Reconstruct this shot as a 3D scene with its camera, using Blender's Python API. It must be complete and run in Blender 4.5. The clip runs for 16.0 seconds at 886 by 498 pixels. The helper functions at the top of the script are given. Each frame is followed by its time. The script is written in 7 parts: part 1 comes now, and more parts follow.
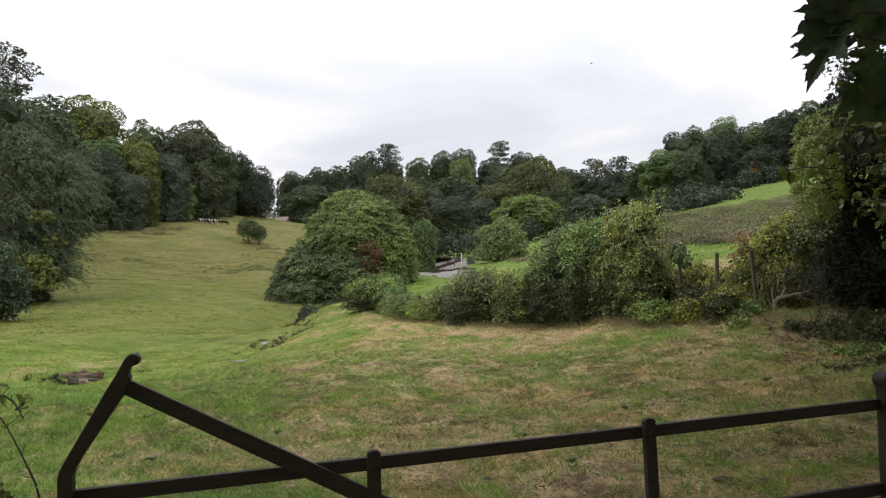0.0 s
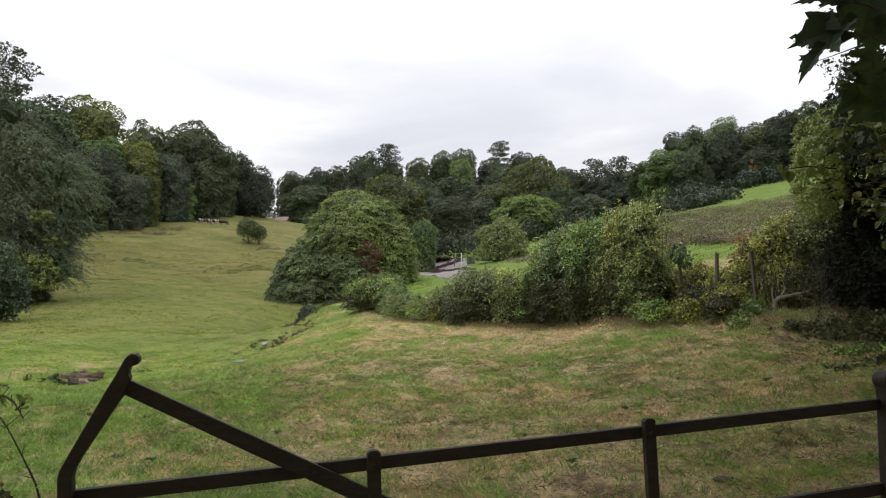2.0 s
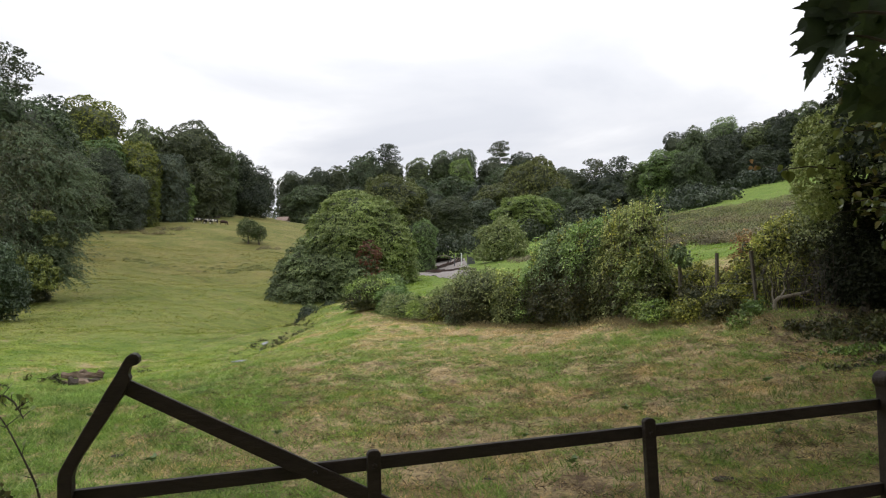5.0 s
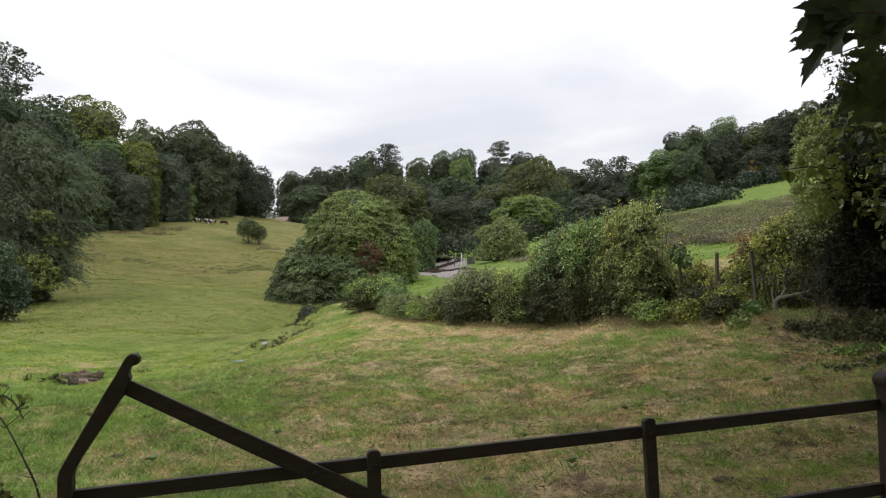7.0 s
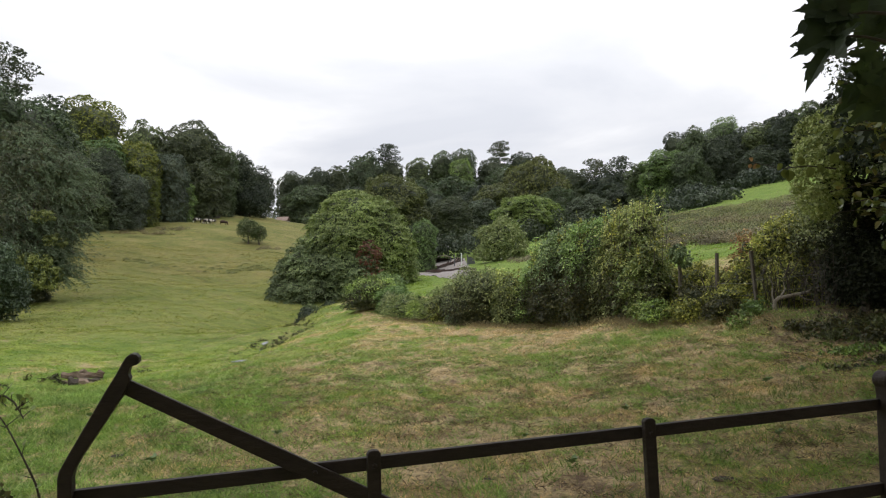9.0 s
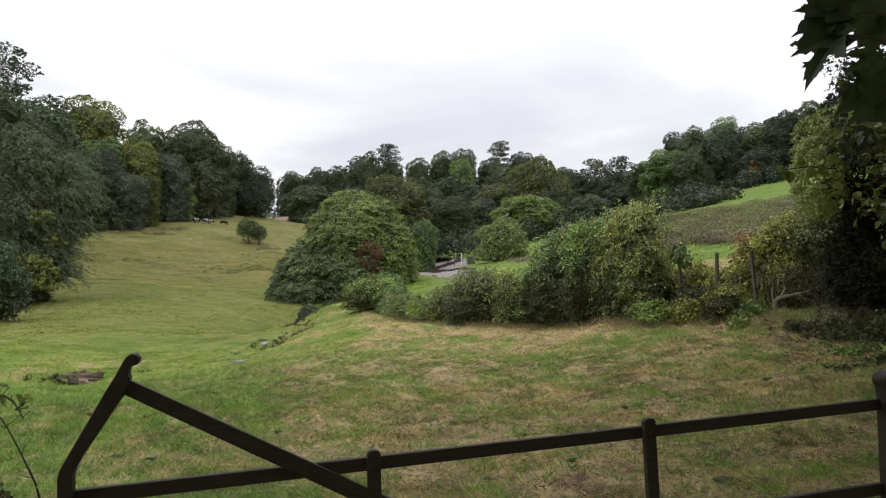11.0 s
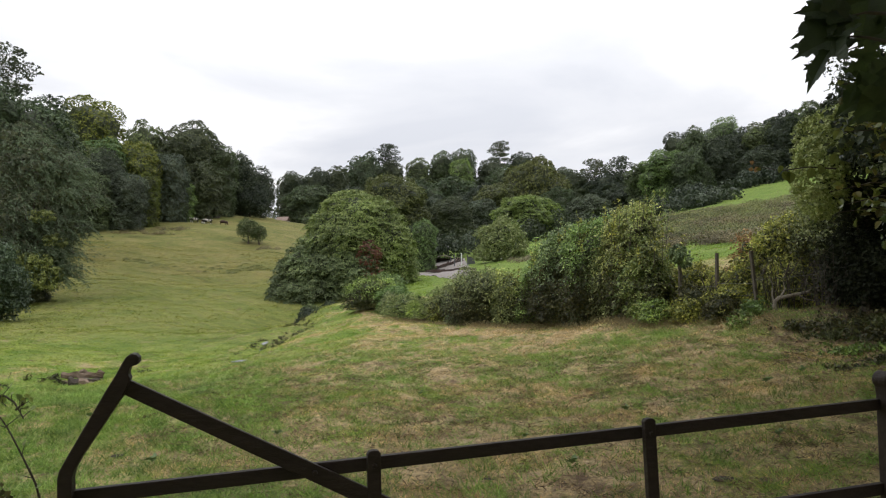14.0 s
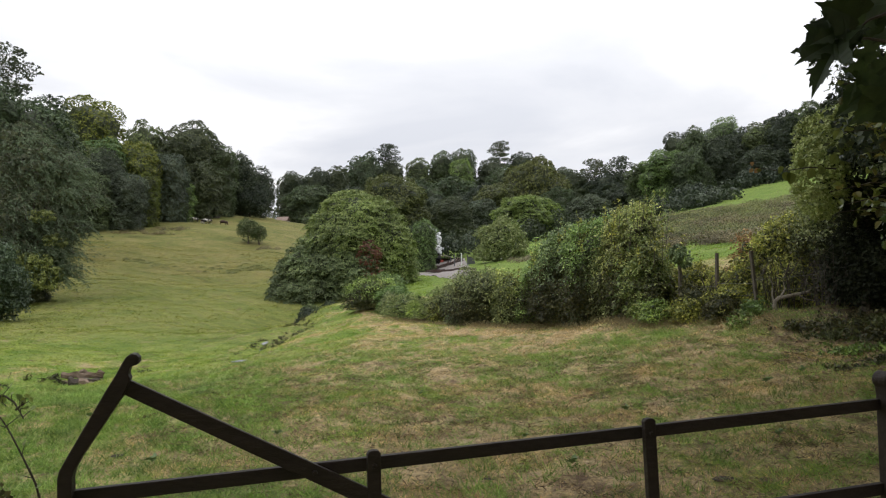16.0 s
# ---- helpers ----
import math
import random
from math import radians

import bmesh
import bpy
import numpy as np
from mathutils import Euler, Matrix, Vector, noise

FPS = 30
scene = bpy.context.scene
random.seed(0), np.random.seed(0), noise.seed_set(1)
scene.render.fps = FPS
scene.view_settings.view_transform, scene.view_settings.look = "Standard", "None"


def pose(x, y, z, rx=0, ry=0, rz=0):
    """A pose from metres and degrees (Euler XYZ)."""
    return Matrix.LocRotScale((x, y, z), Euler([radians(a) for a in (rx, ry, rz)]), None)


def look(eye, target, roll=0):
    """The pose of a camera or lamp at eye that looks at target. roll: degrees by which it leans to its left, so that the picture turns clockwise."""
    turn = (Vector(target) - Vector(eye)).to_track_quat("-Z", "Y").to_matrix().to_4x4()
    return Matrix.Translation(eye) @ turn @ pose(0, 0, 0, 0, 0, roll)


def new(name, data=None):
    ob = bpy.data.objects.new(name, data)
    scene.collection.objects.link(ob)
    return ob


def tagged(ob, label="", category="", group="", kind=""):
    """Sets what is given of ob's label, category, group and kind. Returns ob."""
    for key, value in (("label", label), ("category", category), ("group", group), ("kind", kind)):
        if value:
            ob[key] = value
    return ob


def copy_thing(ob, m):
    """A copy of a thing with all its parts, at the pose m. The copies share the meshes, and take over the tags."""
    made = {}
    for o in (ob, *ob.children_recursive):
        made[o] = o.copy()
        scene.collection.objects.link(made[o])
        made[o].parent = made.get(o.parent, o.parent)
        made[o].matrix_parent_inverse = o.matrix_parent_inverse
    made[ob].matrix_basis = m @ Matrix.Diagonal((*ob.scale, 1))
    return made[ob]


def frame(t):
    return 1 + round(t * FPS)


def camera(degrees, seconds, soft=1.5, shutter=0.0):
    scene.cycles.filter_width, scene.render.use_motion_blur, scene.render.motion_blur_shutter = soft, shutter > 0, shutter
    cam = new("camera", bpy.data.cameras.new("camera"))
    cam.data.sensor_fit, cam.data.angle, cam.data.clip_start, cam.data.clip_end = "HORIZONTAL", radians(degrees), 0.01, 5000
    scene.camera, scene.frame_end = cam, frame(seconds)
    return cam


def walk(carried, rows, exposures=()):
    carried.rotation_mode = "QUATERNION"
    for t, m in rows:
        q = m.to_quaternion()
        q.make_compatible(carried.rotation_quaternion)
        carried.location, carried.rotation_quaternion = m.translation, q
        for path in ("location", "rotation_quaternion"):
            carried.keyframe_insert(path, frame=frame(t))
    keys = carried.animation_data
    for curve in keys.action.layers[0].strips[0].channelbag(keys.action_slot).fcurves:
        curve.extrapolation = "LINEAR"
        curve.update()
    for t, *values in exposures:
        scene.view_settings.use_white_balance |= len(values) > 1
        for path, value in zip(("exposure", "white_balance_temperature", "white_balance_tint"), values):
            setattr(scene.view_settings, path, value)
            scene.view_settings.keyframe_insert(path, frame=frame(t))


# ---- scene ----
cam = camera(62, 16.0, soft=1.12)
EYE = (0.0, 0.0, 1.75)
HOLD = look(EYE, (0.0, 10.0, 1.75 + 10.0 * math.tan(radians(2.59))), -0.8)
walk(cam, [(0.0, HOLD), (16.0, HOLD)], [(0.0, 0.0), (16.0, 0.0)])

# ---- sky and sun: bright overcast ----
world = bpy.data.worlds.new("overcast_sky")
scene.world = world
world.use_nodes = True
wt = world.node_tree
wt.nodes.clear()


def node(tree, kind, **values):
    n = tree.nodes.new(kind)
    for key, value in values.items():
        n.inputs[key.replace("_", " ")].default_value = value
    return n


def ramp(tree, stops):
    n = tree.nodes.new("ShaderNodeValToRGB")
    while len(n.color_ramp.elements) < len(stops):
        n.color_ramp.elements.new(0.5)
    for e, (p, c) in zip(n.color_ramp.elements, stops):
        e.position, e.color = p, (*c, 1)
    return n


def mix_rgb(tree, fac, a, b, how="MIX"):
    n = tree.nodes.new("ShaderNodeMix")
    n.data_type, n.blend_type = "RGBA", how
    for socket, value in ((n.inputs[0], fac), (n.inputs[6], a), (n.inputs[7], b)):
        if isinstance(value, (int, float)):
            socket.default_value = value
        elif isinstance(value, tuple):
            socket.default_value = (*value, 1)
        else:
            tree.links.new(value, socket)
    return n.outputs[2]


sky = wt.nodes.new("ShaderNodeTexSky")
sky.sky_type, sky.sun_disc = "NISHITA", False
sky.sun_elevation, sky.sun_rotation = radians(68), radians(-125)
coord = wt.nodes.new("ShaderNodeTexCoord")
apart = wt.nodes.new("ShaderNodeSeparateXYZ")
wt.links.new(coord.outputs["Generated"], apart.inputs[0])
lift = wt.nodes.new("ShaderNodeMath")
lift.operation, lift.inputs[1].default_value = "ADD", 0.12
wt.links.new(apart.outputs[2], lift.inputs[0])
flat = wt.nodes.new("ShaderNodeVectorMath")
flat.operation = "DIVIDE"
wt.links.new(coord.outputs["Generated"], flat.inputs[0])
wt.links.new(lift.outputs[0], flat.inputs[1])
clouds = node(wt, "ShaderNodeTexNoise", Scale=0.9, Detail=6.0, Roughness=0.5, Distortion=0.4)
wt.links.new(flat.outputs[0], clouds.inputs["Vector"])
tone = ramp(wt, [(0.36, (0.80, 0.82, 0.88)), (0.50, (0.92, 0.93, 0.97)), (0.60, (1.06, 1.06, 1.08))])
wt.links.new(clouds.outputs["Fac"], tone.inputs[0])
height = ramp(wt, [(0.0, (0.96, 0.96, 0.96)), (0.18, (0.98, 0.98, 0.99)), (0.34, (1.16, 1.16, 1.16)), (1.0, (2.15, 2.15, 2.15))])
wt.links.new(apart.outputs[2], height.inputs[0])
veil = mix_rgb(wt, 1.0, tone.outputs[0], height.outputs[0], "MULTIPLY")
dim = mix_rgb(wt, 1.0, sky.outputs[0], (0.1, 0.1, 0.1), "MULTIPLY")
whole = mix_rgb(wt, 0.95, dim, veil)
back = node(wt, "ShaderNodeBackground", Strength=1.0)
wt.links.new(whole, back.inputs[0])
wout = wt.nodes.new("ShaderNodeOutputWorld")
wt.links.new(back.outputs[0], wout.inputs[0])

sun = new("sun", bpy.data.lights.new("sun", "SUN"))
sun.data.energy, sun.data.angle, sun.data.color = 0.6, radians(40), (1.0, 0.96, 0.9)
sun.matrix_world = look((-20, -14, 60), (0, 0, 0))


# ---- materials ----
def fresh(name):
    m = bpy.data.materials.new(name)
    m.use_nodes = True
    t = m.node_tree
    return m, t, t.nodes["Principled BSDF"], t.nodes["Material Output"]


def leafy(name, dark, mid, light, patch=0.35, rough=0.55, through_light=0.25, size=0.25, fleck=2.6, vary=False):
    """Leaves: every leaf its own tone, soft patches over the crown, some light through the blade."""
    m, t, bsdf, out = fresh(name)
    geo = t.nodes.new("ShaderNodeNewGeometry")
    tc = t.nodes.new("ShaderNodeTexCoord")
    tones = ramp(t, [(0.0, dark), (0.55, mid), (1.0, light)])
    flecks = node(t, "ShaderNodeTexNoise", Scale=fleck, Detail=5.0, Roughness=0.75)
    t.links.new(tc.outputs["Object"], flecks.inputs["Vector"])
    spread = t.nodes.new("ShaderNodeMapRange")
    spread.inputs["From Min"].default_value, spread.inputs["From Max"].default_value = 0.34, 0.66
    t.links.new(flecks.outputs["Fac"], spread.inputs[0])
    blend = t.nodes.new("ShaderNodeMix")
    blend.inputs[0].default_value = 0.2
    t.links.new(geo.outputs["Random Per Island"], blend.inputs[2])
    t.links.new(spread.outputs[0], blend.inputs[3])
    t.links.new(blend.outputs[0], tones.inputs[0])
    spots = node(t, "ShaderNodeTexNoise", Scale=size, Detail=3.0)
    t.links.new(tc.outputs["Object"], spots.inputs["Vector"])
    shades = ramp(t, [(0.3, (1 - patch,) * 3), (0.7, (1 + patch, 1 + patch, 1 + patch * 0.6))])
    t.links.new(spots.outputs["Fac"], shades.inputs[0])
    col = mix_rgb(t, 1.0, tones.outputs[0], shades.outputs[0], "MULTIPLY")
    if vary:
        each = ramp(t, [(0.0, (0.70, 0.76, 0.82)), (0.5, (1.0, 1.0, 1.0)), (1.0, (1.36, 1.26, 0.98))])
        info = t.nodes.new("ShaderNodeObjectInfo")
        t.links.new(info.outputs["Random"], each.inputs[0])
        col = mix_rgb(t, 1.0, col, each.outputs[0], "MULTIPLY")
    t.links.new(col, bsdf.inputs["Base Color"])
    bsdf.inputs["Roughness"].default_value = rough
    bsdf.inputs["Specular IOR Level"].default_value = 0.45
    glow = t.nodes.new("ShaderNodeBsdfTranslucent")
    t.links.new(col, glow.inputs[0])
    both = t.nodes.new("ShaderNodeMixShader")
    both.inputs[0].default_value = through_light
    t.links.new(bsdf.outputs[0], both.inputs[1])
    t.links.new(glow.outputs[0], both.inputs[2])
    t.links.new(both.outputs[0], out.inputs[0])
    return m


def grainy(name, a, b, scale=8.0, rough=0.8, metal=0.0, bump=0.3, stretch=(1, 1, 1), spec=0.4):
    """A worn surface: two tones mixed by coarse and fine grain, with relief."""
    m, t, bsdf, out = fresh(name)
    tc = t.nodes.new("ShaderNodeTexCoord")
    mp = t.nodes.new("ShaderNodeMapping")
    mp.inputs["Scale"].default_value = stretch
    t.links.new(tc.outputs["Object"], mp.inputs[0])
    coarse = node(t, "ShaderNodeTexNoise", Scale=scale * 0.2, Detail=4.0)
    fine = node(t, "ShaderNodeTexNoise", Scale=scale * 3, Detail=6.0, Roughness=0.65)
    t.links.new(mp.outputs[0], coarse.inputs["Vector"])
    t.links.new(mp.outputs[0], fine.inputs["Vector"])
    add = t.nodes.new("ShaderNodeMath")
    add.operation = "ADD"
    t.links.new(coarse.outputs["Fac"], add.inputs[0])
    t.links.new(fine.outputs["Fac"], add.inputs[1])
    half = t.nodes.new("ShaderNodeMath")
    half.operation, half.inputs[1].default_value = "MULTIPLY", 0.5
    t.links.new(add.outputs[0], half.inputs[0])
    tones = ramp(t, [(0.35, a), (0.65, b)])
    t.links.new(half.outputs[0], tones.inputs[0])
    t.links.new(tones.outputs[0], bsdf.inputs["Base Color"])
    bsdf.inputs["Roughness"].default_value, bsdf.inputs["Metallic"].default_value = rough, metal
    bsdf.inputs["Specular IOR Level"].default_value = spec
    if bump:
        bp = node(t, "ShaderNodeBump", Strength=bump, Distance=0.02)
        t.links.new(fine.outputs["Fac"], bp.inputs["Height"])
        t.links.new(bp.outputs[0], bsdf.inputs["Normal"])
    return m


def pasture(name, blade=False):
    """Grazed grass: lush green in the hollow, straw patches on the dry bank, fresh leys on the far slope."""
    m, t, bsdf, out = fresh(name)
    geo = t.nodes.new("ShaderNodeNewGeometry")

    def cloud(scale, detail=4.0, rough=0.55, stretch=(1, 1, 1), shift=0.0, warp=0.0):
        mp = t.nodes.new("ShaderNodeMapping")
        mp.inputs["Scale"].default_value = stretch
        mp.inputs["Location"].default_value = (shift, shift * 0.7, 0)
        t.links.new(geo.outputs["Position"], mp.inputs[0])
        n = node(t, "ShaderNodeTexNoise", Scale=scale, Detail=detail, Roughness=rough, Distortion=warp)
        t.links.new(mp.outputs[0], n.inputs["Vector"])
        return n.outputs["Fac"]

    def steps(source, stops):
        r = ramp(t, stops)
        t.links.new(source, r.inputs[0])
        return r.outputs[0]

    def span(source, lo, hi, a=0.0, b=1.0):
        n = t.nodes.new("ShaderNodeMapRange")
        n.interpolation_type = "SMOOTHSTEP"
        for key, value in (("From Min", lo), ("From Max", hi), ("To Min", a), ("To Max", b)):
            n.inputs[key].default_value = value
        t.links.new(source, n.inputs[0])
        return n.outputs[0]

    def calc(how, a, b):
        n = t.nodes.new("ShaderNodeMath")
        n.operation = how
        for socket, value in zip(n.inputs, (a, b)):
            if isinstance(value, (int, float)):
                socket.default_value = value
            else:
                t.links.new(value, socket)
        return n.outputs[0]

    sep = t.nodes.new("ShaderNodeSeparateXYZ")
    t.links.new(geo.outputs["Position"], sep.inputs[0])
    px, py = sep.outputs[0], sep.outputs[1]
    lush = steps(cloud(0.55, 6.0, 0.6), [(0.34, (0.086, 0.146, 0.025)), (0.5, (0.136, 0.192, 0.040)), (0.66, (0.194, 0.226, 0.062))])
    bank = steps(cloud(0.13, 8.0, 0.74, (1, 1.4, 1), 9.0), [(0.34, (0.092, 0.108, 0.030)), (0.5, (0.142, 0.140, 0.047)), (0.66, (0.190, 0.166, 0.068))])
    ley = steps(cloud(0.3, 6.0, 0.6, shift=15.0), [(0.3, (0.100, 0.158, 0.030)), (0.7, (0.150, 0.202, 0.048))])
    straw = steps(cloud(2.2, 5.0, 0.65, shift=3.0), [(0.3, (0.235, 0.172, 0.096)), (0.55, (0.355, 0.272, 0.160)), (0.75, (0.45, 0.362, 0.220))])
    wide_patch = calc("MULTIPLY", cloud(0.42, 6.0, 0.62, (1.0, 0.5, 1), 21.0, 0.4), 0.60)
    small_patch = calc("MULTIPLY", cloud(1.3, 7.0, 0.70, (1.0, 0.55, 1), 27.0, 0.5), 0.44)
    dry = calc("ADD", calc("ADD", wide_patch, small_patch), span(px, -12.0, 3.0, -0.105, 0.015))
    speck = calc("MULTIPLY", calc("SUBTRACT", cloud(4.5, 6.0, 0.75, (1, 0.7, 1), 61.0), 0.5), 0.55)
    patch = steps(calc("ADD", dry, speck), [(0.445, (0, 0, 0)), (0.56, (0.97, 0.97, 0.97))])
    near = mix_rgb(t, patch, lush, straw)
    up = mix_rgb(t, span(sep.outputs[2], -0.5, 4.0), mix_rgb(t, 0.62, lush, bank), bank)
    far = calc("MULTIPLY", span(py, 24.0, 50.0), span(px, -9.0, -5.0, 1.0, 0.0))
    col = mix_rgb(t, far, near, up)
    fresh_mask = calc("MAXIMUM", calc("MULTIPLY", span(py, 46.0, 50.0), span(px, -5.5, -4.5)), calc("MULTIPLY", span(py, 30.0, 35.0), span(px, 9.0, 11.0)))
    col = mix_rgb(t, fresh_mask, col, ley)
    fine = steps(cloud(12.0, 7.0, 0.85, shift=5.0), [(0.35, (0.34, 0.36, 0.32)), (0.49, (1, 1, 1)), (0.64, (1.7, 1.62, 1.45))])
    col = mix_rgb(t, 0.9, col, fine, "MULTIPLY")
    broad = steps(cloud(1.4, 6.0, 0.75, (1, 0.8, 1), 45.0), [(0.34, (0.80, 0.83, 0.78)), (0.47, (1, 1, 1)), (0.66, (1.25, 1.22, 1.14))])
    col = mix_rgb(t, 0.85, col, broad, "MULTIPLY")
    rushes = steps(cloud(0.22, 7.0, 0.75, (0.7, 1.5, 1), 77.0, 0.5), [(0.56, (1, 1, 1)), (0.66, (0.58, 0.60, 0.55))])
    col = mix_rgb(t, far, col, mix_rgb(t, 1.0, col, rushes, "MULTIPLY"))
    if blade:
        own = ramp(t, [(0.0, (1.10, 1.15, 0.95)), (0.55, (1.55, 1.55, 1.35)), (1.0, (2.3, 2.1, 1.85))])
        t.links.new(geo.outputs["Random Per Island"], own.inputs[0])
        col = mix_rgb(t, 1.0, col, own.outputs[0], "MULTIPLY")
    else:
        bare = steps(cloud(1.1, 6.0, 0.7, shift=33.0, warp=0.6), [(0.60, (0, 0, 0)), (0.67, (0.85, 0.85, 0.85))])
        col = mix_rgb(t, bare, col, (0.135, 0.090, 0.062))
        # dark earth colour under the thorns, partly standing for their shade
        shaded_earth = calc("ADD", calc("POWER", calc("MULTIPLY", calc("ADD", px, -9.0), 0.42), 2.0), calc("POWER", calc("MULTIPLY", calc("ADD", py, -14.6), 0.34), 2.0))
        shaded_earth = span(calc("ADD", shaded_earth, calc("MULTIPLY", cloud(1.6, 5.0, 0.7, shift=12.0), 1.2)), 1.1, 1.9, 0.85, 0.0)
        col = mix_rgb(t, shaded_earth, col, (0.070, 0.054, 0.036))
        bp = node(t, "ShaderNodeBump", Strength=0.7, Distance=0.15)
        t.links.new(cloud(5.0, 7.0, 0.72), bp.inputs["Height"])
        t.links.new(bp.outputs[0], bsdf.inputs["Normal"])
    t.links.new(col, bsdf.inputs["Base Color"])
    bsdf.inputs["Roughness"].default_value = 0.9
    bsdf.inputs["Specular IOR Level"].default_value = 0.1
    if blade:
        glow = t.nodes.new("ShaderNodeBsdfTranslucent")
        t.links.new(col, glow.inputs[0])
        both = t.nodes.new("ShaderNodeMixShader")
        both.inputs[0].default_value = 0.4
        t.links.new(bsdf.outputs[0], both.inputs[1])
        t.links.new(glow.outputs[0], both.inputs[2])
        t.links.new(both.outputs[0], out.inputs[0])
    return m


M_PASTURE = pasture("pasture")
M_BLADES = pasture("grass_blades", True)
M_GATE = grainy("dark_stained_timber", (0.020, 0.013, 0.010), (0.046, 0.031, 0.024), 14, 0.62, 0, 0.35, (0.3, 1, 1), 0.32)
M_BARK = grainy("bark", (0.045, 0.036, 0.028), (0.12, 0.10, 0.08), 6, 0.9, 0, 0.6)
M_DEADWOOD = grainy("grey_deadwood", (0.20, 0.17, 0.13), (0.42, 0.37, 0.30), 9, 0.9, 0, 0.5)
M_POST = grainy("weathered_post", (0.065, 0.055, 0.042), (0.16, 0.135, 0.105), 12, 0.9, 0, 0.4, (1, 1, 0.2))
M_OAK = leafy("oak_leaves", (0.040, 0.064, 0.030), (0.089, 0.122, 0.054), (0.162, 0.202, 0.087), vary=True)
M_DARK = leafy("dark_holm_leaves", (0.024, 0.037, 0.022), (0.048, 0.066, 0.036), (0.099, 0.119, 0.063), 0.3, vary=True)
M_MID = leafy("ash_leaves", (0.056, 0.103, 0.033), (0.127, 0.204, 0.063), (0.241, 0.324, 0.109), vary=True)
M_BRIGHT = leafy("young_green_leaves", (0.077, 0.123, 0.035), (0.152, 0.227, 0.066), (0.252, 0.322, 0.110), vary=True)
M_YELLOW = leafy("yellow_green_leaves", (0.074, 0.100, 0.018), (0.158, 0.185, 0.029), (0.302, 0.305, 0.052), vary=True)
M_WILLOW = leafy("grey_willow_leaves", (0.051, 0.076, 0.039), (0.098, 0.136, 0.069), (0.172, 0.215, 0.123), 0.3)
M_GREYWOOD = leafy("grey_green_leaves", (0.051, 0.070, 0.046), (0.104, 0.129, 0.080), (0.186, 0.210, 0.130), 0.3, vary=True)
# darker willow copy, with the crown's inner shade in its colour
M_WILLOWIN = leafy("shaded_willow_leaves", (0.033, 0.041, 0.019), (0.067, 0.077, 0.036), (0.128, 0.134, 0.067), 0.4)
# dark core colour stands for the shade inside crowns and bushes
M_CORESHADE = leafy("inner_shade", (0.024, 0.033, 0.015), (0.042, 0.055, 0.024), (0.064, 0.078, 0.036), 0.4)
M_SALLOW = leafy("yellowing_sallow_leaves", (0.090, 0.114, 0.029), (0.180, 0.210, 0.055), (0.312, 0.330, 0.105), 0.35)
M_OLIVE = leafy("olive_leaves", (0.042, 0.055, 0.018), (0.084, 0.102, 0.032), (0.160, 0.175, 0.060), 0.35, vary=True)
M_IVYWOOD = leafy("blue_green_bush_leaves", (0.034, 0.056, 0.034), (0.070, 0.104, 0.060), (0.130, 0.175, 0.100), 0.35)
M_BRAMBLE = leafy("bramble_leaves", (0.081, 0.120, 0.038), (0.259, 0.330, 0.093), (0.623, 0.638, 0.244), 0.45, size=0.8, vary=True, rough=0.4)
M_RED = leafy("russet_leaves", (0.080, 0.035, 0.022), (0.140, 0.055, 0.035), (0.20, 0.10, 0.05))
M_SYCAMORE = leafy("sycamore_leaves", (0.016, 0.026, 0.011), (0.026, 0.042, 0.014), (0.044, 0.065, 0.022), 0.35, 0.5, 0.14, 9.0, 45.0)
# paler copy of the sycamore leaves, sky light put into the colour
M_SYCLIT = leafy("skylit_sycamore_leaves", (0.022, 0.036, 0.012), (0.042, 0.066, 0.020), (0.075, 0.105, 0.034), 0.4, 0.45, 0.4, 9.0, 45.0)
M_STRAW = leafy("dry_grass", (0.14, 0.11, 0.05), (0.24, 0.19, 0.09), (0.36, 0.30, 0.16), 0.3)

# ---- the lie of the land ----
BEARINGS = (-0.6, -0.45, -0.3, -0.2, -0.1, 0.0, 0.15, 0.3, 0.45, 0.6)
REACHES = (6, 12, 20, 35, 55, 90, 140, 230, 340)
HEIGHTS = (
    (0.0, 0.0, 0.0, 0.0, 0.0, 0.0, 0.0, 0.05, 0.1, 0.15),
    (-0.1, -0.1, 0.0, 0.0, 0.0, 0.0, 0.1, 0.3, 0.4, 0.6),
    (-0.8, -0.8, -0.45, -0.1, 0.0, 0.05, 0.15, 0.6, 1.3, 1.8),
    (-0.95, -1.1, -1.3, -0.6, 0.1, -0.1, 0.0, 2.0, 3.1, 3.8),
    (-0.8, -0.2, -0.8, -0.9, 0.2, 0.9, 2.0, 4.7, 5.5, 6.5),
    (3.8, 3.5, 1.8, 2.0, 1.6, 2.8, 4.6, 9.3, 10.7, 13.0),
    (12.0, 10.9, 8.7, 8.2, 6.0, 6.5, 10.0, 15.2, 20.2, 24.0),
    (27.0, 28.0, 27.6, 21.8, 17.0, 12.5, 20.0, 25.0, 31.0, 36.0),
    (32.0, 29.0, 23.5, 23.0, 32.0, 36.0, 38.0, 40.0, 43.0, 46.0),
)


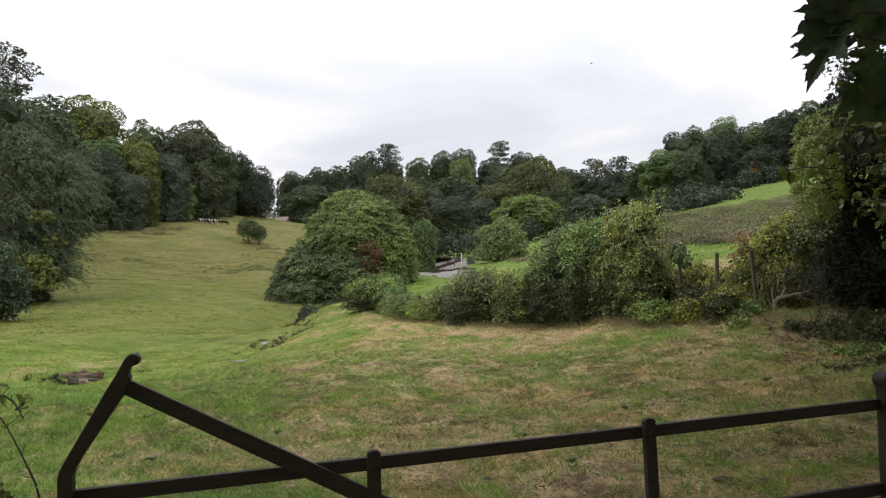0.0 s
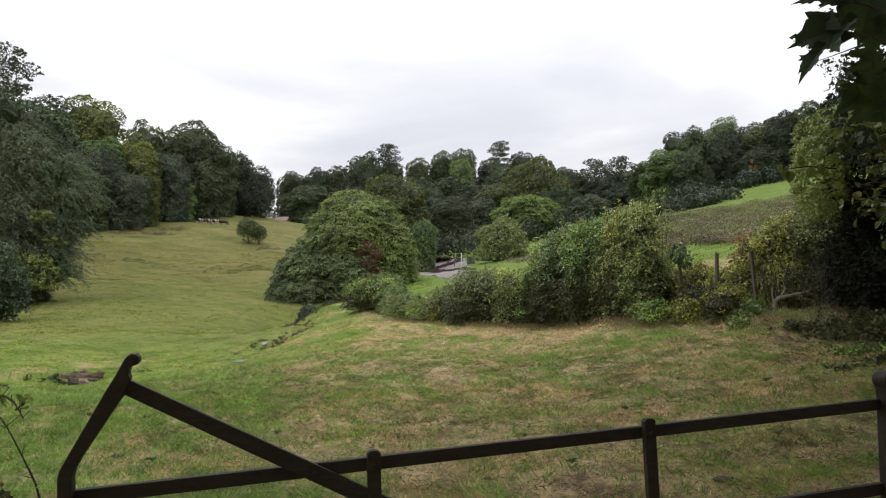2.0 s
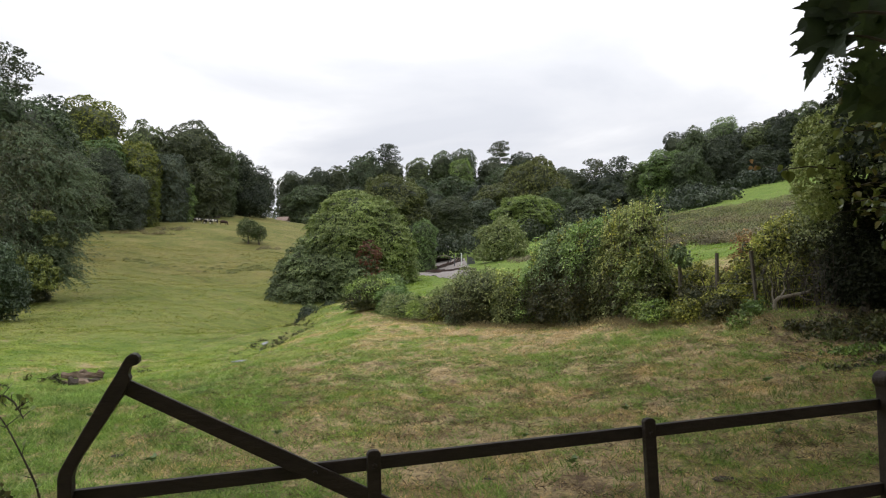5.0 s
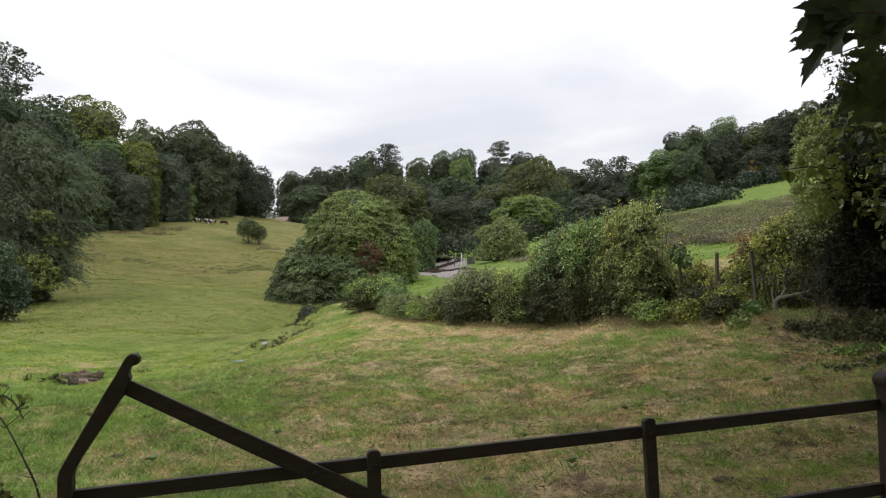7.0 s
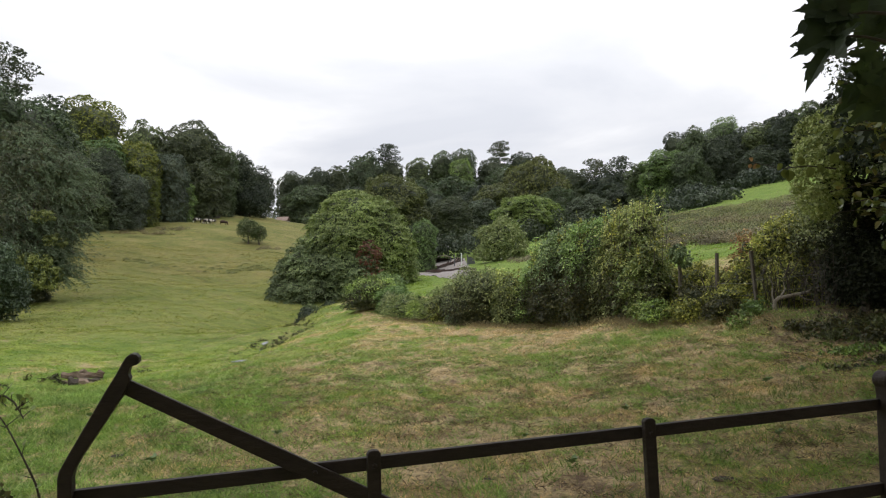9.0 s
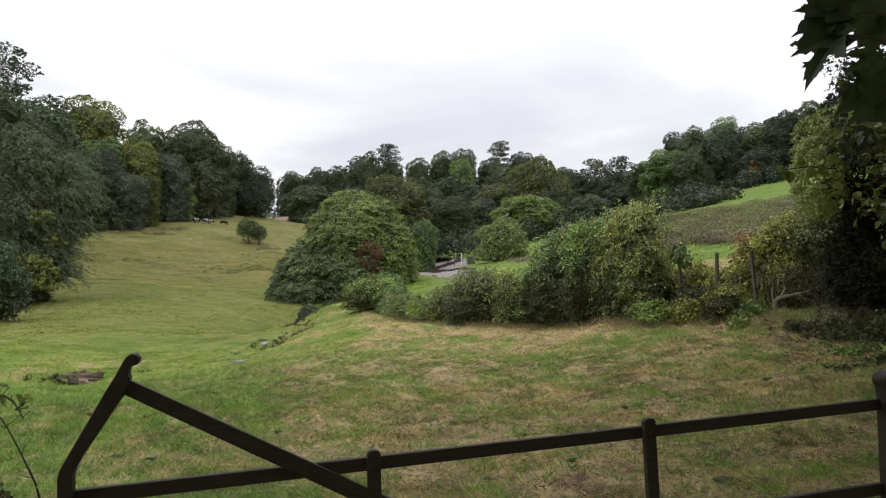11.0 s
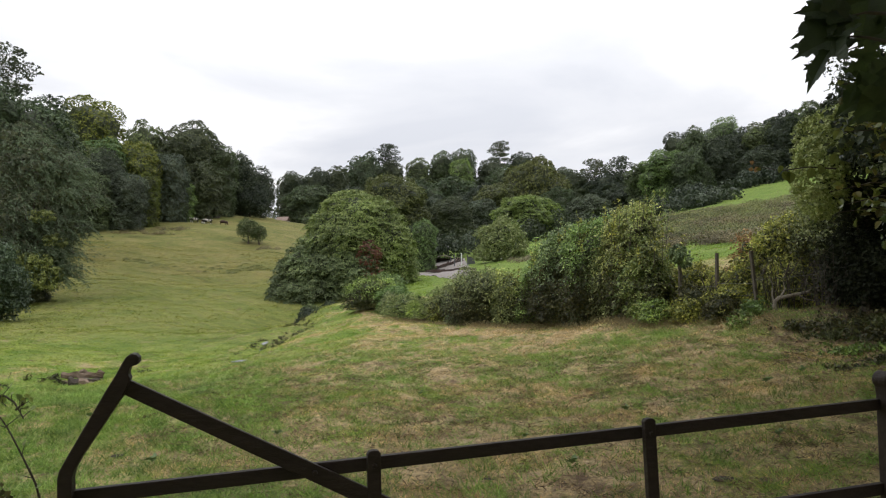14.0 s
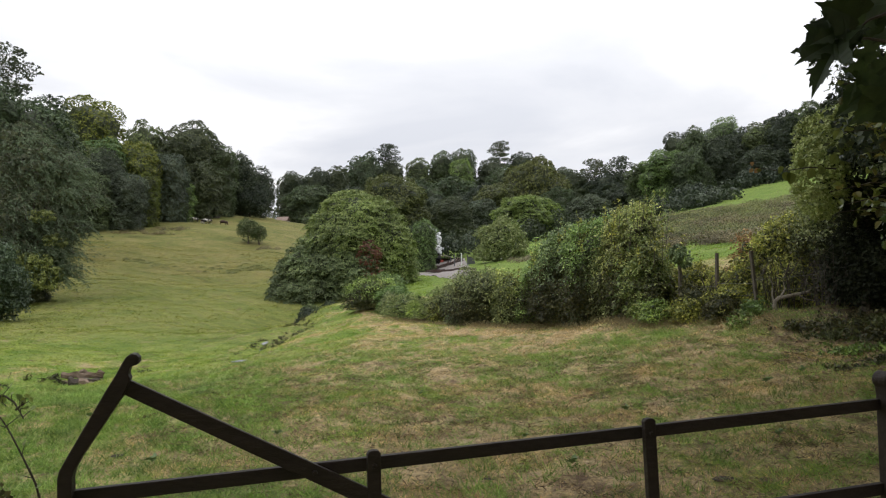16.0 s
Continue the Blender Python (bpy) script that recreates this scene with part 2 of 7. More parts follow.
def land_table():
    """The sparse heights above, drawn out finely and rounded off."""
    lb = np.linspace(-0.6, 0.6, 121)
    lr = np.linspace(math.log(6), math.log(340), 161)
    rows = np.array([np.interp(lb, BEARINGS, h) for h in HEIGHTS])
    fine = np.array([np.interp(lr, np.log(REACHES), rows[:, i]) for i in range(len(lb))]).T
    for _ in range(3):
        pad = np.pad(fine, ((4, 4), (0, 0)), "edge")
        fine = np.mean([pad[i:i + fine.shape[0]] for i in range(9)], axis=0)
        pad = np.pad(fine, ((0, 0), (3, 3)), "edge")
        fine = np.mean([pad[:, i:i + fine.shape[1]] for i in range(7)], axis=0)
    return fine


LAND = land_table()
WAVES = [(np.random.RandomState(i).uniform(-1, 1, 2), np.random.RandomState(i + 50).uniform(0, 6.28)) for i in range(9)]


MOUNDS = ((-4.6, 45.0, 0.75, 5.0, 5.0), (-7.6, 45.6, 0.46, 2.3, 2.8), (-11.5, 60.0, -2.0, 5.5, 9.0), (-9.5, 52.0, -0.6, 2.5, 5.0), (-45.0, 150.0, 1.5, 14.0, 14.0), (-30.0, 95.0, -1.2, 12.0, 10.0), (-12.0, 30.0, -0.35, 4.0, 7.0))
STREAM = ((-16.0, 19.5), (-12.5, 21.0), (-10.4, 22.2), (-8.6, 24.2), (-7.5, 27.2), (-8.0, 33.0), (-7.4, 38.0), (-8.6, 44.0), (-10.5, 56.0))


def to_stream(x, y):
    """Distance to the little stream's line."""
    best = np.full(np.shape(x), 1e9)
    for (ax, ay), (bx, by) in zip(STREAM, STREAM[1:]):
        ux, uy = bx - ax, by - ay
        k = np.clip(((x - ax) * ux + (y - ay) * uy) / (ux * ux + uy * uy), 0, 1)
        best = np.minimum(best, np.hypot(x - ax - k * ux, y - ay - k * uy))
    return best


def land(x, y):
    """Ground height at x, y (arrays or numbers)."""
    x, y = np.asarray(x, float), np.asarray(y, float)
    r = np.hypot(x, y) + 1e-6
    az = np.arctan2(x, y)
    near_az = np.clip(az, -0.62, 0.62)
    b = np.clip((np.tan(near_az) + 0.6) / 1.2, 0, 1) * 120
    d = np.clip((np.log(np.maximum(r * np.cos(near_az), 6)) - math.log(6)) / (math.log(340) - math.log(6)), 0, 1) * 160
    i, j = np.minimum(d.astype(int), 159), np.minimum(b.astype(int), 119)
    fd, fb = d - i, b - j
    z = (LAND[i, j] * (1 - fd) + LAND[i + 1, j] * fd) * (1 - fb) + (LAND[i, j + 1] * (1 - fd) + LAND[i + 1, j + 1] * fd) * fb
    w = np.clip((np.abs(az) - 0.7) / 1.2, 0, 1)
    w = w * w * (3 - 2 * w)
    z = z * (1 - w) + w * np.interp(r, (0, 20, 100, 300), (0, 0.3, 6, 24))
    for mx, my, up, sx, sy in MOUNDS:
        z = z + up * np.exp(-(((x - mx) / sx) ** 2 + ((y - my) / sy) ** 2))
    wob = x + 0.5 * np.sin(y * 0.9) + 0.25 * np.sin(y * 2.3 + 1)
    away = to_stream(wob, y)
    z = z - 0.38 * np.exp(-(away / 0.55) ** 2) - 0.15 * np.exp(-(away / 2.2) ** 2)
    bank = np.clip((y - 60) / 40, 0, 1) * np.clip((-x - 5) / 15, 0, 1)
    z = z + 0.16 * bank * np.sin(z * 2.6 + np.sin(x * 0.12) * 2) + 0.1 * bank * np.sin(x * 0.31 + y * 0.2)
    rough = 0
    for k, (way, shift) in enumerate(WAVES):
        n = (0.16, 0.3, 0.55, 0.9, 1.5, 2.3, 3.3, 4.6, 6.0)[k]
        rough = rough + np.sin((x * way[0] + y * way[1]) * n * 2 + shift + np.sin((x * way[1] - y * way[0]) * n + shift)) * 0.034 / (0.4 + n)
    return z + rough * np.clip(r / 8, 0.2, 1.6)


def ground_z(x, y):
    return float(land(x, y))


def mesh_from(name, verts, quads=None, tris=None, smooth=False):
    """A mesh from arrays of corners and of quads or triangles."""
    me = bpy.data.meshes.new(name)
    verts = np.asarray(verts, np.float32)
    me.vertices.add(len(verts))
    me.vertices.foreach_set("co", verts.ravel())
    loops, starts, at = [], [], 0
    for faces, n in ((quads, 4), (tris, 3)):
        if faces is not None and len(faces):
            faces = np.asarray(faces, np.int32)
            loops.append(faces.ravel())
            starts.append(at + np.arange(len(faces), dtype=np.int32) * n)
            at += faces.size
    loops, starts = np.concatenate(loops), np.concatenate(starts)
    me.loops.add(len(loops))
    me.loops.foreach_set("vertex_index", loops)
    me.polygons.add(len(starts))
    me.polygons.foreach_set("loop_start", starts)
    me.polygons.foreach_set("use_smooth", np.full(len(starts), smooth, bool))
    me.update(calc_edges=True)
    return me


def ground():
    angles = np.concatenate([np.linspace(-0.62, 0.62, 250), np.linspace(0.62, 2 * math.pi - 0.62, 92)[1:-1]])
    radii = np.concatenate([np.concatenate([np.geomspace(1.0, 5.4, 14), np.geomspace(5.5, 340, 400)]), np.geomspace(345, 4000, 22)])
    a, r = np.meshgrid(angles, radii)
    x, y = r * np.sin(a), r * np.cos(a)
    z = land(x, y)
    verts = np.stack([x, y, z], -1).reshape(-1, 3)
    n, m = len(radii), len(angles)
    i, j = np.meshgrid(np.arange(n - 1), np.arange(m), indexing="ij")
    k = (j + 1) % m
    quads = np.stack([i * m + j, i * m + k, (i + 1) * m + k, (i + 1) * m + j], -1).reshape(-1, 4)[:, ::-1]
    verts = np.vstack([verts, [[0, 0, ground_z(0, 0.01)]]])
    tris = np.array([[len(verts) - 1, (q + 1) % m, q] for q in range(m)])[:, ::-1]
    ob = new("ground", mesh_from("ground", verts, quads, tris, True))
    ob.data.materials.append(M_PASTURE)
    tagged(ob, "grazed pasture with lush green hollows and dry straw patches", "ground", kind="structure")


ground()


# ---- builders ----
def part(name, mesh, material, parent, label=""):
    """Links a mesh or bmesh as one object under a thing or part."""
    if isinstance(mesh, bmesh.types.BMesh):
        me = bpy.data.meshes.new(name)
        mesh.to_mesh(me)
        mesh.free()
        mesh = me
    ob = new(name, mesh)
    if material and not mesh.materials:
        mesh.materials.append(material)
    ob.parent = parent
    return tagged(ob, label)


def thing(name, where, label, category, group=""):
    ob = new(name)
    ob.matrix_basis = where
    ob.empty_display_size = 0.1
    return tagged(ob, label, category, group)


def leaf_arrays(rng, pts, out, size, droop=0.0, slim=0.55, loose=0.38, grain=None):
    """A kite-shaped, folded leaf at each point, facing roughly the way given."""
    n = len(pts)
    face = out + rng.normal(0, loose, (n, 3))
    face /= np.linalg.norm(face, axis=1, keepdims=True) + 1e-9
    along = rng.normal(0, 1, (n, 3)) - np.array([0, 0, droop]) + (0 if grain is None else grain)
    along -= face * np.sum(along * face, axis=1, keepdims=True)
    along /= np.linalg.norm(along, axis=1, keepdims=True) + 1e-9
    side = np.cross(face, along)
    s = (size * rng.uniform(0.55, 1.4, n))[:, None]
    tip, base = pts + along * s * 0.5, pts - along * s * 0.5
    wide = side * s * slim * 0.5
    mid = pts - along * s * 0.08 + face * s * 0.06
    v = np.stack([base, mid + wide, tip, mid - wide], 1).reshape(-1, 3)
    return v, np.arange(4 * n).reshape(-1, 4)


def crown_cloud(rng, lobes, count, clump, per=34, keep=0.84):
    """Points and outward ways over domed leaf clumps that stand on the outside of overlapping lobes (centre, radii)."""
    c = np.array([l[0] for l in lobes], float)
    r = np.array([l[1] for l in lobes], float)
    area = r[:, 0] * r[:, 2]
    m = max(8, count // per)
    which = rng.choice(len(lobes), m * 4, p=area / area.sum())
    way = rng.normal(0, 1, (m * 4, 3))
    way /= np.linalg.norm(way, axis=1, keepdims=True)
    deep = rng.uniform(0.88, 1.03, (m * 4, 1))
    centre = c[which] + way * r[which] * deep
    inside = np.zeros(len(centre), bool)
    for k in range(len(lobes)):
        inside |= (np.linalg.norm((centre - c[k]) / r[k], axis=1) < keep) & (which != k)
    centre, way = centre[~inside][:m], way[~inside][:m]
    big = clump * rng.uniform(0.55, 1.45, (len(centre), 1, 1))
    w = rng.normal(0, 1, (len(centre), per, 3)) + way[:, None] * 0.9 + np.array([0, 0, 0.55])
    w /= np.linalg.norm(w, axis=2, keepdims=True)
    spread = w * big * rng.uniform(0.35, 1.1, (len(centre), per, 1)) * np.array([1, 1, 0.72])
    pts = (centre[:, None] + spread).reshape(-1, 3)
    out = w.reshape(-1, 3) + np.repeat(way, per, 0) * 0.35 + np.array([0, 0, 0.25])
    return pts, out


def bossed(rng, lobes, count, low, high):
    """The lobes and many smaller leafy bosses that stand out of them."""
    out = list(lobes)
    for _ in range(count):
        c, r = lobes[rng.randint(len(lobes))]
        w = rng.normal(0, 1, 3) + np.array([0, -0.5, 0.2])
        w /= np.linalg.norm(w)
        s = rng.uniform(low, high)
        out.append((tuple(c[i] + w[i] * r[i] * 0.84 for i in range(3)), (s * 1.15, s, s * 0.75)))
    return out


def inner_leaves(rng, lobes, count, leaf):
    """Larger, loosely turned leaves inside the lobes, which close the crown."""
    c = np.array([l[0] for l in lobes], float)
    r = np.array([l[1] for l in lobes], float)
    area = r[:, 0] * r[:, 2]
    which = rng.choice(len(lobes), count, p=area / area.sum())
    way = rng.normal(0, 1, (count, 3))
    way /= np.linalg.norm(way, axis=1, keepdims=True)
    pts = c[which] + way * r[which] * rng.uniform(0.48, 0.90, (count, 1))
    return leaf_arrays(rng, pts, way, leaf, 0.0, 0.8, 0.6)


def foliage(name, rng, lobes, count, leaf, clump, material, parent, droop=0.0, slim=0.55, fill=0.22, floor=None, label=""):
    """Leaf clumps over the lobes and larger leaves within, as one mesh."""
    pts, out = crown_cloud(rng, lobes, count, clump * 0.75, 18)
    if floor is not None:
        ok = pts[:, 2] > floor
        pts, out = pts[ok], out[ok]
    v, q = leaf_arrays(rng, pts, out, leaf, droop, slim, 0.65)
    if fill:
        size = math.sqrt(sum(l[1][0] * l[1][2] for l in lobes) / (count * fill)) * 3.0
        iv, iq = inner_leaves(rng, lobes, int(count * fill), min(size, leaf * 2.4))
        if floor is not None:
            iv[:, 2] = np.maximum(iv[:, 2], floor * 0.5)
        q = np.vstack([q, iq + len(v)])
        v = np.vstack([v, iv])
    return part(name, mesh_from(name, v, q), material, parent, label)


def ball_ways(detail):
    """Evenly spread ways from a point, and the faces between them."""
    bm = bmesh.new()
    bmesh.ops.create_icosphere(bm, subdivisions=detail, radius=1.0)
    w = np.array([v.co[:] for v in bm.verts])
    bm.verts.index_update()
    faces = np.array([[v.index for v in f.verts] for f in bm.faces])
    bm.free()
    return w / np.linalg.norm(w, axis=1, keepdims=True), faces


def radial_shell(lobes, mid, detail):
    """The outer face of joined lobes as met by rays from their middle: corners, faces."""
    w, faces = ball_ways(detail)
    far = np.zeros(len(w))
    for c, r in lobes:
        o, d = (np.array(mid) - np.array(c)) / np.array(r), w / np.array(r)
        aa, bb, cc = np.sum(d * d, 1), np.sum(d * o, 1), np.sum(o * o) - 1
        disc = bb * bb - aa * cc
        far = np.maximum(far, np.where(disc > 0, (-bb + np.sqrt(np.maximum(disc, 0))) / aa, 0))
    return np.array(mid) + w * far[:, None], faces


def billows(rng, width, low, high, heads=9, knobs=150):
    """A billowing crown with a domed top: a core, large rounded heads on it, and many small knobs on those."""
    rx = width / 2
    rz = min(rx * rng.uniform(1.0, 1.3), (high - low) / 2)
    top, foot = high - rz, low + rz * 0.7
    lobes = [((0, 0, z), (rx * 0.74, rx * 0.74, rz * 0.74)) for z in np.linspace(min(foot, top), top, 1 + int(max(0, top - foot) / (rx * 0.6)))]
    tall = max(0.0, top - low)
    heads = int(heads * (1 + tall / rz * 0.8))
    phase = rng.uniform(0, 6)
    for k in range(heads):
        z = low + (high - low) * (k + 0.6) / heads
        a = k * 2.4 + rng.uniform(-0.5, 0.5)
        g = rng.uniform(0.24, 0.44)
        wide = 1 + 0.12 * math.sin(2 * a + phase) + rng.uniform(-0.08, 0.06)
        if z > top:
            e = math.asin(min(0.99, (z - top) / rz))
            out = 1 - g * 0.92
            p = (math.cos(e) * math.cos(a) * rx * out * wide, math.cos(e) * math.sin(a) * rx * out * wide, top + math.sin(e) * rz * out)
        else:
            out = (0.80 + 0.2 * (z - low) / tall) * wide - g * 0.9
            p = (math.cos(a) * rx * out, math.sin(a) * rx * out, z)
        lobes.append((p, (rx * g, rx * g, rx * g * 0.82)))
    mid = (0.0, 0.0, (low + high) / 2)
    p, _ = radial_shell(lobes, mid, 4)
    for n, small, large in ((knobs // 4, 0.14, 0.24), (knobs, 0.06, 0.12)):
        for c in p[rng.choice(len(p), n, replace=False)]:
            g = rx * rng.uniform(small, large)
            q = np.array(mid) + (c - np.array(mid)) * 0.97
            lobes.append((tuple(q), (g, g, g * 0.75)))
    return lobes, mid


def scatter(rng, verts, faces, count, lift):
    """Points spread evenly over a shell, a little off it, with its outward ways."""
    a, b, c = (verts[faces[:, k]] for k in range(3))
    n = np.cross(b - a, c - a)
    size = np.linalg.norm(n, axis=1)
    pick = rng.choice(len(faces), count, p=size / size.sum())
    u, v = rng.uniform(0, 1, (2, count, 1))
    u, v = np.where(u + v > 1, 1 - u, u), np.where(u + v > 1, 1 - v, v)
    n = n[pick] / (size[pick][:, None] + 1e-9)
    return a[pick] + (b - a)[pick] * u + (c - a)[pick] * v + n * rng.uniform(-0.4, 1.0, (count, 1)) ** 3 * lift, n


def wood_crown(name, rng, width, low, high, count, leaf, material, parent, detail=5, droop=0.0):
    """A far crown: leaves over a dense, billowing core, dark to stand for inner shade."""
    lobes, mid = billows(rng, width, low, high)
    v, f = radial_shell(lobes, mid, detail)
    v = v + rng.normal(0, width * 0.006, v.shape)
    pts, out = sprays(rng, v, f, count // 26, width * 0.085, 26)
    more, ways = scatter(rng, np.array(mid) + (v - np.array(mid)) * 0.985, f, int(count * 0.75), 0.35)
    lv, lq = leaf_arrays(rng, np.vstack([pts, more]), np.vstack([out, ways + np.array([0, 0, 0.25])]), leaf, droop, 0.62, 0.5)
    part("inner_crown", mesh_from("inner_crown", np.array(mid) + (v - np.array(mid)) * 0.84, None, f), M_CORESHADE, parent, "dark shell that stands for shade inside the crown")
    return part(name, mesh_from(name, lv, lq), material, parent)


def open_crown(name, rng, lobes, count, leaf, material, parent):
    """A thin crown of clumped boughs with sky between them."""
    full = bossed(rng, lobes, 30, 0.7, 1.3)
    pts, out = crown_cloud(rng, full, count, 0.8, 26, 0.90)
    lv, lq = leaf_arrays(rng, pts, out, leaf, 0.0, 0.6, 0.45)
    iv, iq = inner_leaves(rng, lobes, count // 3, leaf * 1.8)
    return part(name, mesh_from(name, np.vstack([lv, iv]), np.vstack([lq, iq + len(lv)])), material, parent)


def sprays(rng, verts, faces, count, reach, per=40):
    """Leaves on drooping, fan-shaped sprays that stand off a shell: points and the ways they face."""
    base, n = scatter(rng, verts, faces, count, 0.25)
    way = n * np.array([1, 1, 0.35]) + rng.normal(0, 0.35, n.shape)
    way /= np.linalg.norm(way, axis=1, keepdims=True) + 1e-9
    side = np.cross(way, np.array([0, 0, 1.0]))
    side /= np.linalg.norm(side, axis=1, keepdims=True) + 1e-9
    ln = reach * rng.uniform(0.5, 1.3, (count, 1, 1))
    u, v = rng.uniform(0, 1, (count, per, 1)) ** 0.7, rng.uniform(-1, 1, (count, per, 1))
    pts = base[:, None] + way[:, None] * ln * (u - 0.35) + side[:, None] * v * ln * 0.55 * (1.1 - 0.6 * u) - np.array([0, 0, 1.0]) * ln * (0.55 * u * u + 0.22 * v * v) + np.array([0, 0, 0.12]) * ln
    out = np.array([0, 0, 0.9]) + way[:, None] * (0.25 + 0.6 * u) + side[:, None] * v * 0.3 + n[:, None] * 0.3
    return pts.reshape(-1, 3), out.reshape(-1, 3)


def limb(bm, a, b, ra, rb, sides=7):
    """A tapered round limb from a to b."""
    a, b = Vector(a), Vector(b)
    turn = (b - a).to_track_quat("Z", "Y").to_matrix()
    rings = []
    for p, r in ((a, ra), (b, rb)):
        rings.append([bm.verts.new(p + turn @ Vector((r * math.cos(k * math.tau / sides), r * math.sin(k * math.tau / sides), 0))) for k in range(sides)])
    for k in range(sides):
        bm.faces.new((rings[0][k], rings[0][(k + 1) % sides], rings[1][(k + 1) % sides], rings[1][k]))
    bm.faces.new(rings[1])


def bough(bm, rng, points, r0, r1, sides=8):
    """A crooked tapered bough through the points, one skin from end to end."""
    pts = [Vector(p) for p in points]
    n, last = len(pts) - 1, None
    for k, p in enumerate(pts):
        way = (pts[min(k + 1, n)] - pts[max(k - 1, 0)]).normalized()
        side = way.orthogonal() if last is None else (side - way * side.dot(way))
        side = side.normalized()
        other = way.cross(side)
        r = r0 + (r1 - r0) * k / n
        ring = [bm.verts.new(p + (side * math.cos(a) + other * math.sin(a)) * r) for a in (q * math.tau / sides for q in range(sides))]
        if last:
            for q in range(sides):
                bm.faces.new((last[q], last[(q + 1) % sides], ring[(q + 1) % sides], ring[q]))
        last = ring
    bm.faces.new(last)


def trunk_mesh(rng, height, lobes, girth, lean=0.0):
    bm = bmesh.new()
    fork = Vector((lean * height * 0.3, 0, height * 0.32))
    mid = Vector((lean * 0.3 * height * 0.45 + rng.uniform(-0.05, 0.05), rng.uniform(-0.05, 0.05), height * 0.16))
    bough(bm, rng, [Vector((0, 0, -0.4)), Vector((0, 0, 0.05)), Vector((0, 0, 0.35)).lerp(mid, 0.3), mid, fork, fork + Vector((0, 0, 0.06 * height))], girth * 1.25, girth * 0.6, 10)
    for centre, radii in lobes:
        c = Vector(centre)
        knee = fork.lerp(c, 0.5) + Vector((0, 0, 0.05 * height))
        bough(bm, rng, [fork - Vector((0, 0, 0.03 * height)), fork.lerp(knee, 0.5) + Vector((0, 0, 0.02 * height)), knee, c], girth * 0.5, girth * 0.14, 7)
        for _ in range(3):
            tip = c + Vector([rng.normal(0, 0.5) * radii[i] for i in range(3)])
            limb(bm, c, tip, girth * 0.14, girth * 0.03, 5)
    return bm


def lobes_for(rng, height, width, count, low=0.25, top=1.0):
    """One broad dome with many smaller heads standing out of it."""
    mid, tall = height * (low + (top - low) * 0.50), height * (top - low)
    out = []
    for k in range(count):
        f = (k + 0.5) / count
        e = math.asin(-0.62 + 1.60 * f) if f < 0.98 else 1.4
        a = k * 2.4 + rng.uniform(-0.35, 0.35)
        s = width * rng.uniform(0.15, 0.23)
        reach = rng.uniform(0.85, 1.08)
        out.append(((math.cos(e) * math.cos(a) * width * 0.31 * reach, math.cos(e) * math.sin(a) * width * 0.31 * reach, mid + math.sin(e) * tall * 0.34 * reach), (s, s, s * rng.uniform(0.75, 1.0))))
    out.append(((0, 0, mid), (width * 0.43, width * 0.43, tall * 0.46)))
    return out


def tree(name, where, height, width, seed, material, leaves=6000, leaf=0.5, clump=0.55, lobes=9, low=0.2, label="", category="tree", group="", droop=0.0, slim=0.6, girth=None, fill=0.26, far=False):
    rng = np.random.RandomState(seed)
    root = thing(name, where, label, category, group)
    shape = lobes_for(rng, height, width, lobes, low)
    part("trunk", trunk_mesh(rng, height, shape[2:9], girth or height * 0.022), M_BARK, root)
    if far == "open":
        open_crown("crown", rng, shape, leaves, leaf, material, root)
    elif far:
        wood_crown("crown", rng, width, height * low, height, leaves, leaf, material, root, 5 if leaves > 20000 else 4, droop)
    else:
        foliage("crown", rng, shape, leaves, leaf, clump, material, root, droop, slim, fill)
    return root


def stand(x, y, turn=0.0, scale=(1, 1, 1), sink=0.0):
    return pose(x, y, ground_z(x, y) - sink, 0, 0, turn) @ Matrix.Diagonal((*scale, 1))


def box(bm, lo, hi, bevel=0.0):
    made = bmesh.ops.create_cube(bm, size=1.0)["verts"]
    for v in made:
        v.co = Vector([lo[i] + (v.co[i] + 0.5) * (hi[i] - lo[i]) for i in range(3)])
    if bevel:
        edges = list({e for v in made for e in v.link_edges})
        bmesh.ops.bevel(bm, geom=edges, offset=bevel, segments=2, affect="EDGES", profile=0.6)
    return made


def outline_prism(points, y0, y1, bevel=0.004):
    """A flat outline in x and z, drawn out in y, with eased edges."""
    bm = bmesh.new()
    face = bm.faces.new([bm.verts.new((x, y0, z)) for x, z in points])
    made = bmesh.ops.extrude_face_region(bm, geom=[face])["geom"]
    for v in made:
        if isinstance(v, bmesh.types.BMVert):
            v.co.y = y1
    bmesh.ops.recalc_face_normals(bm, faces=bm.faces[:])
    if bevel:
        rim = [e for e in bm.edges if abs(e.verts[0].co.y - e.verts[1].co.y) < 1e-6]
        bmesh.ops.bevel(bm, geom=rim, offset=bevel, segments=2, affect="EDGES", profile=0.6)
    return bm


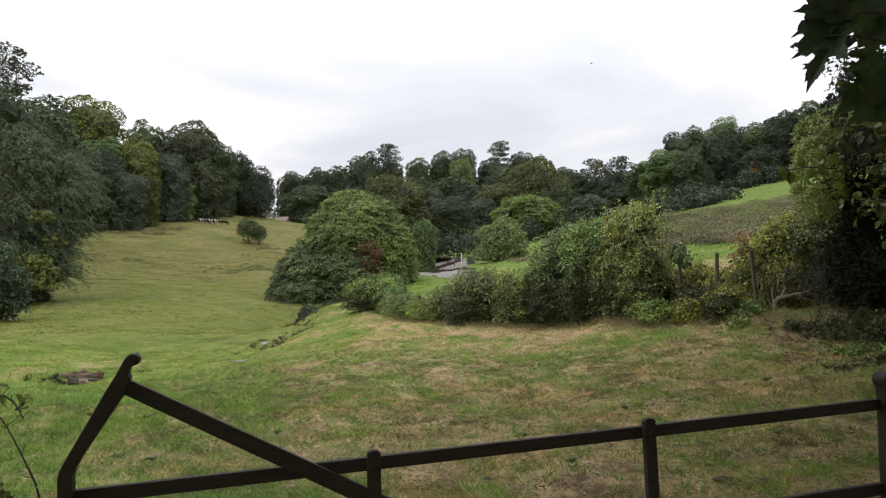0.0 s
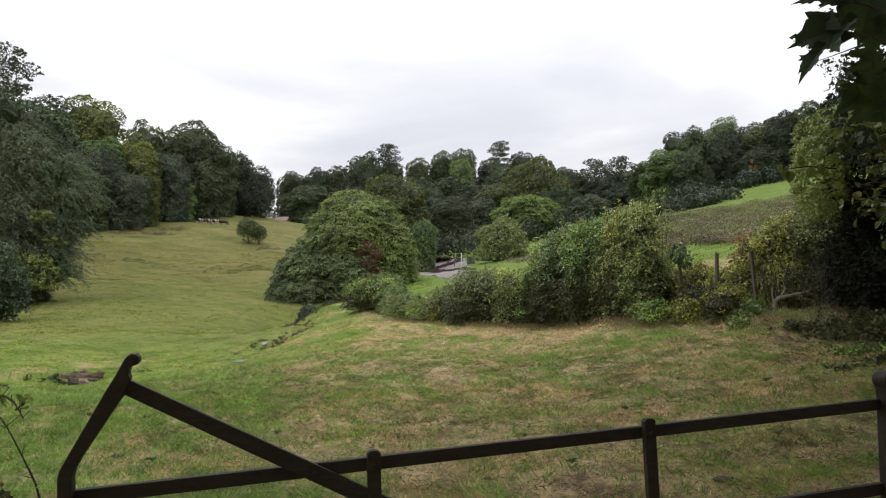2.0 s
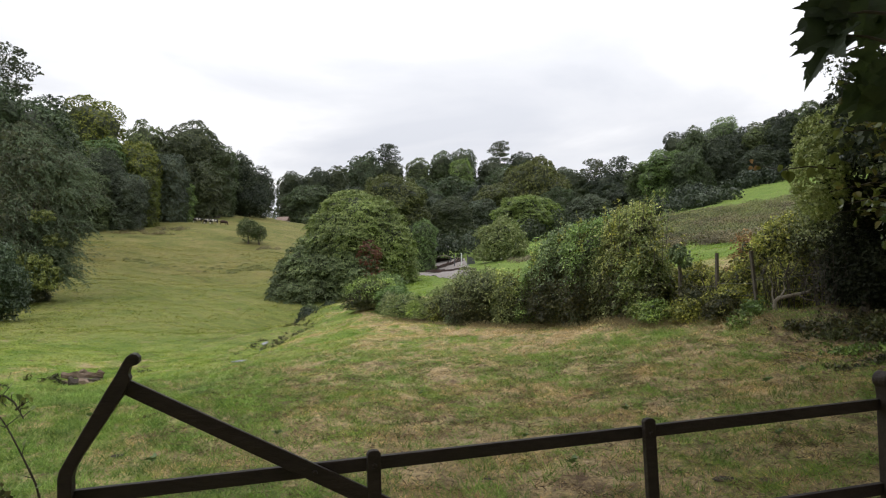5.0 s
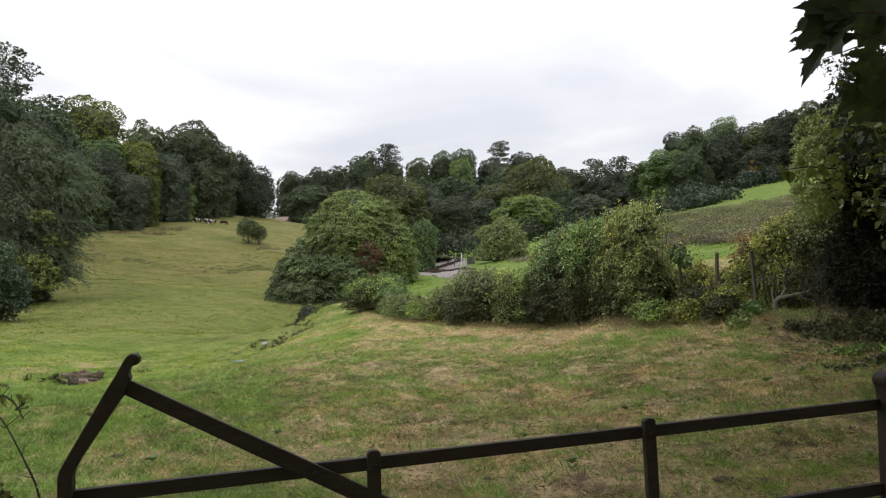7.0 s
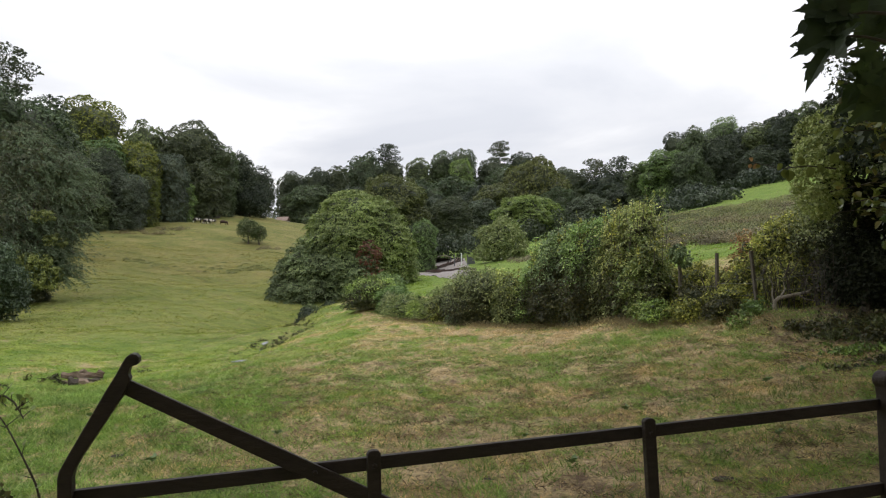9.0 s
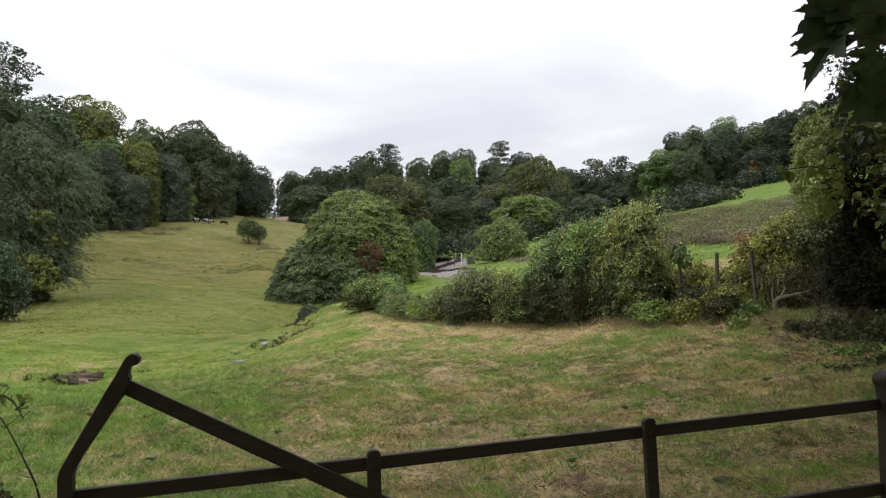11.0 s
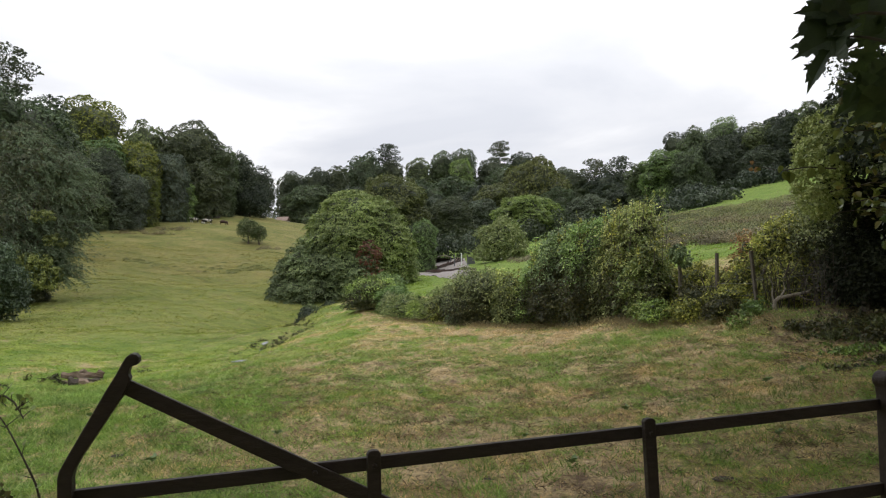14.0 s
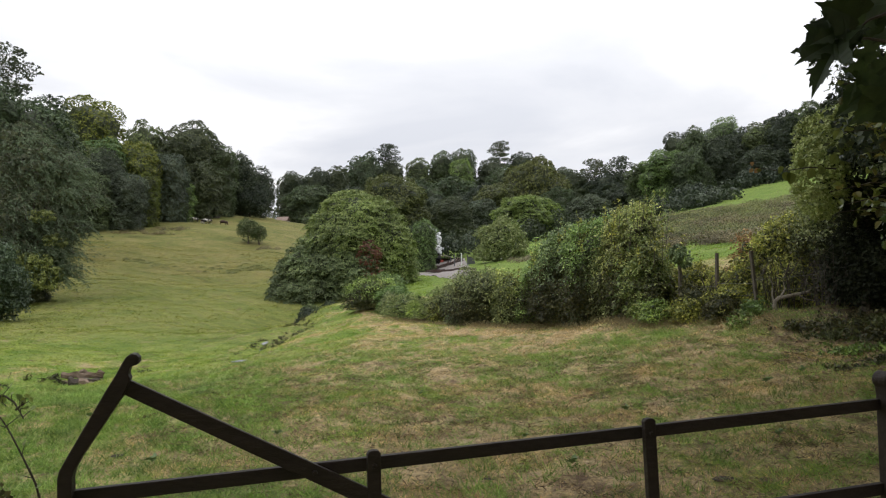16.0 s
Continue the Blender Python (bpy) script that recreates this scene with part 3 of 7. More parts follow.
# ---- the field gate ----
def field_gate():
    root = thing("field_gate", pose(-1.318, 2.6, 0, 0, 0, 14.99), "dark-stained timber field gate with cranked heel post and brace", "gate")
    slope = 0.0375

    def rail(name, z, s0, s1, deep=0.052):
        bm = outline_prism([(s0, z + s0 * slope - deep), (s1, z + s1 * slope - deep), (s1, z + s1 * slope), ((s0 + s1) / 2, z + (s0 + s1) / 2 * slope - 0.002), (s0, z + s0 * slope)], 0.014, 0.044)
        part(name, bm, M_GATE, root)

    rail("top_rail", 1.038, -0.01, 3.50)
    for z in (0.645, 0.38, 0.14):
        rail("lower_rail", z, -0.01, 3.50, 0.055)
    heel = [(-0.026, 0.0), (-0.027, 1.092), (-0.022, 1.118), (0.0, 1.160), (0.126, 1.388), (0.158, 1.442), (0.180, 1.484), (0.192, 1.504),
            (0.208, 1.513), (0.224, 1.510), (0.234, 1.498), (0.234, 1.482), (0.226, 1.472), (0.212, 1.470), (0.203, 1.462), (0.198, 1.440),
            (0.205, 1.425), (0.196, 1.396), (0.187, 1.375), (0.045, 1.155), (0.026, 1.118), (0.019, 1.089), (0.018, 0.0)]
    part("heel_post", outline_prism(heel, -0.035, 0.035, 0.006), M_GATE, root, "cranked heel post with a rounded hooked head")
    part("brace", outline_prism([(0.171, 1.374), (0.20, 1.419), (1.138, 0.921), (1.80, 0.569), (1.80, 0.487), (0.974, 0.937)], -0.016, 0.012), M_GATE, root)
    for s, lean, top in ((1.075, 0.012, 1.110), (2.261, 0.040, 1.160)):
        bm = outline_prism([(s - 0.026 + lean, 0.02), (s + 0.026 + lean, 0.02), (s + 0.026, top - 0.014), (s + 0.018, top - 0.003), (s, top), (s - 0.018, top - 0.003), (s - 0.026, top - 0.014)], -0.020, 0.012, 0.005)
        part("upright", bm, M_GATE, root)
    head = [(3.503, 0.0), (3.499, 1.19)] + [(3.520 - 0.042 * math.sin(a), 1.260 - 0.042 * math.cos(a)) for a in np.linspace(0.75, math.tau - 0.75, 18)] + [(3.546, 1.19), (3.556, 0.0)]
    part("shutting_post", outline_prism(head, -0.04, 0.04, 0.008), M_GATE, root, "end post with a rounded knob head")
    for s, z in ((0.849, 1.043), (1.076, 1.050), (2.262, 1.095)):
        bm = bmesh.new()
        bmesh.ops.create_cone(bm, cap_ends=True, segments=10, radius1=0.011, radius2=0.008, depth=0.012, matrix=pose(s, -0.026, z, 90))
        part("bolt", bm, M_GATE, root)


field_gate()

# ---- woods ----
KINDS = {
    "oak": (M_OAK, "dark green broadleaf tree in full leaf at the wood's edge", -0.06, 0.0),
    "dark": (M_DARK, "very dark evergreen oak with a dense rounded crown", -0.06, 0.0),
    "mid": (M_MID, "mid-green ash tree with a loose leafy crown", -0.06, 0.2),
    "yellow": (M_YELLOW, "yellow-green chestnut tree with a layered crown", -0.06, 0.3),
    "bright": (M_BRIGHT, "fresh green round-headed tree below the wood", -0.06, 0.0),
    "grey": (M_GREYWOOD, "grey-green sallow with a low bushy crown", -0.06, 0.5),
    "olive": (M_OLIVE, "olive-green chestnut with a broad layered crown", -0.06, 0.2),
    "airy": (M_DARK, "dark oak with thin boughs and sky between them", -0.05, 0.0),
}
FIRST = {}
BROAD = 11.0


def plant(x, y, height, width, kind, turn, group="woodland trees", sink=0.15):
    """One tree of the woods: a copy of the first of its kind, at its own size."""
    if kind == "pine":
        return pine(x, y, height, width, turn)
    near = math.hypot(x, y) < 172
    width = max(width, height / 2.3)
    slender = min((0.95, 1.5, 2.1), key=lambda a: abs(math.log(a * width / height)))
    pick = (kind, slender, near)
    material, label, low, droop = KINDS[kind]
    tall = BROAD * slender
    scale = (width / BROAD, width / BROAD, height / tall)
    if pick not in FIRST:
        seed = 11 * (1 + list(KINDS).index(kind)) + int(slender * 10)
        FIRST[pick] = tree("tree", stand(x, y, turn, scale, sink), tall, BROAD, seed, material, 22000 if near else 13500, 0.27 if near else 0.34, 0.44, 15, low, label, "tree", group, droop, far="open" if kind == "airy" else "dense")
        return FIRST[pick]
    first = FIRST[pick]
    s = first.scale
    ob = copy_thing(first, stand(x, y, turn, (scale[0] / s[0], scale[1] / s[1], scale[2] / s[2]), sink))
    return tagged(ob, label, "tree", group)


def pine(x, y, height, width, turn):
    """A tall pine: bare trunk, flat layered plates of needles near the top."""
    rng = np.random.RandomState(int(turn) + 400)
    root = thing("pine_tree", stand(x, y, turn), "tall dark pine with flat layered top above the wood", "tree", "pines on the ridge")
    shape = []
    for k in range(11):
        f = k / 10
        z = height - width * (0.12 + 0.95 * (1 - f))
        ring = width * (0.40 - 0.30 * f)
        a = k * 2.4 + turn
        g = width * rng.uniform(0.16, 0.24)
        shape.append(((ring * math.cos(a), ring * math.sin(a), z), (g * 1.6, g * 1.6, g * 0.46)))
    part("trunk", trunk_mesh(rng, height, shape[::2], height * 0.008), M_BARK, root)
    foliage("crown", rng, bossed(rng, shape, 24, width * 0.05, width * 0.09), 13000, 0.30, 0.4, M_DARK, root, 0.0, 0.6, 0.6)
    return root


WOODS = (
(-73.4, 120, 33.1, 12.2, 'pine'),
    (-58.0, 100, 23.8, 14.8, 'oak'),
    (-79.2, 165, 29.6, 14.5, 'yellow'),
    (-72.8, 158, 19.8, 11.4, 'mid'),
    (-69.9, 152, 16.5, 9.2, 'dark'),
    (-64.3, 149, 12.1, 8.2, 'grey'),
    (-74.8, 140, 23.2, 12.9, 'oak'),
    (-70.0, 146, 11.9, 9.0, 'oak'),
    (-67.7, 163, 19.2, 11.5, 'yellow'),
    (-63.4, 157, 12.4, 5.7, 'yellow'),
    (-62.7, 168, 16.4, 9.3, 'grey'),
    (-61.0, 172, 10.0, 6.3, 'mid'),
    (-76.5, 190, 23.8, 14.0, 'oak'),
    (-62.8, 185, 25.0, 14.2, 'dark'),
    (-57.1, 187, 19.6, 10.3, 'oak'),
    (-60.0, 180, 14.4, 13.8, 'dark'),
    (-55.2, 200, 18.1, 9.8, 'airy'),
    (-50.9, 206, 15.2, 8.1, 'airy'),
    (-52.4, 200, 10.0, 10.0, 'airy'),
    (-53.4, 262, 20.1, 12.2, 'dark'),
    (-43.8, 258, 21.3, 11.9, 'dark'),
    (-37.4, 262, 22.5, 10.0, 'dark'),
    (-44.6, 252, 14.6, 18.3, 'oak'),
    (-31.9, 255, 14.4, 15.6, 'dark'),
    (-31.3, 300, 29.9, 16.3, 'oak'),
    (-22.7, 305, 32.7, 9.8, 'pine'),
    (-20.7, 302, 25.8, 8.8, 'dark'),
    (-9.7, 302, 26.5, 12.0, 'oak'),
    (0.1, 305, 29.0, 9.4, 'oak'),
    (8.9, 303, 29.0, 12.3, 'oak'),
    (7.4, 285, 24.4, 7.2, 'mid'),
    (24.7, 316, 30.4, 9.0, 'pine'),
    (33.7, 312, 25.3, 11.7, 'dark'),
    (21.1, 306, 23.6, 13.6, 'dark'),
    (23.1, 275, 19.9, 12.2, 'oak'),
    (41.2, 300, 19.0, 13.8, 'oak'),
    (48.6, 296, 16.4, 12.3, 'grey'),
    (-7.3, 108, 14.7, 9.6, 'olive'),
    (-8.7, 240, 19.0, 12.1, 'oak'),
    (2.1, 236, 19.2, 17.5, 'oak'),
    (12.2, 225, 15.5, 12.9, 'dark'),
    (-3.7, 215, 13.6, 13.2, 'dark'),
    (2.1, 160, 11.7, 9.3, 'dark'),
    (-2.4, 98, 7.3, 3.0, 'mid'),
    (22.7, 180, 18.2, 15.7, 'olive'),
    (13.7, 176, 14.1, 11.2, 'olive'),
    (15.9, 140, 8.9, 12.4, 'bright'),
    (9.3, 170, 10.5, 8.2, 'grey'),
    (26.8, 172, 9.5, 7.9, 'oak'),
    (43.2, 240, 14.7, 11.2, 'dark'),
    (51.0, 243, 16.7, 8.9, 'pine'),
    (57.5, 238, 16.7, 9.8, 'pine'),
    (53.3, 236, 12.2, 14.5, 'dark'),
    (30.5, 152, 6.1, 8.2, 'grey'),
    (38.6, 160, 6.3, 8.3, 'dark'),
    (41.5, 152, 10.2, 7.0, 'oak'),
    (44.8, 147, 12.0, 9.4, 'mid'),
    (53.4, 166, 16.3, 5.3, 'dark'),
    (53.3, 150, 14.8, 8.5, 'oak'),
    (59.2, 153, 15.9, 6.3, 'mid'),
    (48.6, 144, 10.5, 8.6, 'oak'),
    (56.0, 146, 11.4, 9.5, 'dark'),
    (61.0, 148, 12.5, 6.9, 'dark'),
    (63.4, 143, 13.0, 7.9, 'oak'),
    (65.7, 140, 13.6, 7.9, 'dark'),
    (69.8, 138, 14.2, 8.8, 'oak'),
    (74.2, 136, 14.1, 9.4, 'dark'),
    (78.9, 134, 13.7, 10.3, 'oak'),
    (60.0, 138, 7.2, 9.5, 'dark'),
)
for k, (x, y, h, w, kind) in enumerate(WOODS):
    plant(x, y, h + 0.15, w * 1.06, kind, 37 * k + k % 7)

# the wood goes on behind the front rows and beyond the view
fill = np.random.RandomState(5)
for k in range(16):
    d = fill.uniform(240, 330)
    u = fill.uniform(-0.16, 0.2)
    plant(u * d, d, fill.uniform(9, 12), fill.uniform(11, 16), ("oak", "dark")[k % 2], 53 * k + k % 5)
for k in range(10):
    d = fill.uniform(85, 200)
    u = fill.uniform(-0.72, -0.58) if k % 2 else fill.uniform(0.62, 0.75)
    plant(u * d, d, fill.uniform(11, 16), fill.uniform(9, 13), ("oak", "dark", "mid")[k % 3], 71 * k + k % 5)
# unseen trees added around the gate to block light from the near field
BLOCKER = None
for k, (x, y, h) in enumerate(((-7, -5, 11), (-1.5, -7, 12), (5, -6, 12), (10, -1, 11), (-11, 0.5, 9), (13, 5, 12), (15, 11, 12), (17, 17, 12), (12.2, 9.6, 9.5), (9.6, 8.2, 9), (8.6, 4.6, 9.5))):
    if BLOCKER is None:
        BLOCKER = tree("lane_tree", stand(x, y, 0, (1, 1, 1), 0.1), 11.0, 9.0, 55, M_OAK, 4400, 0.33, 0.5, 14, 0.12, "dark leafy tree added out of view to block sky light", "tree", "lane trees", fill=0.15)
    else:
        copy_thing(BLOCKER, stand(x, y, 77 * k, (h / 11, h / 11, h / 11), 0.1))


# undergrowth that closes the feet of the woods
def wood_edge(line, tall, seed, material, count):
    rng = np.random.RandomState(seed)
    pts, ways = [], []
    for (ax, ay), (bx, by) in zip(line, line[1:]):
        n = int(count * math.hypot(bx - ax, by - ay) / 10)
        for f in rng.uniform(0, 1, n):
            x, y = ax + (bx - ax) * f + rng.normal(0, 1.0), ay + (by - ay) * f + rng.normal(0, 1.2)
            k = 70
            w = rng.normal(0, 1, (k, 3)) + np.array([0, 0, 0.4])
            w /= np.linalg.norm(w, axis=1, keepdims=True)
            h = tall * rng.uniform(0.5, 1.1)
            pts.append(np.array([x, y, ground_z(x, y) + h * 0.4]) + w * np.array([1.4, 1.4, h * 0.6]) * rng.uniform(0.5, 1.0, (k, 1)))
            ways.append(w)
    v, q = leaf_arrays(rng, np.vstack(pts), np.vstack(ways), 0.5, 0.0, 0.65)
    ob = new("undergrowth", mesh_from("undergrowth", v, q))
    ob.data.materials.append(material)
    tagged(ob, "dark green undergrowth along the foot of the wood", "undergrowth", kind="stuff")


wood_edge(((-100, 175), (-78, 168), (-66, 182), (-64, 205), (-57, 214)), 4.5, 61, M_OAK, 20)
wood_edge(((-43, 238), (-36, 238), (-25, 240)), 4.5, 60, M_OAK, 20)
wood_edge(((-43, 228), (-38, 224), (-33, 224)), 3.0, 66, M_OAK, 16)
wood_edge(((-62, 246), (-42, 252), (-20, 258)), 5.5, 67, M_DARK, 12)
wood_edge(((-95, 276), (-60, 284), (-35, 290), (-10, 296)), 13.0, 68, M_DARK, 14)
wood_edge(((40, 168), (60, 160), (80, 152), (105, 142)), 9.0, 69, M_DARK, 14)
wood_edge(((26, 138), (36, 134), (46, 132), (58, 127.5), (70, 122.5), (95, 115)), 3.4, 62, M_DARK, 14)
wood_edge(((24, 92.5), (30, 97), (37, 103.5), (43, 110)), 2.6, 59, M_DARK, 20)
wood_edge(((-9, 114), (-4, 116), (2, 117), (9, 116)), 4.5, 65, M_DARK, 24)
wood_edge(((-6, 122), (0, 126), (8, 128), (16, 132), (26, 140)), 5.0, 63, M_DARK, 16)
wood_edge(((-66, 75), (-60, 98), (-64, 122), (-74, 152), (-79, 166)), 3.5, 64, M_OAK, 10)


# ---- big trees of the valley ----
# darker copy of the valley tree's leaves, with bough shade in the colour
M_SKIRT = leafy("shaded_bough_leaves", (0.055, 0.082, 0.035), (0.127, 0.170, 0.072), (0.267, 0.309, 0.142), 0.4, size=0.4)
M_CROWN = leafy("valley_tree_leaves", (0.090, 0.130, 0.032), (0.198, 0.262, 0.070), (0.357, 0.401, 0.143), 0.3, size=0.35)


def valley_tree():
    """The broad tree in the middle: a tall fresh-green head over a dark spreading skirt."""
    rng = np.random.RandomState(77)
    root = thing("valley_tree", stand(-9.6, 75, 0, (1, 1, 0.98), 1.0), "broad bushy tree, fresh green above a darker spreading skirt", "tree")
    head = [((0.4, 0, 8.6), (3.1, 3.2, 2.8)), ((1.6, -0.6, 7.6), (3.4, 3.2, 3.2)), ((-1.1, -0.6, 6.9), (2.6, 3.0, 2.5)), ((3.4, -0.4, 5.6), (2.9, 3.0, 3.4)),
            ((-0.2, -2.4, 6.2), (3.4, 2.4, 2.8)), ((-2.3, 0, 5.0), (2.4, 3, 2.1)), ((4.6, 0.4, 3.6), (2.2, 2.6, 3.0))]
    skirt = [((-3.9, -1.2, 3.0), (2.2, 2.8, 1.8)), ((-5.2, -0.6, 1.6), (1.9, 2.6, 1.5)), ((-3.6, -2.6, 3.0), (3.0, 2.4, 2.3)), ((-1.0, -3.4, 3.2), (2.8, 2.2, 2.3)),
             ((-4.6, -2.8, 1.0), (2.6, 2.4, 1.6)), ((-2.2, -3.8, 1.1), (2.6, 2.0, 1.6)), ((-3.4, -3.6, -0.2), (2.6, 1.6, 1.2)), ((1.4, -3.6, 2.6), (2.2, 2.0, 2.2))]
    part("trunk", trunk_mesh(rng, 11.0, head + skirt, 0.32), M_BARK, root)
    for name, lobes, mid, count, material, label in (("crown", head, (0.9, -0.4, 6.2), 1250, M_CROWN, "fresh green upper crown"), ("skirt", skirt, (-2.2, -2.4, 1.6), 900, M_SKIRT, "lower boughs, leaf colour darkened for shade")):
        full = bossed(rng, lobes, 90, 0.5, 1.1)
        v, f = radial_shell(full, mid, 5)
        pts, out = sprays(rng, v, f, count, 0.85, 42)
        more, ways = scatter(rng, np.array(mid) + (v - np.array(mid)) * 0.97, f, count * 20, 0.3)
        pts, out = np.vstack([pts, more]), np.vstack([out, ways])
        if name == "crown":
            # low, left-hand leaves of the head move to the shade-coloured set
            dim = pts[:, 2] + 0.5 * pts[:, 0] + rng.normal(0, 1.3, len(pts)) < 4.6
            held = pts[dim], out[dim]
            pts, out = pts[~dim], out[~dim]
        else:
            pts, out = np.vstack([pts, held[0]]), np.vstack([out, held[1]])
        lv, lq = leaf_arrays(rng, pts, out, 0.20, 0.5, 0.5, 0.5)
        # dark shell paints the shade between the leaves
        part("inner_crown", mesh_from("inner_crown", np.array(mid) + (v - np.array(mid)) * 0.88, None, f), M_CORESHADE, root, "dark shell that stands for shade inside the crown")
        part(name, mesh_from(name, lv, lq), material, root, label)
    foliage("russet_spray", rng, [((2.6, -5.0, 4.4), (1.0, 0.7, 1.5)), ((3.0, -5.2, 2.8), (0.8, 0.5, 0.8))], 1800, 0.22, 0.32, M_RED, root, 0, 0.5, 0, label="russet dying spray")


valley_tree()


def willow():
    """The grey-green sallow at the field's edge: long shoots that sweep up and out, then droop."""
    rng = np.random.RandomState(31)
    root = thing("willow", stand(-36.0, 64), "grey-green willow with fine drooping twigs at the field edge", "tree")
    shape = [((-1.7, 1.6, 13.6), 2.6), ((0.3, 0.8, 11.2), 3.0), ((2.7, 0.4, 11.4), 1.9), ((3.5, 0.0, 9.0), 2.0), ((-3.6, 0.6, 9.5), 3.8), ((0.4, -0.6, 7.4), 2.9), ((3.1, -0.4, 6.3), 2.0),
             ((2.7, -0.8, 4.2), 1.5), ((0.5, -1.0, 4.5), 2.5), ((0.4, -1.2, 2.7), 1.5), ((-2.0, -0.8, 5.0), 2.8), ((1.6, -1.0, 2.3), 1.5), ((3.0, -1.0, 2.4), 1.1), ((-1.2, -1.0, 2.4), 1.7)]
    shape = [(c, (r, r, r * 0.9)) for c, r in shape]
    part("trunk", trunk_mesh(rng, 11.0, shape, 0.26), M_BARK, root)
    foliage("inner_leaves", rng, shape, 15000, 0.22, 0.5, M_WILLOWIN, root, 1.0, 0.35, 0.3, 0.5, "inner grey-green leaves, colour darkened for shade")
    twigs = bmesh.new()
    pts, ways, grains = [], [], []
    for k in range(1700):
        c, r = shape[rng.randint(len(shape))]
        w = rng.normal(0, 1, 3)
        w[1] = -abs(w[1])
        w /= np.linalg.norm(w)
        start = np.array(c) + w * np.array(r) * rng.uniform(0.55, 0.9)
        run = np.array([w[0] * 0.5 + rng.uniform(0.25, 1.0), w[1] * 0.6, rng.uniform(0.15, 0.7)])
        ln = rng.uniform(1.2, 2.8)
        f = np.linspace(0, 1, 5)[:, None]
        line = start + run * f * ln - np.array([0, 0, 1.0]) * (f * ln) ** 2 * rng.uniform(0.25, 0.5)
        if line[:, 2].min() < 0.7:
            continue
        if k % 5 == 0:
            bough(twigs, rng, [Vector(p) for p in line], 0.016, 0.006, 3)
        n = 40
        g = rng.uniform(0.1, 1.05, (n, 1))
        p = np.stack([np.interp(g[:, 0], f[:, 0], line[:, i]) for i in range(3)], 1)
        pts.append(p + rng.normal(0, 0.045, (n, 3)))
        grains.append(np.tile((line[-1] - line[0]) * 2.0, (n, 1)))
        ways.append(np.tile(np.array([0.0, -0.5, 0.8]) + w * 0.4, (n, 1)))
    tagged(part("twig_spray", twigs, M_POST, root, "greyish bare twigs"), kind="stuff")
    v, q = leaf_arrays(rng, np.vstack(pts), np.vstack(ways), 0.22, 0.3, 0.24, 0.5, np.vstack(grains))
    part("outer_crown", mesh_from("outer_crown", v, q), M_WILLOW, root, "long shoots with narrow grey-green leaves")
    low = [((3.7, -2.6, 4.9), (0.9, 0.8, 0.5)), ((2.2, -3.2, 3.2), (1.4, 0.8, 0.7)), ((3.4, -2.8, 2.3), (1.0, 0.8, 0.5)), ((0.4, -3.6, 2.6), (1.4, 0.8, 0.7)), ((0.2, -3.2, 3.8), (0.8, 0.6, 0.5)), ((2.6, -2.9, 7.0), (1.2, 0.7, 0.4)), ((1.4, -3.4, 1.7), (1.6, 0.8, 0.6)), ((-0.4, -3.6, 1.6), (1.0, 0.8, 0.6)), ((3.2, -3.2, 1.4), (0.9, 0.7, 0.5))]
    foliage("low_spray", rng, low, 9000, 0.17, 0.35, M_SALLOW, root, 0.5, 0.5, 0.15, 0.5, "yellow-green low sprays")


willow()


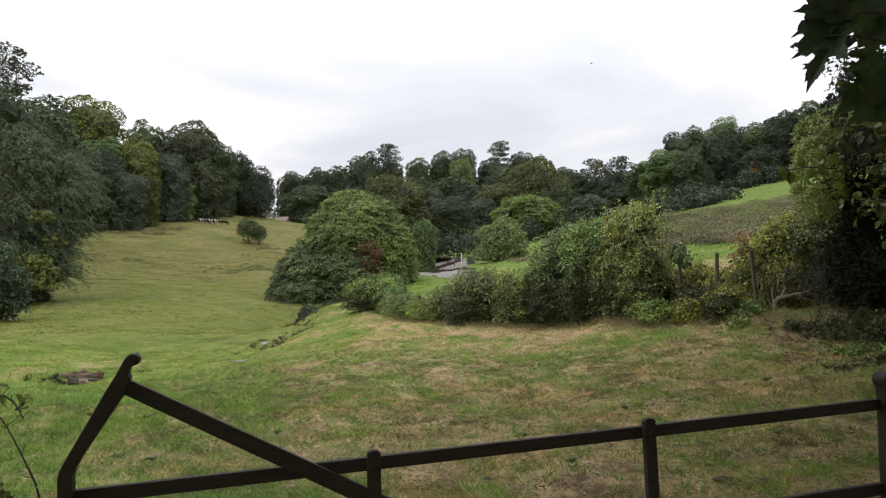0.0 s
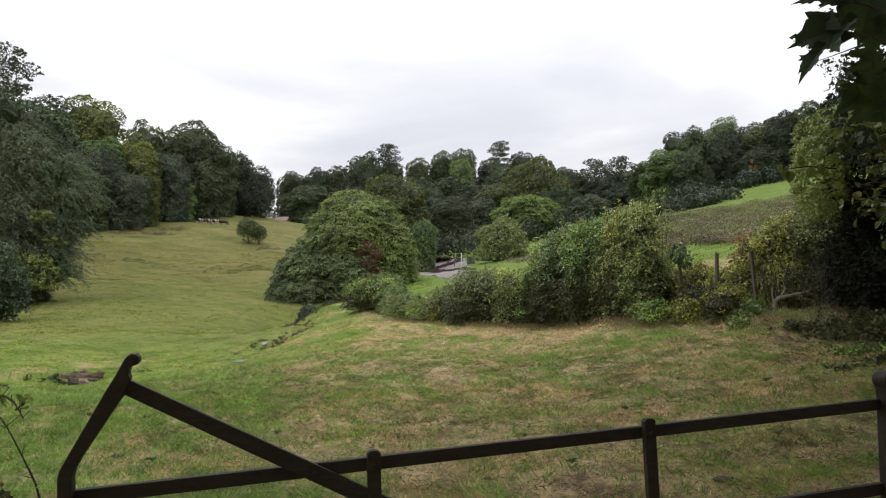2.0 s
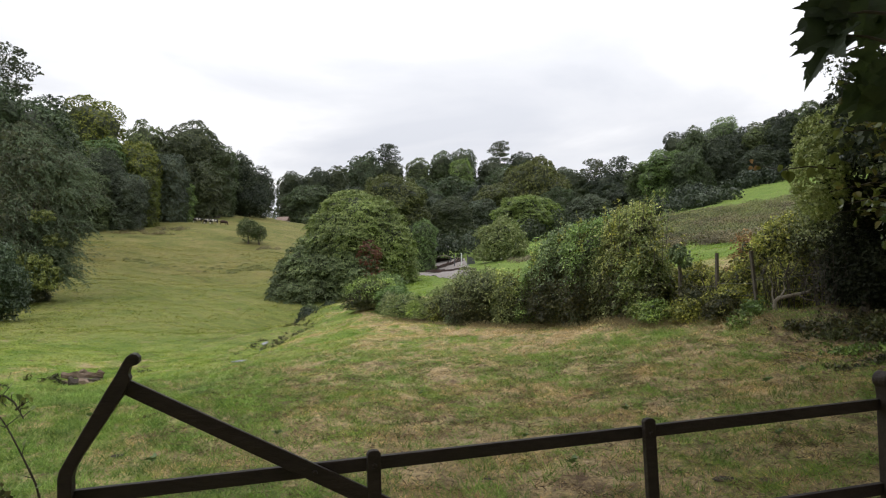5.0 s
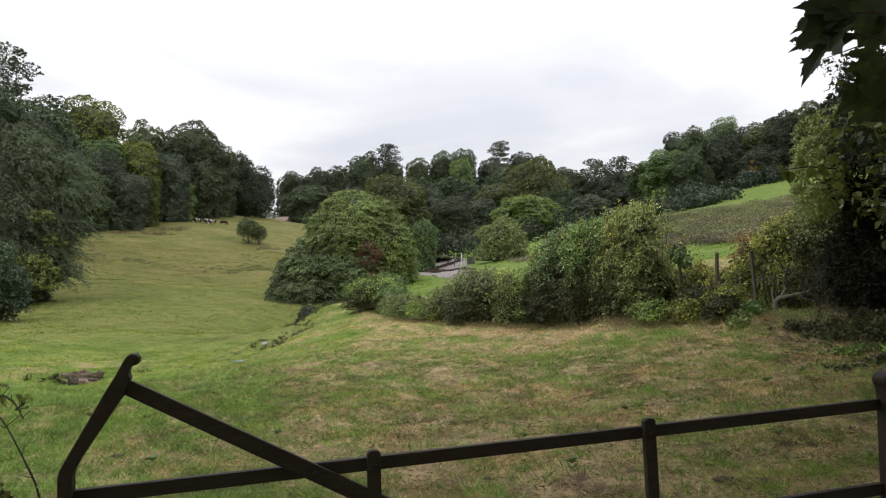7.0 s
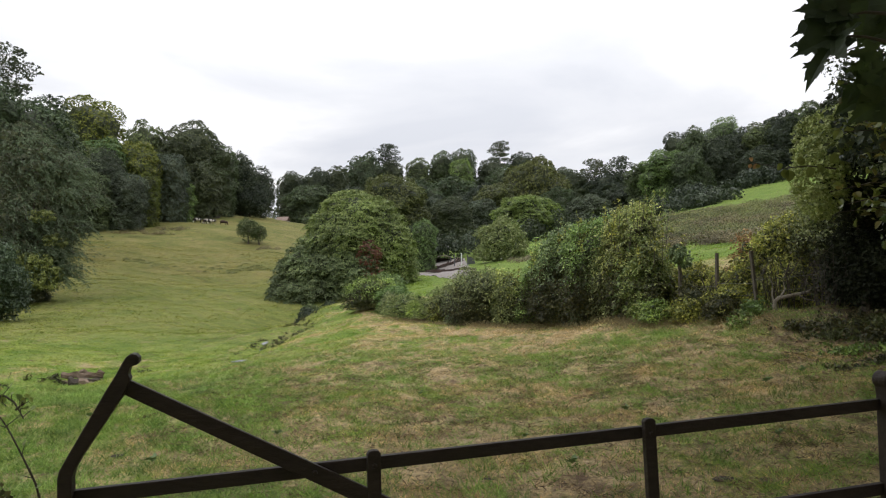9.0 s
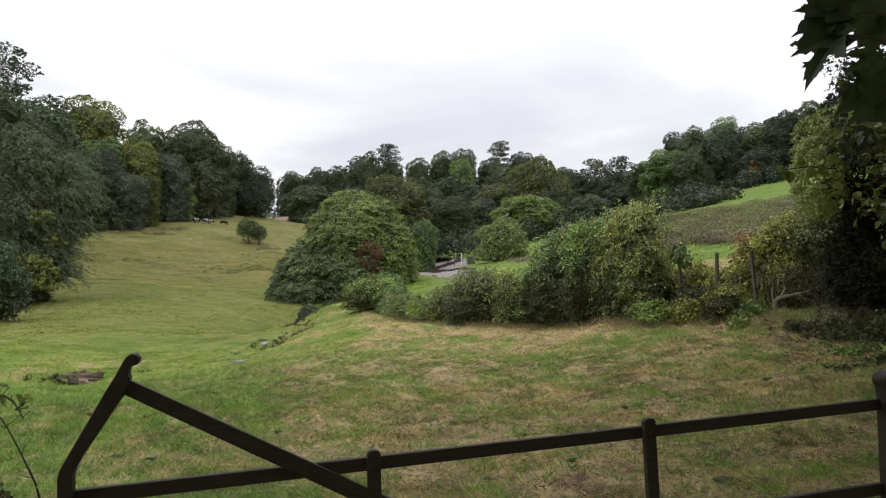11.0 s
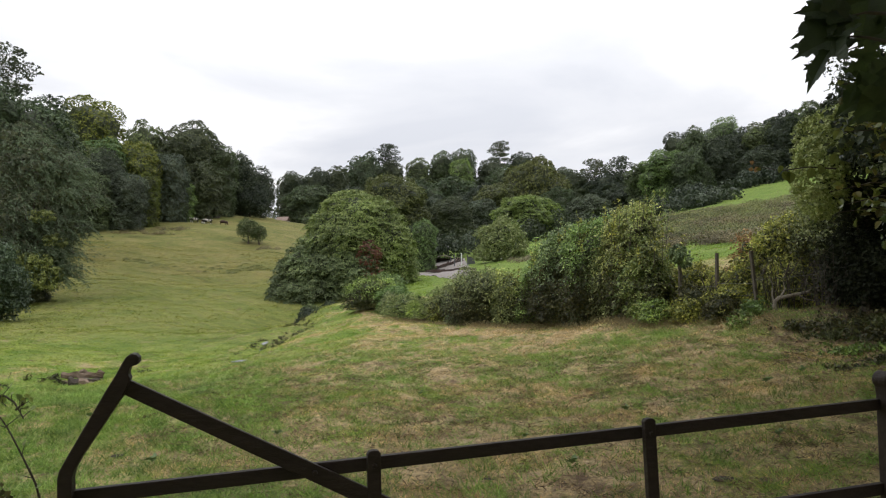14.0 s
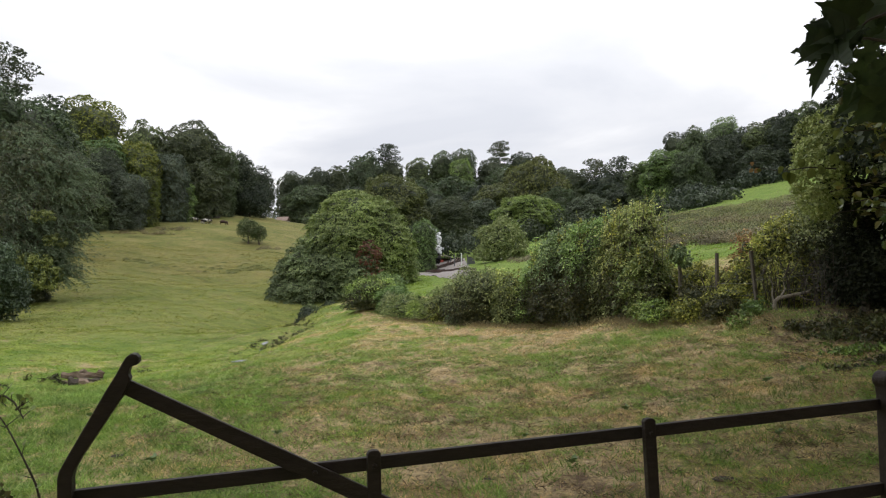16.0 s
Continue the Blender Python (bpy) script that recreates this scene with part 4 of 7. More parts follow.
def shrub(name, x, y, height, width, seed, material, leaves, leaf, label, group="", clump=0.22, lobes=7, droop=0.2, category="shrub", depth=None, under=None):
    """A bush that is leafy down to the ground, on a few stems."""
    rng = np.random.RandomState(seed)
    root = thing(name, stand(x, y), label, category, group)
    deep = (depth or width * 0.8) * 0.82
    width = width * 0.82
    shape = []
    for k in range(lobes):
        f = k / max(1, lobes - 1)
        a = k * 2.4 + seed
        ring = 0.30 * math.sqrt(1 - 0.75 * f)
        s = rng.uniform(0.24, 0.33)
        shape.append(((ring * width * math.cos(a), ring * deep * math.sin(a), height * (0.16 + 0.62 * f)), (s * width, s * deep, max(0.16, 0.26 - 0.04 * f) * height)))
    shape.append(((0, 0, height * 0.40), (width * 0.40, deep * 0.40, height * 0.40)))
    for k in range(4):
        a = k * 1.57 + seed
        stem = bmesh.new()
        limb(stem, (0.08 * width * math.cos(a), 0.08 * width * math.sin(a), -0.1), (0.25 * width * math.cos(a), 0.25 * deep * math.sin(a), height * 0.7), 0.03, 0.01, 5)
        part("stem", stem, M_BARK, root)
    mid = (0.0, 0.0, height * 0.45)
    p, _ = radial_shell(shape, mid, 3)
    for n, small, large in ((26, 0.10, 0.22), (80, 0.04, 0.09)):
        for c in p[rng.choice(len(p), n, replace=False)]:
            g = min(width, height) * rng.uniform(small, large)
            shape.append((tuple(c), (g, g, g * 0.85)))
    v, f = radial_shell(shape, mid, 4)
    v[:, 2] = np.maximum(v[:, 2], -0.1)
    # dark shell paints the shade inside the bush
    part("inner_growth", mesh_from("inner_growth", np.array(mid) + (v - np.array(mid)) * 0.72, None, f), M_CORESHADE, root, "dark shell that stands for shade inside the bush")
    pts, out = scatter(rng, v, f, int(leaves * 0.6), clump * 0.9)
    more, ways = sprays(rng, v, f, max(6, leaves // 22), clump * 2.2, 14)
    deep, within = scatter(rng, np.array(mid) + (v - np.array(mid)) * 0.86, f, int(leaves * 0.4), clump * 0.6)
    pts, out = np.vstack([pts, more, deep]), np.vstack([out, ways, within])
    ok = pts[:, 2] > 0.01
    pts, out = pts[ok], out[ok]
    # lower and inner leaves take a darker colour that carries the hedge's shade
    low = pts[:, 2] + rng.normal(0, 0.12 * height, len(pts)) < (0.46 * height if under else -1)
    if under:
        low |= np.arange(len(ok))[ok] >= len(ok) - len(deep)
    for name, which, mat, text in (("leaves", ~low, material, ""), ("lower_leaves", low, under, "lower and inner leaves, colour darkened for shade")):
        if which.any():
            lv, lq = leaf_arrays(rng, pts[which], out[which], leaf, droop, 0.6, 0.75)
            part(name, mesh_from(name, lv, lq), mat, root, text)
    return root


# dark bush added where shade lies at the willow's foot
shrub("bush", -35.4, 62.6, 1.9, 4.2, 7, M_WILLOWIN, 5000, 0.16, "low dark bush added for the shade under the willow", clump=0.3)
shrub("bush", -31.2, 50, 6.2, 5.4, 15, M_IVYWOOD, 11000, 0.20, "dark green bush at the field edge", clump=0.26)
shrub("bush", -62.6, 171, 3.2, 7.0, 6, M_MID, 3500, 0.4, "low green bush under the wood edge", clump=0.4)

for k, (x, y) in enumerate(((-12.4, 67.0), (-11.4, 66.6), (-10.3, 66.9))):
    shrub("sedge_clump", x, y, 0.55, 1.4, 24 + k, M_SKIRT, 900, 0.12, "dark sedge clump in the wet hollow below the tree", "hollow sedges", clump=0.12, lobes=5, depth=0.8, category="sedge")

shrub("bush", -10.5, 58.0, 2.1, 2.7, 33, M_DARK, 2600, 0.15, "dark bush in the wet hollow behind the field ridge", "hollow bushes", clump=0.2)
shrub("bush", -8.6, 57.0, 2.0, 2.3, 34, M_DARK, 2400, 0.15, "dark bush in the wet hollow behind the field ridge", "hollow bushes", clump=0.2)

# ---- the hedge ----
M_PALE = leafy("pale_climber_leaves", (0.143, 0.188, 0.049), (0.330, 0.383, 0.120), (0.540, 0.570, 0.270), 0.3, size=1.5, fleck=9.0)
# these two near-black leaf colours carry the deep shade under the corner trees
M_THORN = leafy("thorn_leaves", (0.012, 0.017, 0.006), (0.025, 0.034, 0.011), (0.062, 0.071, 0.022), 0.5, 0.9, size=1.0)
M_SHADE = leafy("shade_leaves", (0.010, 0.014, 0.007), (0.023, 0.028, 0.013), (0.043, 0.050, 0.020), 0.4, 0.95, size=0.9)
M_SPRIG = leafy("yellowing_bramble", (0.070, 0.088, 0.024), (0.261, 0.287, 0.061), (0.649, 0.610, 0.133), 0.5, size=0.9)
# leaf colour darkened for the shade in hedge bottoms
M_UNDER = leafy("hedge_shade_leaves", (0.021, 0.026, 0.008), (0.051, 0.054, 0.016), (0.158, 0.145, 0.046), 0.5, size=0.6)
M_HEDGE = leafy("hedge_leaves", (0.088, 0.127, 0.039), (0.326, 0.369, 0.102), (0.804, 0.778, 0.277), 0.5, size=0.6, vary=True, rough=0.4)
M_VIVID = leafy("hazel_hedge_leaves", (0.057, 0.096, 0.026), (0.180, 0.282, 0.068), (0.447, 0.573, 0.195), 0.5, size=0.7, vary=True, rough=0.4)
HEDGE = (
    (-3.72, 39.0, 1.48, 2.6),
    (-1.64, 34.0, 0.89, 1.7),
    (-0.52, 33.5, 0.82, 1.8),
    (0.37, 32.2, 1.42, 1.5),
    (1.40, 28.7, 1.93, 1.9),
    (2.75, 28.3, 1.86, 1.5),
    (3.86, 27.0, 2.62, 1.45),
    (4.47, 25.7, 3.09, 1.8),
    (4.84, 22.8, 3.20, 1.6),
    (5.35, 21.6, 3.08, 1.4),
    (5.50, 20.7, 3.05, 1.1),
    (5.60, 20.0, 2.0, 0.7),
    (8.6, 18.2, 1.8, 2.0), (9.4, 17.0, 2.4, 2.2),
)
M_IVY = leafy("ivy_hedge_leaves", (0.054, 0.089, 0.036), (0.134, 0.197, 0.074), (0.341, 0.418, 0.199), 0.5, 0.4, 0.15, 0.7)
M_SLOE = leafy("blackthorn_leaves", (0.081, 0.107, 0.043), (0.206, 0.246, 0.092), (0.477, 0.508, 0.224), 0.5, size=0.6, rough=0.4)
HEDGE_KINDS = (M_VIVID, M_BRAMBLE, M_SLOE, M_SLOE, M_SLOE, M_BRAMBLE, M_VIVID, M_IVY, M_VIVID, M_HEDGE, M_HEDGE, M_BRAMBLE, M_SPRIG, M_SLOE)
for k, (x, y, h, w) in enumerate(HEDGE):
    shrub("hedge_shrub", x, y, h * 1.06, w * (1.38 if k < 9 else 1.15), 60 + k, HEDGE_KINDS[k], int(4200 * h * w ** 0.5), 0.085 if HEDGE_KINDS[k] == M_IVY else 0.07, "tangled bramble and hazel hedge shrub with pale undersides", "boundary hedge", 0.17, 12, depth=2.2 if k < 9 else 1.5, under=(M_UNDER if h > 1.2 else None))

shrub("hedge_shrub", -2.6, 37.4, 1.25, 1.9, 58, M_VIVID, 5200, 0.08, "low hazel growth at the hedge end", "boundary hedge", 0.17, 9, depth=1.6)

# lower growth that leans out between the taller shrubs
between = np.random.RandomState(44)
for k, ((ax, ay, ah, aw), (bx, by, bh, bw)) in enumerate(zip(HEDGE[:11], HEDGE[1:12])):
    f = between.uniform(0.3, 0.7)
    shrub("hedge_shrub", ax + (bx - ax) * f - 0.05, ay + (by - ay) * f - between.uniform(0.2, 0.7), min(ah, bh) * between.uniform(0.45, 0.85) + 0.2, between.uniform(0.9, 1.4), 130 + k, (M_SLOE, M_VIVID, M_BRAMBLE, M_IVY)[k % 4], 3600, 0.07, "low bramble and ivy growth at the hedge front", "boundary hedge", 0.16, 8, depth=1.1)

for k, (x, y, h, w) in enumerate(((6.72, 19.4, 1.25, 1.3), (7.45, 17.9, 1.3, 1.2), (6.2, 21.0, 1.4, 1.4), (8.25, 16.9, 1.2, 1.4), (7.05, 18.6, 1.0, 0.9))):
    shrub("hedge_shrub", x, y + 0.2, h, w, 160 + k, M_SPRIG, 3400, 0.065, "low yellow-green bramble between the fence posts", "boundary hedge", 0.16, 7, depth=1.0)

# near-black scrub fills the shaded space under the tree
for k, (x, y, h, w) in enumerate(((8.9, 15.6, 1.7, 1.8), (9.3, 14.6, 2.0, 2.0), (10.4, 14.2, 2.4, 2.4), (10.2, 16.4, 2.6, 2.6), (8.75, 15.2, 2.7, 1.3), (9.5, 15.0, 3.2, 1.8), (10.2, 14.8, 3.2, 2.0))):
    shrub("thorn_shrub", x, y, h, w, 180 + k, M_SHADE, 4600, 0.08, "thorn scrub under the tree, coloured near-black for shade", "shaded thorns", 0.18, 7, depth=1.4)


def nettles(x, y, height, width, stems, seed, material):
    """A loose patch of upright stems with pairs of drooping leaves."""
    rng = np.random.RandomState(seed)
    root = thing("nettle_patch", stand(x, y), "low green nettles and ground ivy at the field corner", "weeds", "corner weeds")
    bm = bmesh.new()
    pts, ways = [], []
    for _ in range(stems):
        a = Vector((rng.normal(0, 0.35) * width, rng.normal(0, 0.25) * width, -0.02))
        b = a + Vector((rng.uniform(-0.08, 0.08), rng.uniform(-0.08, 0.05), height * rng.uniform(0.4, 1.0)))
        limb(bm, a, b, 0.004, 0.002, 4)
        f = rng.uniform(0.2, 1.0, (14, 1))
        pts.append(np.array(a) + (np.array(b) - np.array(a)) * f + rng.normal(0, 0.04, (14, 3)) * np.array([1, 1, 0.3]))
        ways.append(rng.normal(0, 0.5, (14, 3)) + np.array([0, -0.4, 0.8]))
    tagged(part("stems", bm, M_BARK, root), kind="stuff")
    v, q = leaf_arrays(rng, np.vstack(pts), np.vstack(ways), 0.075, 0.4, 0.55, 0.5)
    part("leaves", mesh_from("leaves", v, q), material, root)


for k, (x, y, h, w, n) in enumerate(((6.75, 14.3, 0.22, 0.6, 22), (7.4, 14.1, 0.20, 0.9, 30), (6.2, 15.6, 0.34, 0.4, 16), (8.1, 14.3, 0.32, 0.9, 34), (6.7, 12.4, 0.18, 0.5, 16), (7.6, 12.9, 0.22, 0.8, 24), (6.0, 11.2, 0.14, 0.4, 12), (8.6, 13.4, 0.30, 0.8, 30), (7.5, 13.5, 0.2, 0.8, 34), (8.0, 13.7, 0.3, 0.9, 40), (8.1, 13.0, 0.24, 0.8, 34), (7.2, 12.4, 0.16, 0.8, 30), (7.7, 12.2, 0.2, 0.8, 34), (7.0, 13.3, 0.18, 0.7, 26), (6.9, 11.5, 0.14, 0.7, 24))):
    nettles(x, y, h, w, n, 230 + k, M_VIVID if k in (2, 4, 11) else M_OLIVE if k > 7 and k % 2 else M_UNDER)


def ivy_tree():
    """The climber-covered thorn at the field corner."""
    rng = np.random.RandomState(19)
    root = thing("ivy_tree", stand(8.6, 15.0, 0, (1.07, 1.07, 1.07)), "thorn tree smothered in pale climber and ivy, dark underneath", "tree")
    shape = [((-0.5, 0, 3.6), (0.75, 0.9, 0.75)), ((-0.75, -0.2, 2.9), (0.62, 0.8, 0.8)), ((0.4, 0, 4.0), (0.9, 0.9, 0.7)), ((1.2, 0, 3.4), (1.0, 1, 1.2)), ((-0.1, -0.4, 2.6), (0.8, 0.8, 0.9)),
             ((1.0, -0.3, 2.0), (0.9, 0.9, 0.9)), ((1.5, 0.2, 1.0), (0.9, 0.9, 1.0)), ((0.9, 0.5, 0.8), (0.6, 0.7, 0.9))]
    part("trunk", trunk_mesh(rng, 3.6, shape, 0.10), M_BARK, root)
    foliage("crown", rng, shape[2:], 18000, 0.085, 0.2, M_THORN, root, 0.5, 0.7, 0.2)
    foliage("climber", rng, [((-0.62, -0.1, 3.2), (0.58, 0.8, 0.62)), ((-0.98, -0.3, 2.5), (0.40, 0.6, 0.75)), ((-0.1, -0.6, 3.4), (0.6, 0.5, 0.45))], 14000, 0.062, 0.14, M_PALE, root, 0.4, 0.7, 0.2, label="pale green climber over the crown")


ivy_tree()

# ---- more materials ----
M_CONCRETE = grainy("gravel", (0.16, 0.14, 0.13), (0.30, 0.27, 0.25), 30, 0.95, 0, 0.5)
M_RUST = grainy("rusty_rail", (0.045, 0.024, 0.018), (0.085, 0.048, 0.036), 14, 0.7, 0.2, 0.3)
M_SLEEPER = grainy("tarred_sleeper", (0.035, 0.026, 0.022), (0.075, 0.055, 0.045), 12, 0.85, 0, 0.4)
M_WHITE = grainy("white_paint", (0.62, 0.62, 0.60), (0.78, 0.78, 0.76), 9, 0.6, 0, 0.1)
M_GREY = grainy("grey_sheet_metal", (0.10, 0.105, 0.11), (0.17, 0.175, 0.18), 9, 0.5, 0.3, 0.1)
M_REDPAINT = grainy("red_paint", (0.22, 0.025, 0.02), (0.32, 0.045, 0.03), 9, 0.4, 0, 0.1)
M_BLACKIRON = grainy("black_iron", (0.015, 0.015, 0.016), (0.035, 0.034, 0.034), 9, 0.45, 0.4, 0.15)
M_BRASS = grainy("brass", (0.45, 0.30, 0.08), (0.60, 0.42, 0.14), 9, 0.3, 0.9, 0.1)
M_ROOF = grainy("pink_pantiles", (0.18, 0.13, 0.11), (0.28, 0.21, 0.18), 5, 0.85, 0, 0.4)
M_STONE = grainy("field_stone", (0.22, 0.19, 0.16), (0.38, 0.34, 0.29), 4, 0.9, 0, 0.5)
M_DUNG = grainy("dung", (0.035, 0.026, 0.018), (0.075, 0.055, 0.038), 20, 0.9, 0, 0.6)
M_WIRE = grainy("galvanised_wire", (0.20, 0.20, 0.20), (0.32, 0.32, 0.32), 20, 0.5, 0.7, 0.0)


def steam_material():
    m, t, bsdf, out = fresh("steam")
    bsdf.inputs["Base Color"].default_value = (0.88, 0.89, 0.90, 1)
    bsdf.inputs["Roughness"].default_value = 1.0
    bsdf.inputs["Specular IOR Level"].default_value = 0.0
    clear = t.nodes.new("ShaderNodeBsdfTransparent")
    tc = t.nodes.new("ShaderNodeTexCoord")
    n = node(t, "ShaderNodeTexNoise", Scale=3.0, Detail=4.0)
    t.links.new(tc.outputs["Object"], n.inputs["Vector"])
    r = ramp(t, [(0.35, (0.75, 0.75, 0.75)), (0.65, (0.15, 0.15, 0.15))])
    t.links.new(n.outputs["Fac"], r.inputs[0])
    both = t.nodes.new("ShaderNodeMixShader")
    t.links.new(r.outputs[0], both.inputs[0])
    t.links.new(bsdf.outputs[0], both.inputs[1])
    t.links.new(clear.outputs[0], both.inputs[2])
    t.links.new(both.outputs[0], out.inputs[0])
    return m


M_STEAM = steam_material()
M_BIRD = grainy("grey_feathers", (0.26, 0.26, 0.27), (0.40, 0.395, 0.39), 40, 0.7, 0, 0.1)
M_CLIMBER = leafy("climber_flower_leaves", (0.101, 0.143, 0.042), (0.203, 0.247, 0.084), (0.351, 0.377, 0.182), 0.3, size=1.5)
M_HAZEL = leafy("hazel_leaves", (0.050, 0.081, 0.020), (0.106, 0.150, 0.037), (0.250, 0.269, 0.062), 0.4, 0.34, 0.35, 1.5)
M_BRACKEN = leafy("bracken", (0.072, 0.068, 0.028), (0.138, 0.118, 0.055), (0.220, 0.172, 0.095), 0.5, size=0.3)
M_SCRUB = leafy("scrub_leaves", (0.063, 0.078, 0.023), (0.134, 0.147, 0.045), (0.261, 0.247, 0.092), 0.5, size=0.3)
M_RUSSET = leafy("russet_bush_leaves", (0.18, 0.105, 0.045), (0.33, 0.19, 0.085), (0.48, 0.31, 0.16), 0.3)
M_CREAM = leafy("cream_flowers", (0.30, 0.32, 0.20), (0.42, 0.44, 0.30), (0.55, 0.56, 0.42), 0.2)
M_DOCK = leafy("dock_leaves", (0.075, 0.130, 0.035), (0.130, 0.200, 0.060), (0.22, 0.29, 0.12), 0.2, 0.45, 0.2, 3.0)


def water_material():
    m, t, bsdf, out = fresh("stream_water")
    # pale base colour stands for the white sky mirrored in the water
    bsdf.inputs["Base Color"].default_value = (0.26, 0.27, 0.26, 1)
    bsdf.inputs["Roughness"].default_value = 0.12
    bsdf.inputs["IOR"].default_value = 1.33
    bp = node(t, "ShaderNodeBump", Strength=0.8, Distance=0.05)
    n = node(t, "ShaderNodeTexNoise", Scale=9.0, Detail=3.0)
    t.links.new(n.outputs["Fac"], bp.inputs["Height"])
    t.links.new(bp.outputs[0], bsdf.inputs["Normal"])
    return m


M_WATER = water_material()


def cow_hide(name, patch):
    m, t, bsdf, out = fresh(name)
    tc = t.nodes.new("ShaderNodeTexCoord")
    n = node(t, "ShaderNodeTexNoise", Scale=1.1, Detail=1.5)
    t.links.new(tc.outputs["Object"], n.inputs["Vector"])
    r = ramp(t, [(0.48, patch), (0.51, (0.56, 0.52, 0.46))])
    t.links.new(n.outputs["Fac"], r.inputs[0])
    hair = node(t, "ShaderNodeTexNoise", Scale=60.0, Detail=3.0)
    t.links.new(tc.outputs["Object"], hair.inputs["Vector"])
    rr = ramp(t, [(0.3, (0.8, 0.8, 0.8)), (0.7, (1.1, 1.1, 1.1))])
    t.links.new(hair.outputs["Fac"], rr.inputs[0])
    t.links.new(mix_rgb(t, 1.0, r.outputs[0], rr.outputs[0], "MULTIPLY"), bsdf.inputs["Base Color"])
    bsdf.inputs["Roughness"].default_value = 0.8
    return m


M_COW = cow_hide("black_and_white_hide", (0.018, 0.015, 0.014))
M_COWBROWN = cow_hide("brown_and_white_hide", (0.10, 0.042, 0.022))
M_COWDARK = grainy("dark_brown_hide", (0.030, 0.018, 0.012), (0.060, 0.034, 0.022), 10, 0.8, 0, 0.2)


# ---- stream ----
def stream_water():
    """Two open pools of the little stream."""
    for k, (x, y, ln, wd, turn) in enumerate(((-8.17, 33.7, 0.62, 0.24, 80), (-8.05, 32.6, 0.4, 0.2, 60), (-5.62, 20.3, 0.42, 0.22, 30))):
        bm = bmesh.new()
        rng = np.random.RandomState(k)
        ring = [bm.verts.new((ln * 0.5 * math.cos(a) * (1 + rng.uniform(-0.2, 0.2)), wd * 0.5 * math.sin(a) * (1 + rng.uniform(-0.25, 0.25)), 0)) for a in np.linspace(0, math.tau, 18)[:-1]]
        bm.faces.new(ring)
        me = bpy.data.meshes.new("water")
        bm.to_mesh(me)
        bm.free()
        me.materials.append(M_WATER)
        ob = new("water", me)
        # tipped a little so that the pool mirrors sky
        ob.matrix_basis = pose(x, y, ground_z(x, y) + 0.05, 9, 0, 0) @ pose(0, 0, 0, 0, 0, turn)
        tagged(ob, "shallow pool of the field stream, coloured pale for reflected sky", "water", kind="structure")


stream_water()


def rush_tufts():
    """Coarse rushes and docks scattered over the bank."""
    rng = np.random.RandomState(17)
    pts, ways = [], []
    spots = [(cx + rng.normal(0, sx), cy + rng.normal(0, sy)) for cx, cy, sx, sy, m in ((-30.5, 106, 2.4, 1.6, 22), (-28.2, 108, 2.0, 1.6, 14), (-44.4, 104, 1.6, 0.8, 8), (-40.5, 101, 2.0, 1.0, 12)) for _ in range(m)]
    for x, y in spots:
        u, d = x / y, y
        n = 30
        w = rng.normal(0, 1, (n, 3))
        w[:, 2] = np.abs(w[:, 2])
        w /= np.linalg.norm(w, axis=1, keepdims=True)
        pts.append(np.array([u * d, d, ground_z(u * d, d)]) + w * np.array([rng.uniform(0.4, 1.0), 0.5, 0.17]) * rng.uniform(0.4, 1.0, (n, 1)))
        ways.append(w)
    v, q = leaf_arrays(rng, np.vstack(pts), np.vstack(ways), 0.30, -0.6, 0.35)
    ob = new("rushes", mesh_from("rushes", v, q))
    ob.data.materials.append(leafy("rushes", (0.11, 0.13, 0.042), (0.18, 0.195, 0.066), (0.27, 0.27, 0.11), 0.3))
    tagged(ob, "scattered dull green rushes on the bank", "rushes", kind="stuff")


rush_tufts()


def stream_rushes():
    """Coarse dark tufts along the stream's edges."""
    rng = np.random.RandomState(18)
    pts, ways = [], []
    for (ax, ay), (bx, by) in zip(STREAM, STREAM[1:]):
        for f in rng.uniform(0, 1, int(9 * math.hypot(bx - ax, by - ay))):
            x, y = ax + (bx - ax) * f + rng.normal(0, 0.5), ay + (by - ay) * f + rng.normal(0, 0.3)
            if rng.uniform() < 0.35:
                continue
            n = 22
            w = rng.normal(0, 1, (n, 3))
            w[:, 2] = np.abs(w[:, 2]) + 0.3
            w /= np.linalg.norm(w, axis=1, keepdims=True)
            pts.append(np.array([x, y, ground_z(x, y)]) + w * np.array([0.22, 0.18, 0.17]) * rng.uniform(0.3, 1.0, (n, 1)) * rng.uniform(0.5, 1.3))
            ways.append(w)
    for x, y in rng.normal((-12.0, 22.5), (0.35, 0.2), (7, 2)):
        w = rng.normal(0, 1, (20, 3))
        w[:, 2] = np.abs(w[:, 2]) + 0.3
        w /= np.linalg.norm(w, axis=1, keepdims=True)
        pts.append(np.array([x, y, ground_z(x, y)]) + w * np.array([0.2, 0.16, 0.18]) * rng.uniform(0.3, 1.0, (20, 1)))
        ways.append(w)
    v, q = leaf_arrays(rng, np.vstack(pts), np.vstack(ways), 0.14, -1.0, 0.28)
    ob = new("stream_rushes", mesh_from("stream_rushes", v, q))
    ob.data.materials.append(M_UNDER)
    tagged(ob, "dark rush tufts along the field stream", "rushes", kind="stuff")


stream_rushes()


M_ROTWOOD = grainy("rotting_wood", (0.085, 0.055, 0.040), (0.30, 0.225, 0.165), 7, 0.9, 0, 0.7, (0.4, 1, 1))


